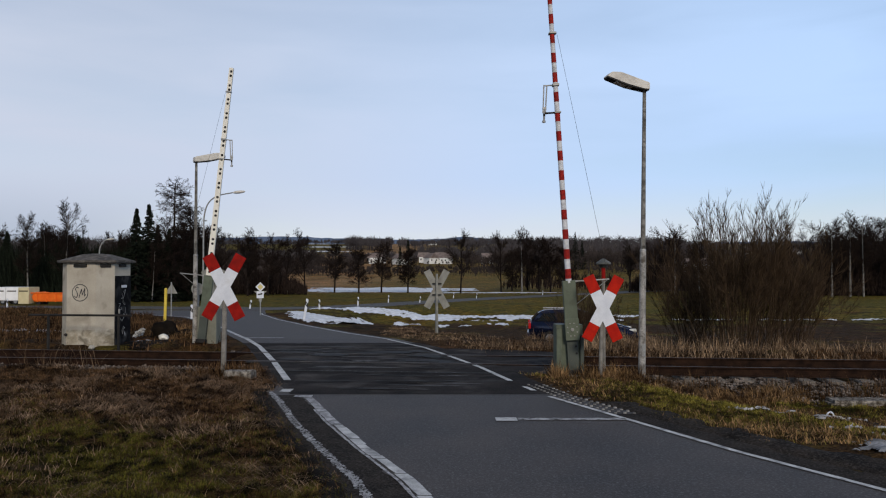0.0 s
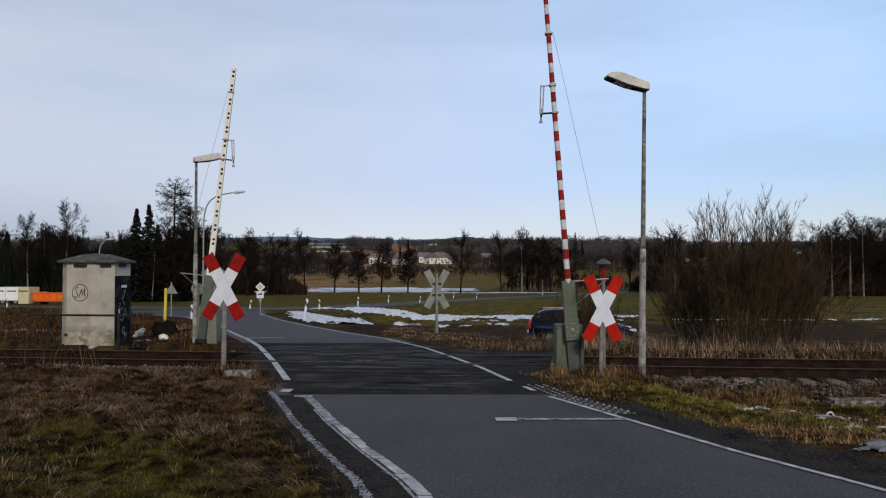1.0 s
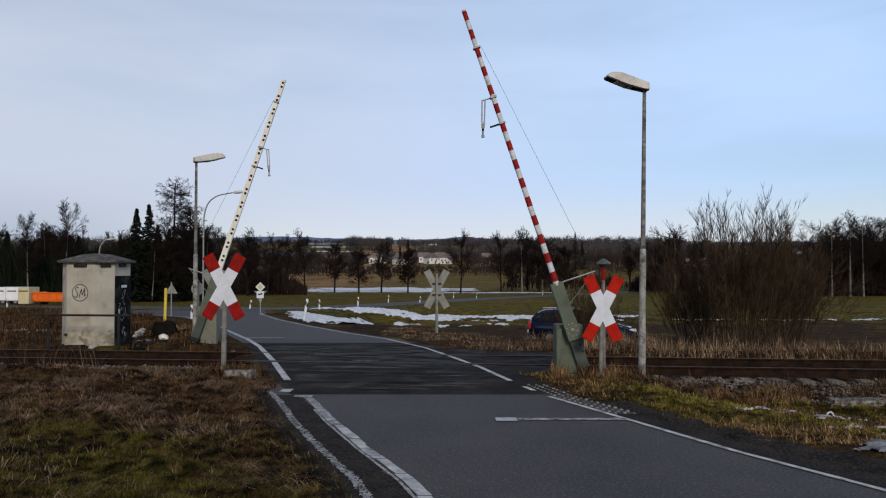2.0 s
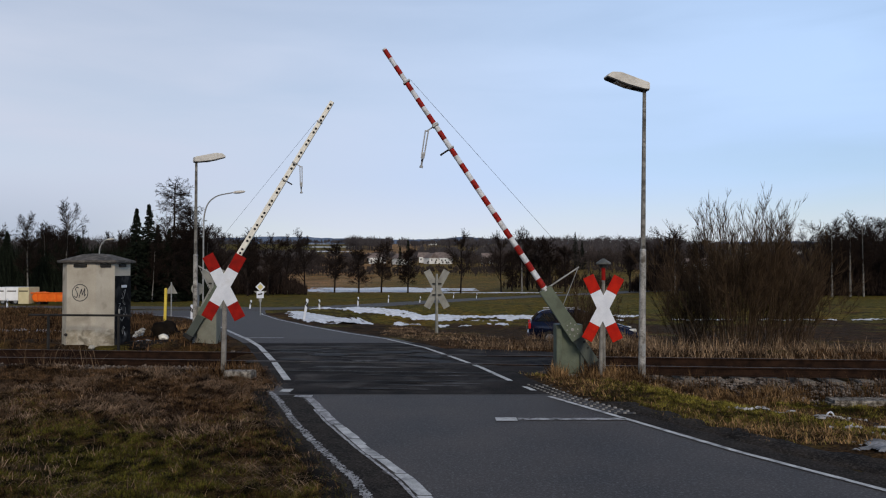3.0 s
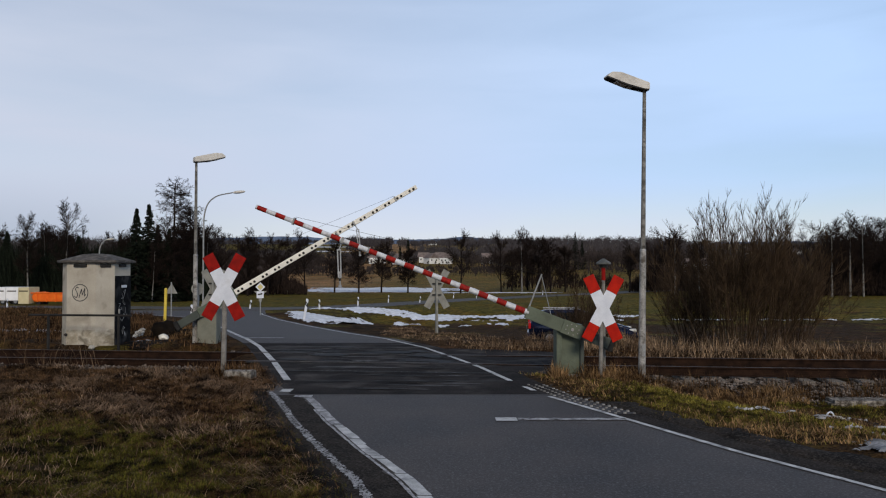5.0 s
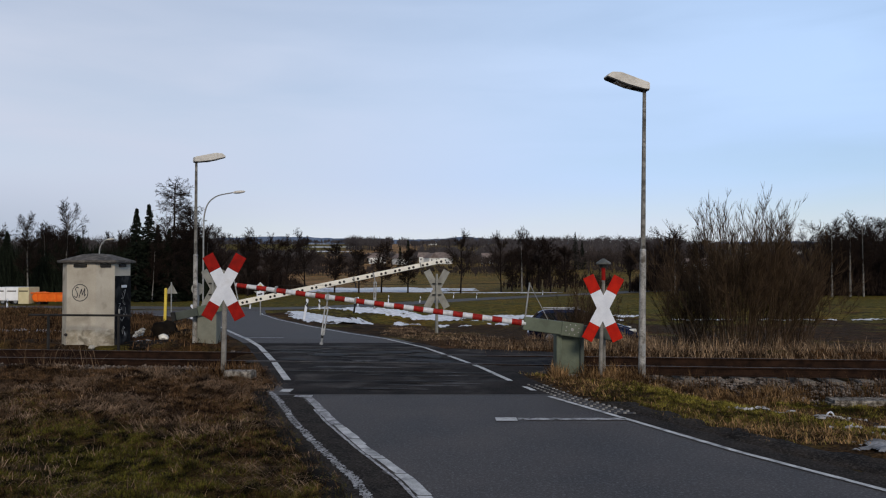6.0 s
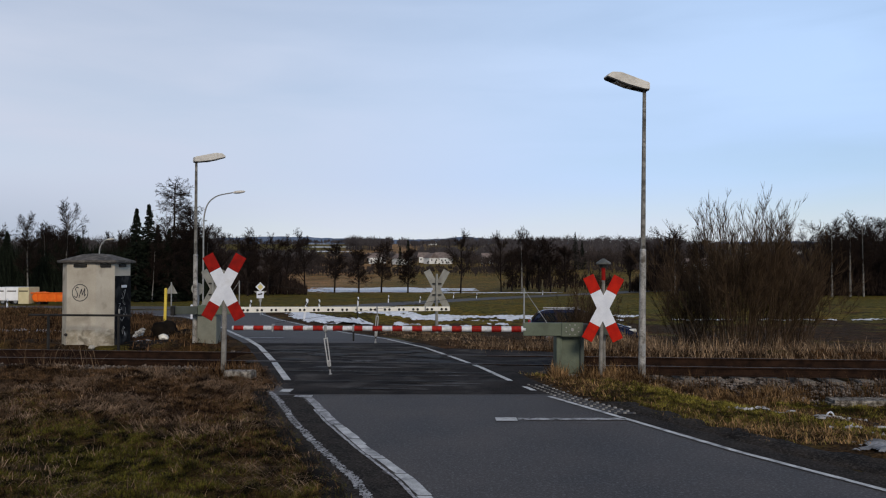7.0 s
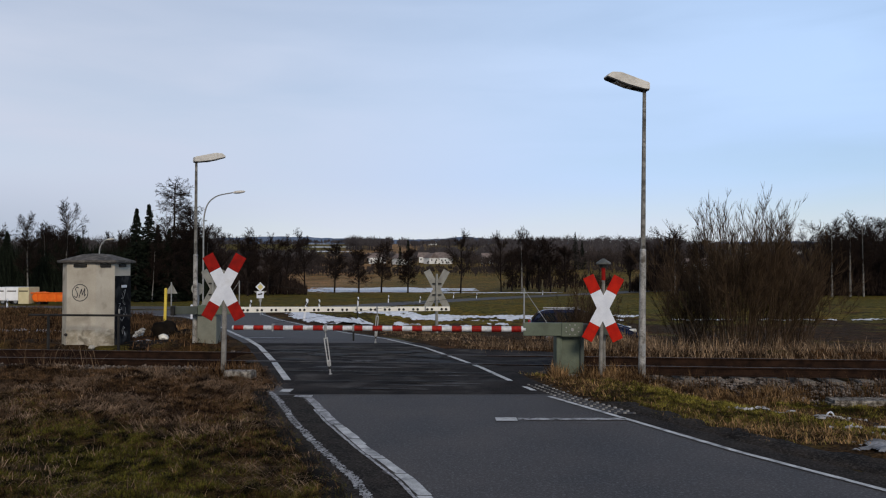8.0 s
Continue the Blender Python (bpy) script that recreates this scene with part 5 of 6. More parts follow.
def plastic_bag(m):
    bm = B()
    bmesh.ops.create_icosphere(bm, subdivisions=4, radius=1)
    for v in bm.verts:
        n = 0.55 + 1.5 * abs(noise.noise(v.co * 2.6)) + 0.8 * abs(noise.noise(v.co * 6.1 + Vector((3, 0, 0))))
        v.co = Vector((v.co.x * 0.135, v.co.y * 0.09, v.co.z * 0.06)) * n
    ob = link_bm("plastic_bag", bm, mat("white_plastic_film", (0.16, 0.16, 0.16), (0.7, 0.7, 0.69), 14, 0.35, bump=0.6, fine=30, depth=0.03, stain=(0.1, 0.09, 0.08), stain_scale=9, stain_amount=0.8))
    ob.matrix_basis = m
    return tagged(ob, "crumpled white plastic bag lying beside the hut", "plastic bag")


plastic_bag(pose(-8.36, 20.75, gz(-8.36, 20.75) + 0.17, 0, -38, 0))


def pipe_ring(m):
    t = Tubes()
    t.tube([Vector((0.052 * math.cos(a * 0.2), 0, 0.052 * math.sin(a * 0.2))) for a in range(-2, 19)], [0.012] * 21, 8)
    ob = t.make("pipe_bend", WHITE)
    ob.matrix_basis = m
    return tagged(ob, "short white plastic pipe bend in the mud", "pipe")


pipe_ring(pose(5.47, 10.68, gz(5.47, 10.68) + 0.035, 0, 0, 10))
lump("mud_patch", "flat dark wet mud beside the verge", "mud", (5.75, 10.75, gz(5.75, 10.75) - 0.02), (0.75, 0.38, 0.06), SOIL, 11)
for k, (x, y, w) in enumerate(((5.3, 10.55, 0.13), (5.62, 10.45, 0.05), (5.05, 10.1, 0.07), (5.9, 10.3, 0.06), (5.75, 9.9, 0.07), (4.95, 10.75, 0.06))):
    lump("litter", "flat pale scrap of litter in the mud", "litter", (x, y, gz(x, y) + 0.03), (w, w * 0.5, 0.018), DIRTY_SNOW, 20 + k)


# ---- vehicles ----
def wheel(parent, x, y, r, w):
    bm = B()
    bmesh.ops.create_cone(bm, cap_ends=True, segments=24, radius1=r, radius2=r, depth=w, matrix=Matrix.Translation((x, y, r)) @ pose(0, 0, 0, 90, 0, 0))
    bmesh.ops.bevel(bm, geom=[e for e in bm.edges if e.calc_face_angle(0) > 1.0], offset=0.03, segments=2, affect="EDGES")
    wh = part("wheel", bm, RUBBER, parent, "black tyre")
    bm = B()
    s = -1 if y < 0 else 1
    rod(bm, (x, y + s * (w / 2 - 0.01), r), (x, y + s * (w / 2 + 0.012), r), r * 0.62, r * 0.55, 20)
    part("rim", bm, ALLOY, wh, "grey alloy rim")
    return wh


def estate_car(m):
    """Front towards local +x; side towards the viewer at -y."""
    th = thing("car", m, "dark blue estate car with silver roof rails behind tall grass", "car")
    low = [(-2.2, 0.35), (-2.23, 0.75), (-2.18, 0.98), (0.75, 0.98), (1.55, 0.86), (2.1, 0.68), (2.22, 0.5), (2.18, 0.28), (-2.1, 0.25)]
    bm = B()
    prism(bm, low, -0.87, 0.87)
    bmesh.ops.bevel(bm, geom=list(bm.edges), offset=0.07, segments=3, affect="EDGES")
    part("body", bm, CAR_BLUE, th, "dark blue painted body", smooth=True)
    bm = B()
    top = [(-2.14, 0.96), (-1.72, 1.4), (-1.3, 1.47), (-0.2, 1.48), (0.15, 1.4), (0.95, 0.96)]
    prism(bm, top, -0.72, 0.72)
    bmesh.ops.bevel(bm, geom=list(bm.edges), offset=0.06, segments=3, affect="EDGES")
    part("cabin", bm, CAR_BLUE, th, "dark blue roof and pillars", smooth=True)
    for name, o in (("rear_quarter_window", [(-1.9, 1.02), (-1.62, 1.33), (-1.15, 1.36), (-1.12, 1.02)]), ("rear_door_window", [(-1.05, 1.02), (-1.05, 1.37), (-0.35, 1.38), (-0.3, 1.02)]), ("front_door_window", [(-0.22, 1.02), (-0.25, 1.38), (0.08, 1.34), (0.68, 1.02)])):
        for y in (-0.725, 0.715):
            bm = B()
            prism(bm, o, y, y + 0.01)
            part(name, bm, CAR_GLASS, th, "dark tinted window")
    bm = B()
    box(bm, (0.02, 1.2, 0.42), (-1.955, 0, 1.2), pose(0, 0, 0, 0, 43, 0), bevel=0.006)
    part("rear_window", bm, CAR_GLASS, th, "dark rear window")
    bm = B()
    box(bm, (0.02, 1.25, 0.75), (0.56, 0, 1.19), pose(0, 0, 0, 0, -60, 0), bevel=0.006)
    part("windscreen", bm, CAR_GLASS, th, "windscreen")
    for y in (-0.62, 0.62):
        bm = B()
        rod(bm, (-1.6, y, 1.5), (-0.1, y, 1.52), 0.02, n=8)
        part("roof_rail", bm, ALLOY, th, "silver roof rail")
    for y in (-0.74, 0.74):
        bm = B()
        box(bm, (0.1, 0.3, 0.26), (-2.19, y, 0.84), bevel=0.03)
        part("tail_light", bm, MAT_TAIL, th, "red tail light")
        bm = B()
        box(bm, (0.3, 0.22, 0.14), (2.0, y, 0.66), bevel=0.04)
        part("headlight", bm, LENS, th, "clear headlight")
        bm = B()
        box(bm, (0.14, 0.2, 0.13), (0.72, y * 1.3, 1.03), bevel=0.03)
        part("mirror", bm, CAR_BLUE, th)
    bm = B()
    box(bm, (0.14, 1.7, 0.2), (-2.22, 0, 0.45), bevel=0.04)
    part("bumper", bm, CAR_BLUE, th)
    bm = B()
    box(bm, (0.02, 0.52, 0.11), (-2.3, 0, 0.72), bevel=0.004)
    part("number_plate", bm, SIGN_BACK, th, "blank pale plate")
    for x in (-1.35, 1.38):
        for y in (-0.8, 0.8):
            wheel(th, x, y, 0.32, 0.2)
    return th


estate_car(pose(5.85, 31.8, gz(5.85, 31.8) - 0.02, 0, 0, -6))


def box_trailer(m):
    th = thing("box_trailer", m, "white box trailer with a beige end standing by the road", "trailer")
    bm = B()
    box(bm, (2.2, 1.8, 1.25), (-1.1, 0, 1.0), bevel=0.06)
    part("body", bm, VAN_WHITE, th, "white box body")
    bm = B()
    box(bm, (1.0, 1.8, 1.55), (0.52, 0, 0.84), bevel=0.05)
    part("end_box", bm, BEIGE, th, "beige end box")
    for x, w in ((-1.75, 0.8), (-0.6, 0.85), (0.52, 0.85)):
        bm = B()
        box(bm, (w, 0.02, 0.1), (x, -0.905, 1.27))
        part("dark_strip", bm, DARK, th, "dark strip")
    bm = B()
    box(bm, (0.02, 0.02, 1.2), (-1.15, -0.905, 1.0))
    part("seam", bm, GALV, th)
    bm = B()
    box(bm, (2.3, 1.5, 0.12), (-1.0, 0, 0.34), bevel=0.01)
    part("chassis", bm, DARK, th)
    for y in (-0.7, 0.7):
        wheel(th, -1.5, y, 0.3, 0.2)
        wheel(th, -0.3, y, 0.3, 0.2)
    return th


box_trailer(pose(-39.55, 71.0, -1.5, 0, 0, -2))


def skip_container(m):
    th = thing("skip_container", m, "orange steel skip standing by the road", "container")
    bm = B()
    prism(bm, [(-1.75, 0.3), (1.9, 0.3), (1.95, 1.1), (-1.1, 1.1), (-1.3, 1.2), (-1.62, 1.18), (-1.92, 0.8)], -0.8, 0.8)
    bmesh.ops.bevel(bm, geom=list(bm.edges), offset=0.09, segments=2, affect="EDGES")
    part("tub", bm, ORANGE, th, "orange painted tub")
    bm = B()
    box(bm, (3.9, 0.1, 0.1), (0, -0.83, 1.1), bevel=0.015)
    part("rim", bm, ORANGE, th)
    for x in (-1.3, -0.45, 0.45, 1.3):
        bm = B()
        box(bm, (0.1, 0.07, 0.8), (x, -0.83, 0.66), bevel=0.012)
        part("rib", bm, ORANGE, th)
    for x in (-1.3, 1.3):
        bm = B()
        box(bm, (0.4, 1.4, 0.25), (x, 0, 0.12), bevel=0.02)
        part("skid", bm, DARK, th)
    return th


skip_container(pose(-36.6, 71.2, -1.52, 0, 0, -2))


# ---- plants ----
def wander(rng, p, d, length, steps, bend, up):
    pts = [p.copy()]
    for _ in range(steps):
        d = (d + Vector((rng.uniform(-1, 1), rng.uniform(-1, 1), rng.uniform(-1, 1))) * bend + Vector((0, 0, up))).normalized()
        p = p + d * (length / steps)
        pts.append(p.copy())
    return pts, d


def grow(rng, wood, twigs, p, d, length, r, level, spec):
    steps = 5 if level == 0 else (4 if level == 1 else 3)
    pts, dd = wander(rng, p, d, length, steps, spec["bend"][level], spec["up"][level])
    tip = 0.35 if level < spec["levels"] else 0.5
    radii = [r * (1 - (1 - tip) * k / steps) for k in range(steps + 1)]
    (wood if level < spec.get("wood_levels", 2) else twigs).tube(pts, radii, 7 if level == 0 else (5 if level == 1 else 3))
    if level >= spec["levels"]:
        return
    for c in range(spec["kids"][level]):
        t = rng.uniform(spec["from"][level], 1.0)
        k = min(int(t * steps), steps - 1)
        q = pts[k].lerp(pts[k + 1], t * steps - k)
        ax = (pts[k + 1] - pts[k]).normalized()
        side = Matrix.Rotation(rng.uniform(0, 6.283), 3, ax) @ ax.orthogonal().normalized()
        ang = radians(rng.uniform(*spec["angle"][level]))
        nd = (ax * math.cos(ang) + side * math.sin(ang)).normalized()
        nl = length * spec["ratio"][level] * rng.uniform(0.6, 1.15) * (1.15 - 0.5 * t)
        grow(rng, wood, twigs, q, nd, nl, max(r * spec["thin"][level] * (1 - 0.5 * t), spec["least"]), level + 1, spec)


ALDER = dict(levels=3, kids=(50, 13, 10), bend=(0.05, 0.08, 0.08, 0.08), up=(0.02, 0.03, 0.02, 0.02), angle=((40, 72), (25, 50), (18, 45)), ratio=(0.32, 0.45, 0.5), thin=(0.34, 0.5, 0.55), least=0.017)
ALDER["from"] = (0.22, 0.2, 0.15)
ROUND = dict(levels=3, kids=(22, 14, 11), bend=(0.08, 0.1, 0.09, 0.08), up=(0.03, 0.06, 0.04, 0.02), angle=((28, 62), (25, 52), (18, 45)), ratio=(0.5, 0.45, 0.48), thin=(0.42, 0.45, 0.5), least=0.016)
ROUND["from"] = (0.2, 0.2, 0.15)
BIRCHY = dict(levels=3, kids=(34, 11, 9), bend=(0.03, 0.07, 0.09, 0.1), up=(0.02, 0.06, 0.0, -0.05), angle=((20, 45), (22, 48), (18, 45)), ratio=(0.3, 0.5, 0.5), thin=(0.26, 0.42, 0.5), least=0.014)
BIRCHY["wood_levels"] = 1
BIRCHY["from"] = (0.3, 0.25, 0.15)
LARCH = dict(levels=3, kids=(230, 9, 4), bend=(0.02, 0.1, 0.18, 0.2), up=(0.01, -0.02, -0.05, -0.06), angle=((62, 98), (30, 65), (25, 65)), ratio=(0.2, 0.36, 0.5), thin=(0.11, 0.6, 0.65), least=0.018)
LARCH["from"] = (0.12, 0.15, 0.15)


def tree(name, seed, height, r, spec, m, label, bark=None, twig=None):
    rng = random.Random(seed)
    th = thing(name, m, label, "tree")
    wood, twigs = Tubes(), Tubes()
    grow(rng, wood, twigs, Vector((0, 0, -0.3)), Vector((rng.uniform(-0.05, 0.05), rng.uniform(-0.05, 0.05), 1)), height * 0.93, r, 0, spec)
    wood.make("trunk", bark or BARK, th, "bare trunk with limbs")
    twigs.make("crown", twig or TWIG, th, "crown of bare twigs")
    return th


def spruce(seed, height, m, label):
    rng = random.Random(seed)
    th = thing("spruce", m, label, "tree")
    t = Tubes()
    t.tube([Vector((0, 0, -0.3)), Vector((0, 0, height * 0.6)), Vector((0, 0, height))], [height * 0.018, height * 0.01, 0.02], 7)
    t.make("trunk", BARK, th)
    v, f = [], []
    z = height * 0.06
    while z < height * 0.99:
        k = 1 - z / height
        reach = (0.2 * height * k + 0.2) * rng.uniform(0.8, 1.15)
        for j in range(rng.randint(7, 10)):
            a = rng.uniform(0, 6.283)
            L = reach * rng.uniform(0.6, 1.1)
            c, s = math.cos(a), math.sin(a)
            # drooping bough made of overlapping sprays
            for q in range(6):
                u0 = q / 6 * L
                u1 = min(u0 + L * 0.34, L)
                w = 0.16 * L * (1.1 - q / 6) + 0.05
                zz = z - 0.32 * u0 * (0.8 + 0.5 * rng.random()) + 0.1 * (u0 / L) ** 2 * L
                side = rng.choice((-1, 1)) * w * rng.uniform(0.7, 1.4)
                b = len(v)
                v.extend([(c * u0, s * u0, zz + 0.04), (c * u1 - s * side, s * u1 + c * side, zz - 0.2 * (u1 - u0) - rng.uniform(0, 0.12)), (c * u1 * 1.02 + s * side * 0.3, s * u1 * 1.02 - c * side * 0.3, zz - 0.3 * (u1 - u0)), (c * (u0 + u1) / 2, s * (u0 + u1) / 2, zz - 0.18 - rng.uniform(0, 0.15))])
                f.extend([(b, b + 1, b + 2), (b, b + 2, b + 3)])
        z += height * 0.026 * (0.6 + 0.8 * k)
    mesh_ob("crown", v, f, NEEDLE_AND_SHADE, th, "dark needle boughs")
    return th


def bx(b, d):
    """Sideways place of a thing at bearing b (1331 = 45 degrees) and depth d."""
    return b * d / 1331.0


def put(b, d):
    x = bx(b, d)
    return x, d, gz(x, d)


# row of alders along the brook
AL = [tree("alder", 11, 9.3, 0.17, ALDER, pose(*put(-192, 137)), "bare dark alder in a row along the brook"),
      tree("alder", 12, 8.2, 0.16, ALDER, pose(*put(-149, 136)), "bare dark alder in a row along the brook"),
      tree("alder", 13, 9.6, 0.17, ROUND, pose(*put(-245, 139)), "bare round-crowned alder in a row along the brook")]
for o in AL:
    tagged(o, group="alders along the brook")
for k, (b, d, s, rz) in enumerate(((-109, 137, 1.0, 50), (-62, 136, 1.02, 130), (31, 134, 0.98, 210), (-345, 132, 1.05, 80), (-305, 140, 0.92, 190), (103, 137, 0.95, 20), (170, 142, 1.1, 100), (190, 138, 1.05, 250), (216, 139, 1.08, 310), (-395, 128, 1.0, 20), (150, 150, 1.15, 140), (122, 148, 1.0, 60))):
    o = copy_thing(AL[(0, 1, 2, 0, 1, 2, 0)[k % 7]], pose(*put(b, d), 0, 0, rz) @ Matrix.Diagonal((s, s, s, 1)))
    o.scale = (s, s, s)
tree("birch", 21, 11.5, 0.16, BIRCHY, pose(*put(140, 136)), "tall bare birch with a pale trunk among the alders", BIRCH)

# wood at the edge of the meadow with birch trunks
RB = tree("birch", 22, 12.2, 0.16, BIRCHY, pose(*put(720, 112)), "bare birch with a white trunk at the edge of a wood", BIRCH)
tagged(RB, group="birches at the wood's edge")
for b, d, s, rz in ((688, 112, 0.9, 80), (744, 113, 0.95, 160), (410, 124, 0.85, 40), (452, 126, 0.9, 10), (602, 118, 0.9, 100), (790, 114, 1.0, 60)):
    copy_thing(RB, pose(*put(b, d), 0, 0, rz) @ Matrix.Diagonal((s, s, s, 1))).scale = (s, s, s)
RT = tree("oak", 31, 11.0, 0.22, ROUND, pose(*put(415, 128)), "broad bare oak at the meadow's edge")
tagged(RT, group="bare trees at the meadow's edge")
for b, d, s, rz in ((375, 135, 0.85, 70), (445, 138, 0.9, 140), (690, 122, 1.05, 30), (735, 125, 1.1, 200), (770, 120, 1.05, 90), (820, 122, 1.1, 10), (330, 140, 0.8, 220), (655, 130, 0.95, 300), (560, 138, 0.85, 120), (610, 140, 0.9, 15), (705, 128, 1.0, 160), (755, 128, 1.0, 250)):
    copy_thing(RT, pose(*put(b, d), 0, 0, rz) @ Matrix.Diagonal((s, s, s, 1))).scale = (s, s, s)

# wood behind the hut
for k, (b, d, h) in enumerate(((-772, 92, 8.6), (-543, 84, 10.5), (-521, 86, 11.2), (-645, 92, 8.0), (-655, 88, 6.0), (-612, 90, 6.4), (-485, 86, 8.4), (-505, 90, 9.2), (-690, 94, 6.6), (-570, 95, 7.0), (-530, 97, 7.5), (-460, 96, 7.0), (-432, 98, 6.5), (-585, 93, 6.0))):
    spruce(40 + k, h, pose(*put(b, d)), "dark green spruce at the edge of a wood")
tree("larch", 51, 15.0, 0.2, LARCH, pose(*put(-473, 86)), "tall bare larch with fine horizontal twigs")
tree("larch", 52, 12.4, 0.18, LARCH, pose(*put(-455, 90)), "tall bare larch with fine horizontal twigs")
LB = tree("birch", 23, 10.6, 0.12, BIRCHY, pose(*put(-672, 84)), "bare birch with a white trunk behind the hut", BIRCH)
tagged(LB, group="birches behind the hut")
for b, d, s, rz in ((-733, 84, 0.88, 130), (-700, 92, 0.85, 220), (-515, 84, 0.6, 10), (-420, 98, 0.85, 60)):
    copy_thing(LB, pose(*put(b, d), 0, 0, rz) @ Matrix.Diagonal((s, s, s, 1))).scale = (s, s, s)
LT = tree("maple", 33, 8.6, 0.17, ROUND, pose(*put(-745, 96)), "bare brown maple in the wood behind the hut")
tagged(LT, group="bare trees behind the hut")
for b, d, s, rz in ((-715, 92, 0.9, 40), (-690, 98, 0.95, 100), (-655, 95, 1.0, 150), (-630, 98, 0.95, 200), (-600, 94, 0.85, 20), (-570, 98, 0.9, 80), (-545, 96, 0.95, 250), (-495, 92, 1.0, 300), (-470, 94, 1.05, 33), (-440, 96, 1.05, 77), (-415, 100, 0.95, 145), (-385, 112, 0.95, 190), (-345, 116, 1.05, 260), (-310, 120, 1.0, 310), (-280, 125, 1.0, 15), (-775, 98, 0.9, 215), (-800, 95, 1.0, 290)):
    copy_thing(LT, pose(*put(b, d), 0, 0, rz) @ Matrix.Diagonal((s, s, s, 1))).scale = (s, s, s)


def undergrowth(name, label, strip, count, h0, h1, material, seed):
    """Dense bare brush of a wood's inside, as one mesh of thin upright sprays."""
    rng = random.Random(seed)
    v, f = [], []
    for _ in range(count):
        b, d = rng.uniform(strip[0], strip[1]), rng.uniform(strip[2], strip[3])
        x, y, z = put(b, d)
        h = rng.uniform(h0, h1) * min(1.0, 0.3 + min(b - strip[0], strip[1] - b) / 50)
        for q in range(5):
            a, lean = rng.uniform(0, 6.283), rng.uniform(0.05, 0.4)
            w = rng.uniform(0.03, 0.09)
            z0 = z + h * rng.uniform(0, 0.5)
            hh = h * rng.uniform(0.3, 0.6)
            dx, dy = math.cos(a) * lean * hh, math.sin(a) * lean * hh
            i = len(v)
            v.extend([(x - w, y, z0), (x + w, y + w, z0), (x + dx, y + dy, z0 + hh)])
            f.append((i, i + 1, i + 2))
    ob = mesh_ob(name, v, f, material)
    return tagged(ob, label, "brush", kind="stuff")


# brush behind the hut: shade of the wood's inside put into its colour
undergrowth("brush", "dense brush inside the wood behind the hut, near-black for its shade", (-840, -400, 88, 106), 9000, 2.0, 8.2, NEEDLE_AND_SHADE, 1)
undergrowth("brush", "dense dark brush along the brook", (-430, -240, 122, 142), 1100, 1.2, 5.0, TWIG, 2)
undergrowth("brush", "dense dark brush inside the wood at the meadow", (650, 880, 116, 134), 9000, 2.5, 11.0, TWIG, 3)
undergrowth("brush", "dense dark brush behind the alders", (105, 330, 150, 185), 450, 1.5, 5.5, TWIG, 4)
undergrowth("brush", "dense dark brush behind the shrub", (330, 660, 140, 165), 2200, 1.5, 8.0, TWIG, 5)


def far_wood(name, label, bands, h_scale, material, seed):
    """Bare woodland far off: many small sprayed crowns joined into one mesh.
    bands: bearing from, to, depth from, to, number of trees, least and greatest height."""
    rng = random.Random(seed)
    v, f = [], []
    for b0, b1, d0, d1, count, h0, h1 in bands:
        for _ in range(count):
            b, d = rng.uniform(b0, b1), rng.uniform(d0, d1)
            clump = noise.noise(Vector((b * 0.03, d * 0.013, seed)))
            x, y, z = put(b, d)
            h = h_scale * rng.uniform(h0, h1) * (0.85 + 0.35 * clump)
            cr = h * rng.uniform(0.2, 0.32)
            k = 0.35 + d / 600
            for q in range(60):
                a, e = rng.uniform(0, 6.283), rng.uniform(-0.7, 1.4)
                rr = cr * rng.uniform(0.15, 1.0)
                c = Vector((x + rr * math.cos(a) * math.cos(e), y + rr * math.sin(a) * math.cos(e), z + h * 0.55 + rr * 1.4 * math.sin(e)))
                o = Vector((math.cos(a) * 0.35, math.sin(a) * 0.35, rng.uniform(0.2, 1.0))).normalized() * (h * rng.uniform(0.1, 0.2))
                w = 0.08 * k * rng.uniform(0.6, 1.6)
                i = len(v)
                v.extend([c - Vector((w, 0, 0)), c + Vector((w, w, 0)), c + o])
                f.append((i, i + 1, i + 2))
            i = len(v)
            w = h * 0.012 + 0.05
            v.extend([(x - w, y, z - 0.5), (x + w, y, z - 0.5), (x + w * 0.4, y, z + h * 0.7), (x - w * 0.4, y, z + h * 0.7)])
            f.append((i, i + 1, i + 2, i + 3))
    ob = mesh_ob(name, v, f, material)
    return tagged(ob, label, "wood", kind="stuff")


far_wood("far_wood", "bare brown woodland beyond the brook, paled for haze", [(-440, -285, 160, 260, 260, 6, 11), (-300, -225, 300, 350, 160, 5, 8.5), (-225, -140, 325, 370, 130, 4.5, 7), (40, 110, 330, 380, 90, 5, 8), (95, 430, 325, 400, 520, 7, 11.5), (430, 700, 320, 420, 260, 6, 9)], 1.0, WOOD_FAR_HAZED, 1)
far_wood("far_wood", "bare brown woodland at the foot of the hills, greyed for haze", [(-400, -225, 380, 500, 260, 6, 9), (-165, -85, 395, 450, 110, 5, 8), (-66, -44, 395, 440, 40, 5, 9), (14, 120, 400, 500, 150, 6, 9), (90, 440, 410, 560, 620, 8, 12), (430, 900, 430, 600, 380, 7, 10), (-900, -440, 250, 420, 900, 8, 11), (-900, -400, 420, 700, 700, 10, 14), (-225, -130, 430, 470, 70, 4, 6), (-40, 20, 450, 520, 90, 6, 9)], 1.0, WOOD_FARTHER_HAZED, 2)
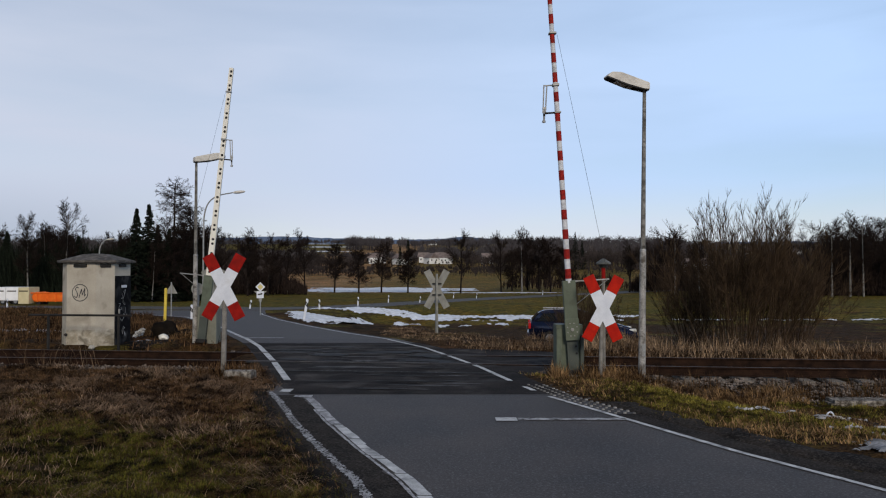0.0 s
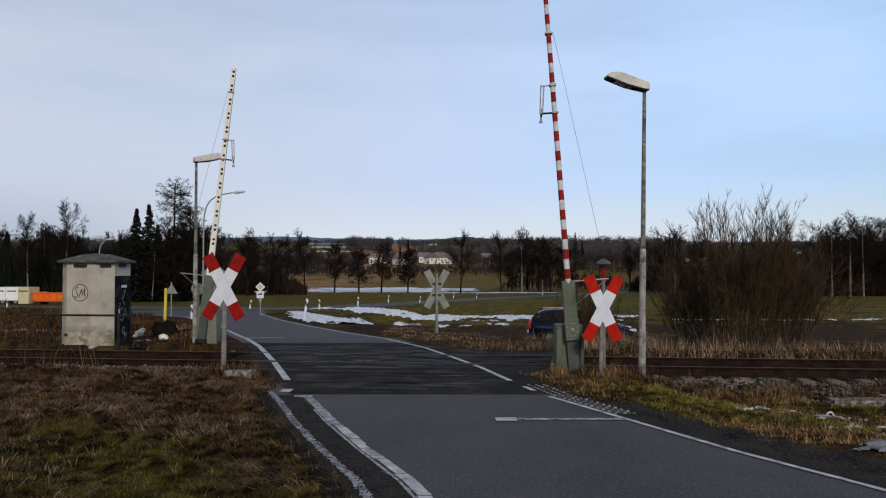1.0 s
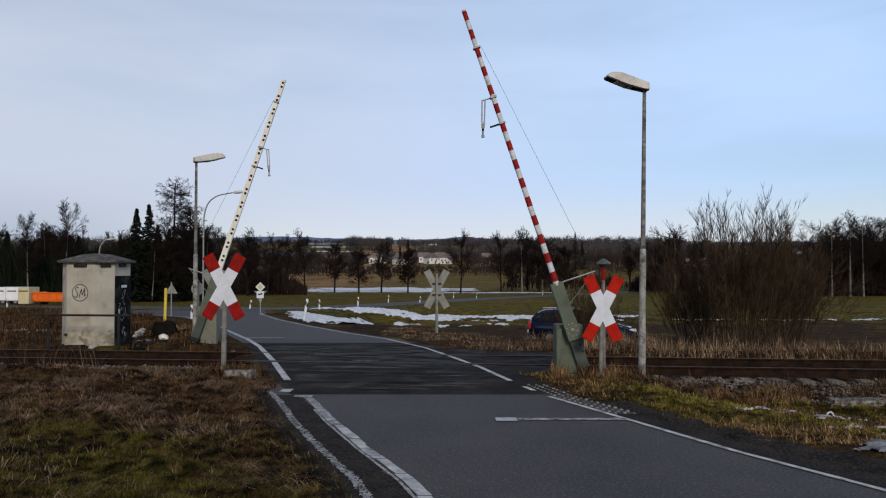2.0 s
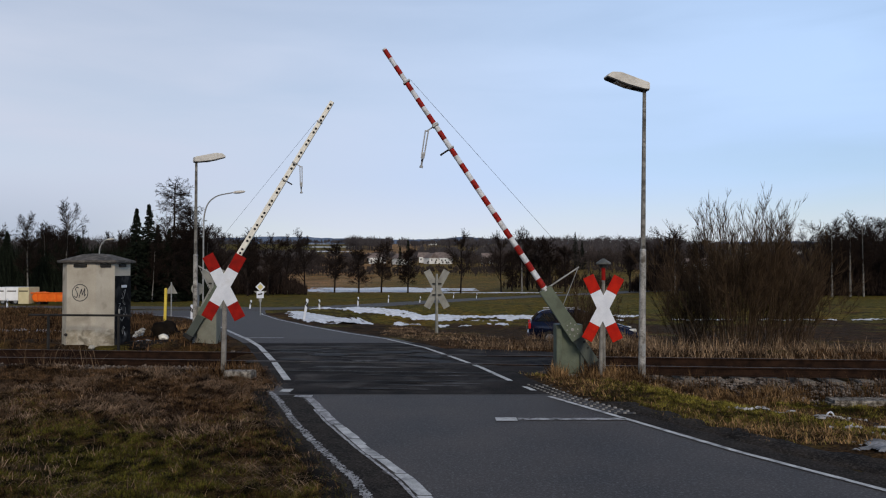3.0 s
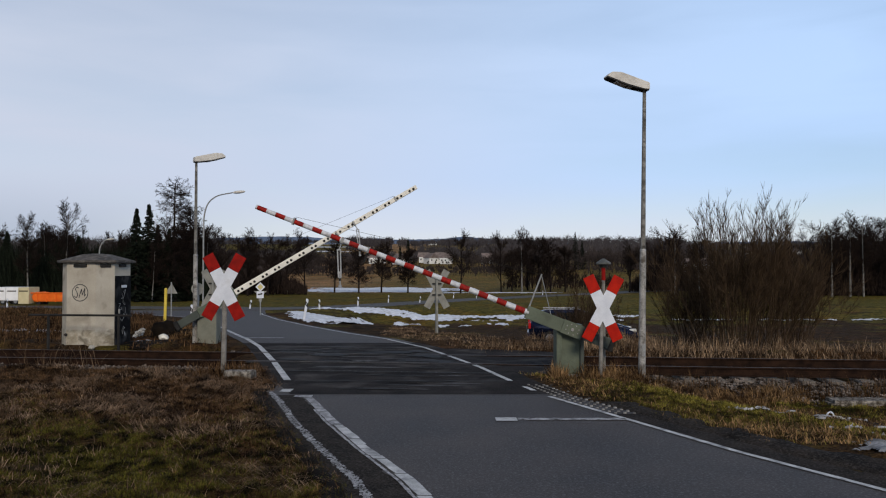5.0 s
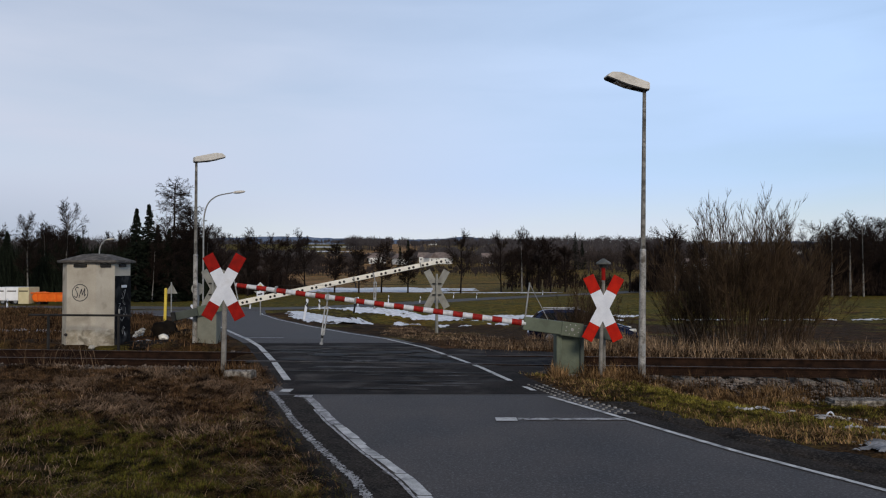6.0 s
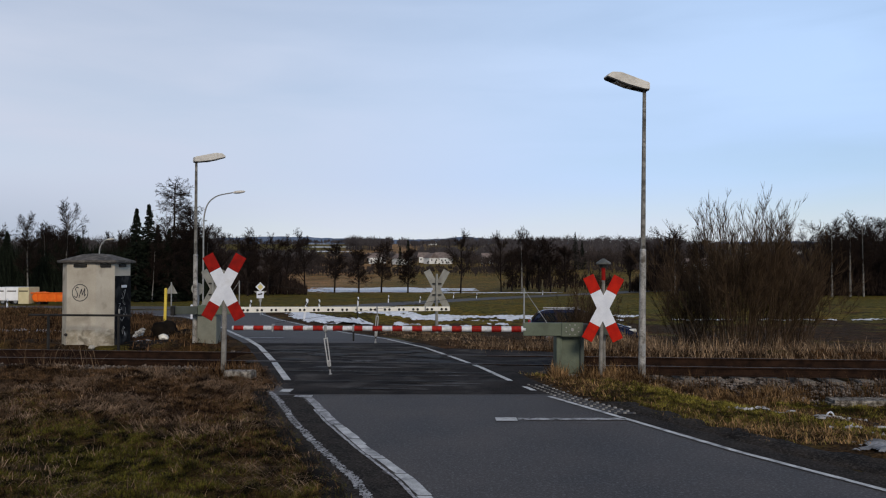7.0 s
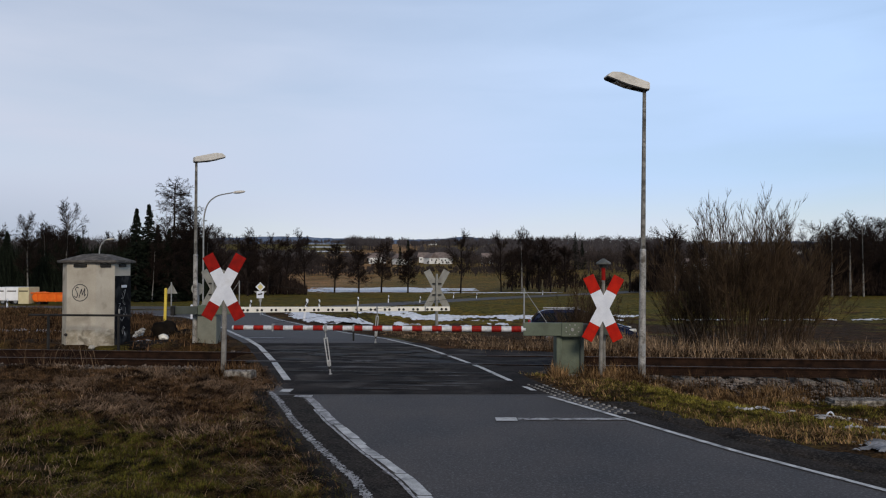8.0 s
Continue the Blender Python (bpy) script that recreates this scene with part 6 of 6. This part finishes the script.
far_wood("far_wood", "dark wooded slope below the skyline, greyed for haze", [(-172, -90, 640, 720, 230, 9, 14), (-80, 60, 700, 850, 260, 7, 11), (40, 430, 580, 760, 620, 9, 15), (400, 900, 560, 800, 420, 6, 10), (-420, -240, 760, 980, 200, 6, 9), (-240, -160, 900, 1000, 70, 5, 8)], 1.0, WOOD_FARTHER_HAZED, 3)
far_wood("far_wood", "low bare scrub along a field edge, paled for haze", [(-300, 110, 285, 322, 420, 1.6, 4.0), (100, 440, 296, 330, 160, 1.6, 4.5), (-250, 60, 380, 402, 90, 1.2, 2.4)], 1.0, WOOD_FAR_HAZED, 16)
for k, (b, d, h) in enumerate(((-62, 330, 14), (-76, 335, 11), (234, 330, 17), (246, 336, 13), (330, 340, 11))):
    spruce(70 + k, h, pose(*put(b, d)), "dark conifer among bare woodland")


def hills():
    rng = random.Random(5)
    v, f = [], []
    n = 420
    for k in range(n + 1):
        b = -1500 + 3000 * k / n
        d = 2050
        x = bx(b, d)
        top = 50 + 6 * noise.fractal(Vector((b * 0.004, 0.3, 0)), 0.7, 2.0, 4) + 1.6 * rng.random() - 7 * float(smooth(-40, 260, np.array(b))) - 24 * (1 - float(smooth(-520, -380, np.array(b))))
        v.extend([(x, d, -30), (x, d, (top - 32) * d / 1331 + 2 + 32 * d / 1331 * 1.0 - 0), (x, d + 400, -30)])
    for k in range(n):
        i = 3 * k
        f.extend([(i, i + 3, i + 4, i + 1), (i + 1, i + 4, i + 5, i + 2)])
    ob = mesh_ob("backdrop", v, f, HILL_HAZE)
    return tagged(ob, "distant wooded ridge on the skyline, blue with painted haze", "hills", kind="structure")


hills()


def far_house(m, w, d, h, roof, label):
    th = thing("house", m, label, "house", "houses of the far village")
    bm = B()
    box(bm, (w, d, h), (0, 0, h / 2 - 0.5))
    wall = part("wall", bm, HOUSE_WALL, th, "pale rendered wall")
    bm = B()
    prism(bm, [(-w / 2 - 0.4, h - 0.6), (w / 2 + 0.4, h - 0.6), (0, h - 0.6 + roof)], -d / 2 - 0.4, d / 2 + 0.4)
    bmesh.ops.transform(bm, matrix=pose(0, 0, 0, 0, 0, 90) if w < d else Matrix(), verts=bm.verts)
    part("roof", bm, HOUSE_ROOF, th, "dark tiled roof")
    n = max(2, int(w / 3))
    for k in range(n):
        bm = B()
        box(bm, (0.7, 0.1, 0.8), (-w / 2 + w * (k + 0.5) / n, -d / 2 - 0.03, 1.5))
        part("window", bm, CAR_GLASS, th, "dark window")
    return th


for b, d, w, rz in ((-124, 398, 5, 10), (-112, 404, 6, -20), (-77, 392, 7, 30), (-70, 388, 5, 5), (-34, 410, 5, -8), (-21, 398, 7, 35), (-4, 412, 6, 4), (6, 396, 5, -32), (78, 398, 6, 10), (438, 318, 6, 15), (452, 316, 8, -10), (462, 322, 6, 0), (-160, 900, 12, 0), (-20, 900, 14, 0), (150, 640, 10, 0), (262, 560, 8, 0), (560, 520, 8, 10), (585, 525, 9, -6), (612, 520, 8, 4), (628, 530, 9, 0), (545, 500, 6, 14)):
    far_house(pose(bx(b, d), d, gz(bx(b, d), d) + 0.4, 0, 0, rz), w * 0.85, 5.5, 3.2, 2.7, "small white house with a dark roof in the far village")


# ---- shrub, reeds and grass ----
def big_shrub(m):
    """Willow: long stems fanning out of a narrow foot, with upright fine twigs."""
    rng = random.Random(77)
    th = thing("shrub", m, "large bare willow shrub with dense brown stems behind the track", "shrub")
    wood, twigs = Tubes(), Tubes()
    for s in range(130):
        a = rng.uniform(0, 6.283)
        rad = rng.uniform(0.05, 1.5)
        p = Vector((math.cos(a) * rad * 1.2, math.sin(a) * rad * 0.7, -0.2))
        out = rng.uniform(0.05, 0.75) * (0.35 + rad / 1.7)
        d = Vector((math.cos(a) * out, math.sin(a) * out, 1)).normalized()
        L = rng.uniform(3.6, 6.7) * (1.02 - 0.4 * out)
        pts, dd = wander(rng, p, d, L, 8, 0.07, 0.03)
        r = rng.uniform(0.011, 0.022)
        wood.tube(pts, [r * (1 - 0.76 * k / 8) for k in range(9)], 4)
        for c in range(rng.randint(12, 18)):
            t = rng.uniform(0.16, 0.99) ** 0.5
            k = min(int(t * 8), 7)
            q = pts[k].lerp(pts[k + 1], t * 8 - k)
            ax = (pts[k + 1] - pts[k]).normalized()
            side = Matrix.Rotation(rng.uniform(0, 6.283), 3, ax) @ ax.orthogonal().normalized()
            nd = (ax + side * rng.uniform(0.25, 0.75)).normalized()
            l2 = rng.uniform(0.5, 1.5) * (1.15 - 0.6 * t)
            p2, _ = wander(rng, q, nd, l2, 3, 0.1, 0.1)
            twigs.tube(p2, [0.008, 0.007, 0.006, 0.004], 3)
            for e in range(4):
                q2 = p2[rng.randint(0, 2)]
                nd2 = (nd + Vector((rng.uniform(-1, 1), rng.uniform(-1, 1), rng.uniform(-0.2, 1))) * 0.55).normalized()
                p3, _ = wander(rng, q2, nd2, l2 * 0.5, 2, 0.12, 0.1)
                twigs.tube(p3, [0.006, 0.005, 0.003], 3)
    wood.make("stem", SHRUB, th, "dense brown stems")
    twigs.make("twig", SHRUB, th, "fine bare twigs")
    return th


BUSH = big_shrub(pose(*put(528, 30)))
BUSH.location.z -= 0.1
for b, d, s, rz in ((608, 33, 0.72, 140), (440, 34, 0.62, 60), (255, 28.5, 0.42, 20)):
    copy_thing(BUSH, pose(*put(b, d), 0, 0, rz) @ Matrix.Diagonal((s, s, s, 1))).scale = (s, s, s)


def blades(name, label, count, where, length, width, droop, material, seed, cat="grass", lie=None):
    """Grass or reed blades as one mesh; where(rng) gives x, y or None."""
    rng = np.random.default_rng(seed)
    xy = where(rng, count)
    n = len(xy)
    z = ground_z(xy[:, 0], xy[:, 1])
    a = rng.uniform(0, 6.283, n)
    if lie is not None:
        a = lie * patchy(xy[:, 0], xy[:, 1], 0.8, 0.7) + rng.normal(0, 0.45, n) + np.where(rng.random(n) < 0.5, 3.1416, 0)
    L = length[0] + (length[1] - length[0]) * rng.random(n) ** 1.6
    tilt = rng.uniform(droop[0], droop[1], n)
    w = width * rng.uniform(0.6, 1.4, n)
    c, s = np.cos(a), np.sin(a)
    base = np.stack([xy[:, 0], xy[:, 1], z - 0.01], 1)
    wdir = np.stack([-s, c, np.zeros(n)], 1) * w[:, None]
    mid = base + np.stack([c * np.sin(tilt * 0.7), s * np.sin(tilt * 0.7), np.cos(tilt * 0.7)], 1) * (L * 0.55)[:, None]
    tip = mid + np.stack([c * np.sin(tilt * 1.35), s * np.sin(tilt * 1.35), np.cos(tilt * 1.35)], 1) * (L * 0.45)[:, None]
    V = np.stack([base - wdir, base + wdir, mid + wdir * 0.8, mid - wdir * 0.8, tip], 1).reshape(-1, 3)
    i = np.arange(n)[:, None] * 5
    me = bpy.data.meshes.new(name)
    faces = np.concatenate([i + np.array([[0, 1, 2, 3]])], 1).tolist()
    tris = (i + np.array([[3, 2, 4]])).tolist()
    me.from_pydata(V.tolist(), [], [tuple(q) for q in faces] + [tuple(q) for q in tris])
    me.update()
    me.materials.append(material)
    return tagged(new(name, me), label, cat, kind="stuff")


def clumped(rng, n, x0, x1, y0, y1, keep):
    out = []
    while sum(len(o) for o in out) < n:
        p = np.stack([rng.uniform(x0, x1, n), rng.uniform(y0, y1, n)], 1)
        out.append(p[keep(rng, p[:, 0], p[:, 1])])
    return np.concatenate(out)[:n]


def patchy(x, y, f, seed):
    return np.sin(x * f + seed) * np.sin(y * f * 1.31 + seed * 2.1) + 0.6 * np.sin(x * f * 2.3 + y * f * 1.7 + seed * 3.3)


def verge_left(rng, n, sign, seed):
    return clumped(rng, n, -9.5, 0.6, 5.4, 15.2, lambda r, x, y: (road_dist(x, y) > -0.1 + 0.34 * r.random(len(x)) ** 1.5) & (x < left_edge(y) + 0.15) & (track_v(x, y) < -1.85 + 0.2 * r.random(len(x))) & (np.abs(x) < 0.62 * y + 0.5) & (sign * patchy(x, y, 0.75, seed) + sign * 0.42 * (8.2 - (y + (-x) * 0.42) * 0.9) + r.normal(0, 0.9, len(x)) > 0))


def verge_right(rng, n, sign, seed):
    return clumped(rng, n, 1.2, 9.8, 7.0, 14.6, lambda r, x, y: (road_dist(x, y) > 0.08 + 0.4 * r.random(len(x))) & (x > right_edge(y)) & (track_v(x, y) < -1.75 - 0.5 * np.clip(x - 3.6, 0, 1.6)) & (np.abs(x) < 0.62 * y + 0.5) & (y > 0.35 * (9.6 - x) + 6.4) & (sign * patchy(x, y, 0.9, seed) + r.normal(0, 0.5, len(x)) > 0))


blades("grass", "matted dead brown grass on the verge", 150000, lambda r, n: verge_left(r, n, -1, 1.3), (0.03, 0.12), 0.003, (0.7, 1.62), BLADE_BROWN, 1)
def straw_mats(rng, n):
    p = verge_left(rng, n * 3, -1, 1.3)
    keep = patchy(p[:, 0], p[:, 1], 1.5, 2.6) + 0.5 * patchy(p[:, 0], p[:, 1], 4.3, 0.9) + rng.normal(0, 0.35, len(p)) > 0.35
    return p[keep][:n]


blades("straw", "pale straw matted flat in swirls on the verge", 17000, straw_mats, (0.1, 0.32), 0.0024, (1.15, 1.6), STRAW_PALE, 21, lie=2.0)
blades("straw", "loose bent straw on the verge", 5000, lambda r, n: verge_left(r, n, -1, 0.4), (0.08, 0.24), 0.002, (0.9, 1.6), STRAW_PALE, 22)
blades("grass", "short green winter grass on the verge", 110000, lambda r, n: verge_left(r, n, 1, 1.3), (0.025, 0.085), 0.003, (0.5, 1.55), BLADE_GREEN, 2)
blades("grass", "dry brown grass beside the road", 20000, lambda r, n: verge_right(r, n, -1, 2.2), (0.04, 0.17), 0.004, (0.6, 1.6), STRAW, 3)
blades("grass", "yellow-green mossy grass beside the road", 60000, lambda r, n: verge_right(r, n, 1, 2.2), (0.025, 0.09), 0.0035, (0.5, 1.5), MOSS, 4)
blades("grass", "dry grass along the far side of the track", 9000, lambda r, n: clumped(r, n, 0.9, 22, 15.5, 20.5, lambda q, x, y: (road_dist(x, y) > 0.5) & (track_v(x, y) > 1.25) & (track_v(x, y) < 2.9)), (0.08, 0.4), 0.007, (0.2, 1.3), REED, 33)
blades("tussock", "golden brown tussocks along the ballast", 6500, lambda r, n: clumped(r, n, 3.4, 6.5, 11.6, 14.0, lambda q, x, y: (np.abs(track_v(x, y) + 3.0 - 0.06 * x) < 0.5) & (patchy(x, y, 2.1, 0.6) + q.normal(0, 0.35, len(x)) > 0.15)), (0.1, 0.34), 0.0035, (0.4, 1.5), STRAW, 51, lie=1.5)
blades("tall_grass", "thin brown weed stalks at the ballast's edge", 900, lambda r, n: clumped(r, n, 3.4, 8.6, 12.2, 14.6, lambda q, x, y: (np.abs(track_v(x, y) + 2.3) < 0.45) & (patchy(x, y, 1.7, 1.9) > 0.2)), (0.15, 0.55), 0.003, (0.1, 0.8), BLADE_BROWN, 52)
blades("tall_grass", "tuft of dry grass round the barrier's foot", 2600, lambda r, n: clumped(r, n, 1.95, 3.6, 13.4, 14.3, lambda q, x, y: (road_dist(x, y) > 0.3) & (np.abs(x - 2.4) + 0.2 * q.random(len(x)) > 0.2)), (0.1, 0.4), 0.005, (0.2, 1.3), STRAW, 5)
blades("tall_grass", "dry grass round the sign post", 1200, lambda r, n: clumped(r, n, -4.7, -3.3, 13.3, 14.4, lambda q, x, y: (road_dist(x, y) > 0.1) & (np.hypot(x + 4, y - 13.9) < 0.75 * q.random(len(x)) + 0.1)), (0.1, 0.4), 0.005, (0.2, 1.1), BLADE_BROWN, 6)
blades("reeds", "tall dry pale reeds behind the track", 15000, lambda r, n: clumped(r, n, 3.2, 24, 18.2, 27, lambda q, x, y: (road_dist(x, y) > 3.4) & (track_v(x, y) > 1.9 + 0.3 * np.sin(x * 1.7)) & (patchy(x, y, 1.1, 0.4) + q.normal(0, 0.7, len(x)) > -0.2)), (0.12, 0.62), 0.008, (0.1, 1.0), REED, 7, "reeds")
blades("reeds", "low dry grass between road and meadow", 5500, lambda r, n: clumped(r, n, -2.0, 8, 18.4, 30, lambda q, x, y: (road_dist(x, y) > 0.3 + 0.5 * q.random(len(x))) & (x > right_edge(y)) & (road_dist(x, y) < 2.6 + 1.2 * q.random(len(x))) & (track_v(x, y) > 1.9)), (0.04, 0.15), 0.006, (0.4, 1.4), REED, 8, "grass")
blades("tall_grass", "tan grass tufts in front of the car", 2600, lambda r, n: clumped(r, n, 3.4, 8.5, 27, 31, lambda q, x, y: (patchy(x, y, 1.5, 0.2) + q.normal(0, 0.5, len(x)) > 0)), (0.3, 0.95), 0.012, (0.1, 0.9), REED, 31)
blades("grass", "brown weeds between hut and track", 26000, lambda r, n: clumped(r, n, -25, -5.6, 18.4, 36, lambda q, x, y: (road_dist(x, y) > 0.3) & (x < left_edge(y)) & (track_v(x, y) > 1.7) & ((np.abs(x + 9.2) > 1.1) | (np.abs(y - 20.1) > 1.1))), (0.06, 0.3), 0.007, (0.3, 1.4), BLADE_BROWN, 9)
blades("grass", "dark brown weeds in the rough field behind the hut", 30000, lambda r, n: clumped(r, n, -36, -9.5, 24, 60, lambda q, x, y: (x < left_edge(y) - 1.0) & (np.abs(x + 0.52 * y) < 0.1 * y + 1.5) & (line_dist(x, y, CROSS_ROAD) > 4)), (0.12, 0.5), 0.012, (0.2, 1.3), BLADE_BROWN, 41)
blades("grass", "golden dry grass behind the far barrier", 5000, lambda r, n: clumped(r, n, -9.6, -5.6, 20.6, 27, lambda q, x, y: (road_dist(x, y) > 0.3) & (x < left_edge(y)) & (patchy(x, y, 1.3, 0.3) + q.normal(0, 0.4, len(x)) > 0)), (0.08, 0.34), 0.006, (0.3, 1.3), STRAW, 42)
blades("tall_grass", "single tall dry stalks by the rails", 60, lambda r, n: clumped(r, n, -9.0, -7.0, 15.2, 16.2, lambda q, x, y: track_v(x, y) < -1.3), (0.4, 1.0), 0.006, (0.1, 0.9), REED, 10)


# ---- snow ----
def snow(name, label, spot, size, seed, thr, rz=0.0, cell=0.25, f=0.5, stretch=0.9, material=None):
    cx, cy = spot
    fine = cell * 0.25
    nx, ny = int(2 * size[0] / fine), int(2 * size[1] / cell)
    c, s = math.cos(radians(rz)), math.sin(radians(rz))
    idx, v, f_ = {}, [], []

    def val(i, j):
        u, w = -size[0] + i * fine, -size[1] + j * cell
        k = 1 - ((u / size[0]) ** 2 + (w / size[1]) ** 2)
        return u, w, k + 1.1 * noise.fractal(Vector((u * f, w * f * stretch, seed)), 0.65, 2.1, 6) - thr

    grid = [[val(i, j) for j in range(ny + 1)] for i in range(nx + 1)]

    def vid(i, j):
        if (i, j) not in idx:
            u, w, k = grid[i][j]
            x, y = cx + u * c - w * s, cy + u * s + w * c
            idx[(i, j)] = len(v)
            v.append((x, y, gz(x, y) + 0.02 + min(max(k, -0.1) * 0.1, 0.05) * min(1.0, size[0] / 2)))
        return idx[(i, j)]

    for i in range(nx):
        for j in range(ny):
            if sum(grid[a][b][2] > 0 for a, b in ((i, j), (i + 1, j), (i, j + 1), (i + 1, j + 1))) >= 3:
                xm, ym = cx + grid[i][j][0] * c - grid[i][j][1] * s, cy + grid[i][j][0] * s + grid[i][j][1] * c
                if float(road_dist(np.array(xm), np.array(ym))) < 0.4:
                    continue
                f_.append((vid(i, j), vid(i + 1, j), vid(i + 1, j + 1), vid(i, j + 1)))
    if f_:
        ob = mesh_ob(name, v, f_, material or SNOW, smooth=True)
        return tagged(ob, label, "snow", kind="structure")


snow("snow_patch", "melting snow patch in the low meadow beside the road", (-7.1, 43), (1.5, 11.5), 1.0, 0.0, 15, 0.2, 0.6, 0.7)
snow("snow_patch", "melting snow patch in the low meadow", (-1.2, 59.2), (9.6, 2.0), 1.7, 0.2, 0, 0.2, 0.5)
snow("snow_patch", "melting snow patch in the low meadow", (-5.6, 51.0), (1.3, 4.4), 3.7, 0.1, 12, 0.2, 0.5)
snow("snow_patch", "tongue of melting snow in the low meadow", (-5.4, 60.2), (3.2, 2.0), 5.7, 0.15, 15, 0.2, 0.35)
snow("snow_patch", "thin melting snow strip in the low meadow", (6.5, 60.3), (11, 1.1), 2.0, 0.2, 2, 0.25, 0.4)
snow("snow_patch", "scattered snow remains in the low meadow", (0.5, 54.5), (7, 1.6), 6.3, 1.0, 0, 0.2, 0.6)
snow("snow_patch", "thin melting snow strip in the low meadow", (27, 58), (17, 0.5), 8.0, 0.55, 0, 0.25, 0.4)
snow("snow_patch", "snow strip along the brook", (-12, 155), (19, 17.0), 3.0, 0.05, 0, 0.8, 0.12)
snow("snow_patch", "snow strip along the brook", (10, 136), (14, 2.4), 4.0, 0.3, 0, 0.5, 0.3)


def snow_crumbs():
    rng = np.random.default_rng(12)
    pts = []
    for cx, cy, rx, ry, n in ((4.35, 10.75, 0.3, 0.03, 22), (4.8, 10.9, 0.25, 0.04, 18), (5.95, 11.35, 0.45, 0.2, 34), (5.1, 9.2, 0.4, 0.25, 16), (-18.3, 32.6, 2.6, 0.9, 60)):
        for _ in range(n):
            a, r = rng.uniform(0, 6.283), rng.random() ** 0.5
            x, y = cx + rx * r * math.cos(a), cy + ry * r * math.sin(a)
            pts.append((x, y, gz(x, y) + 0.03))
    stones("snow_remains", "crumbly dirty snow remains on the verge", pts, 0.024, DIRTY_SNOW, seed=9)


snow_crumbs()
snow("snow_patch", "thin dirty snow remains on the muddy verge", (4.85, 8.15), (0.55, 0.42), 2.4, 0.6, 20, 0.035, 3.6, 1.8, DIRTY_SNOW)
snow("snow_patch", "thin dirty snow remains on the muddy verge", (4.75, 7.45), (0.5, 0.3), 5.4, 0.75, 15, 0.035, 3.6, 1.8, DIRTY_SNOW)
snow("snow_patch", "small snow remains in the brown meadow", (-18.3, 32.6), (3.0, 1.2), 7.0, 0.4, 0, 0.15, 0.7)
snow("snow_patch", "snow on a far field", (-98, 620), (22, 16), 9.0, 0.1, -10, 2, 0.06)
snow("snow_patch", "snow on a far field", (-120, 790), (30, 26), 9.6, 0.2, 8, 3, 0.05)
snow("snow_patch", "snow on a far field", (-175, 980), (40, 18), 4.6, 0.0, 0, 4, 0.03)
snow("snow_patch", "small snow remains beside the hut", (-7.95, 20.3), (0.35, 0.3), 7.5, 0.3, 0, 0.05, 2.0)


def motions():
    for who, rows in MOVES:
        walk(who, rows)


motions()
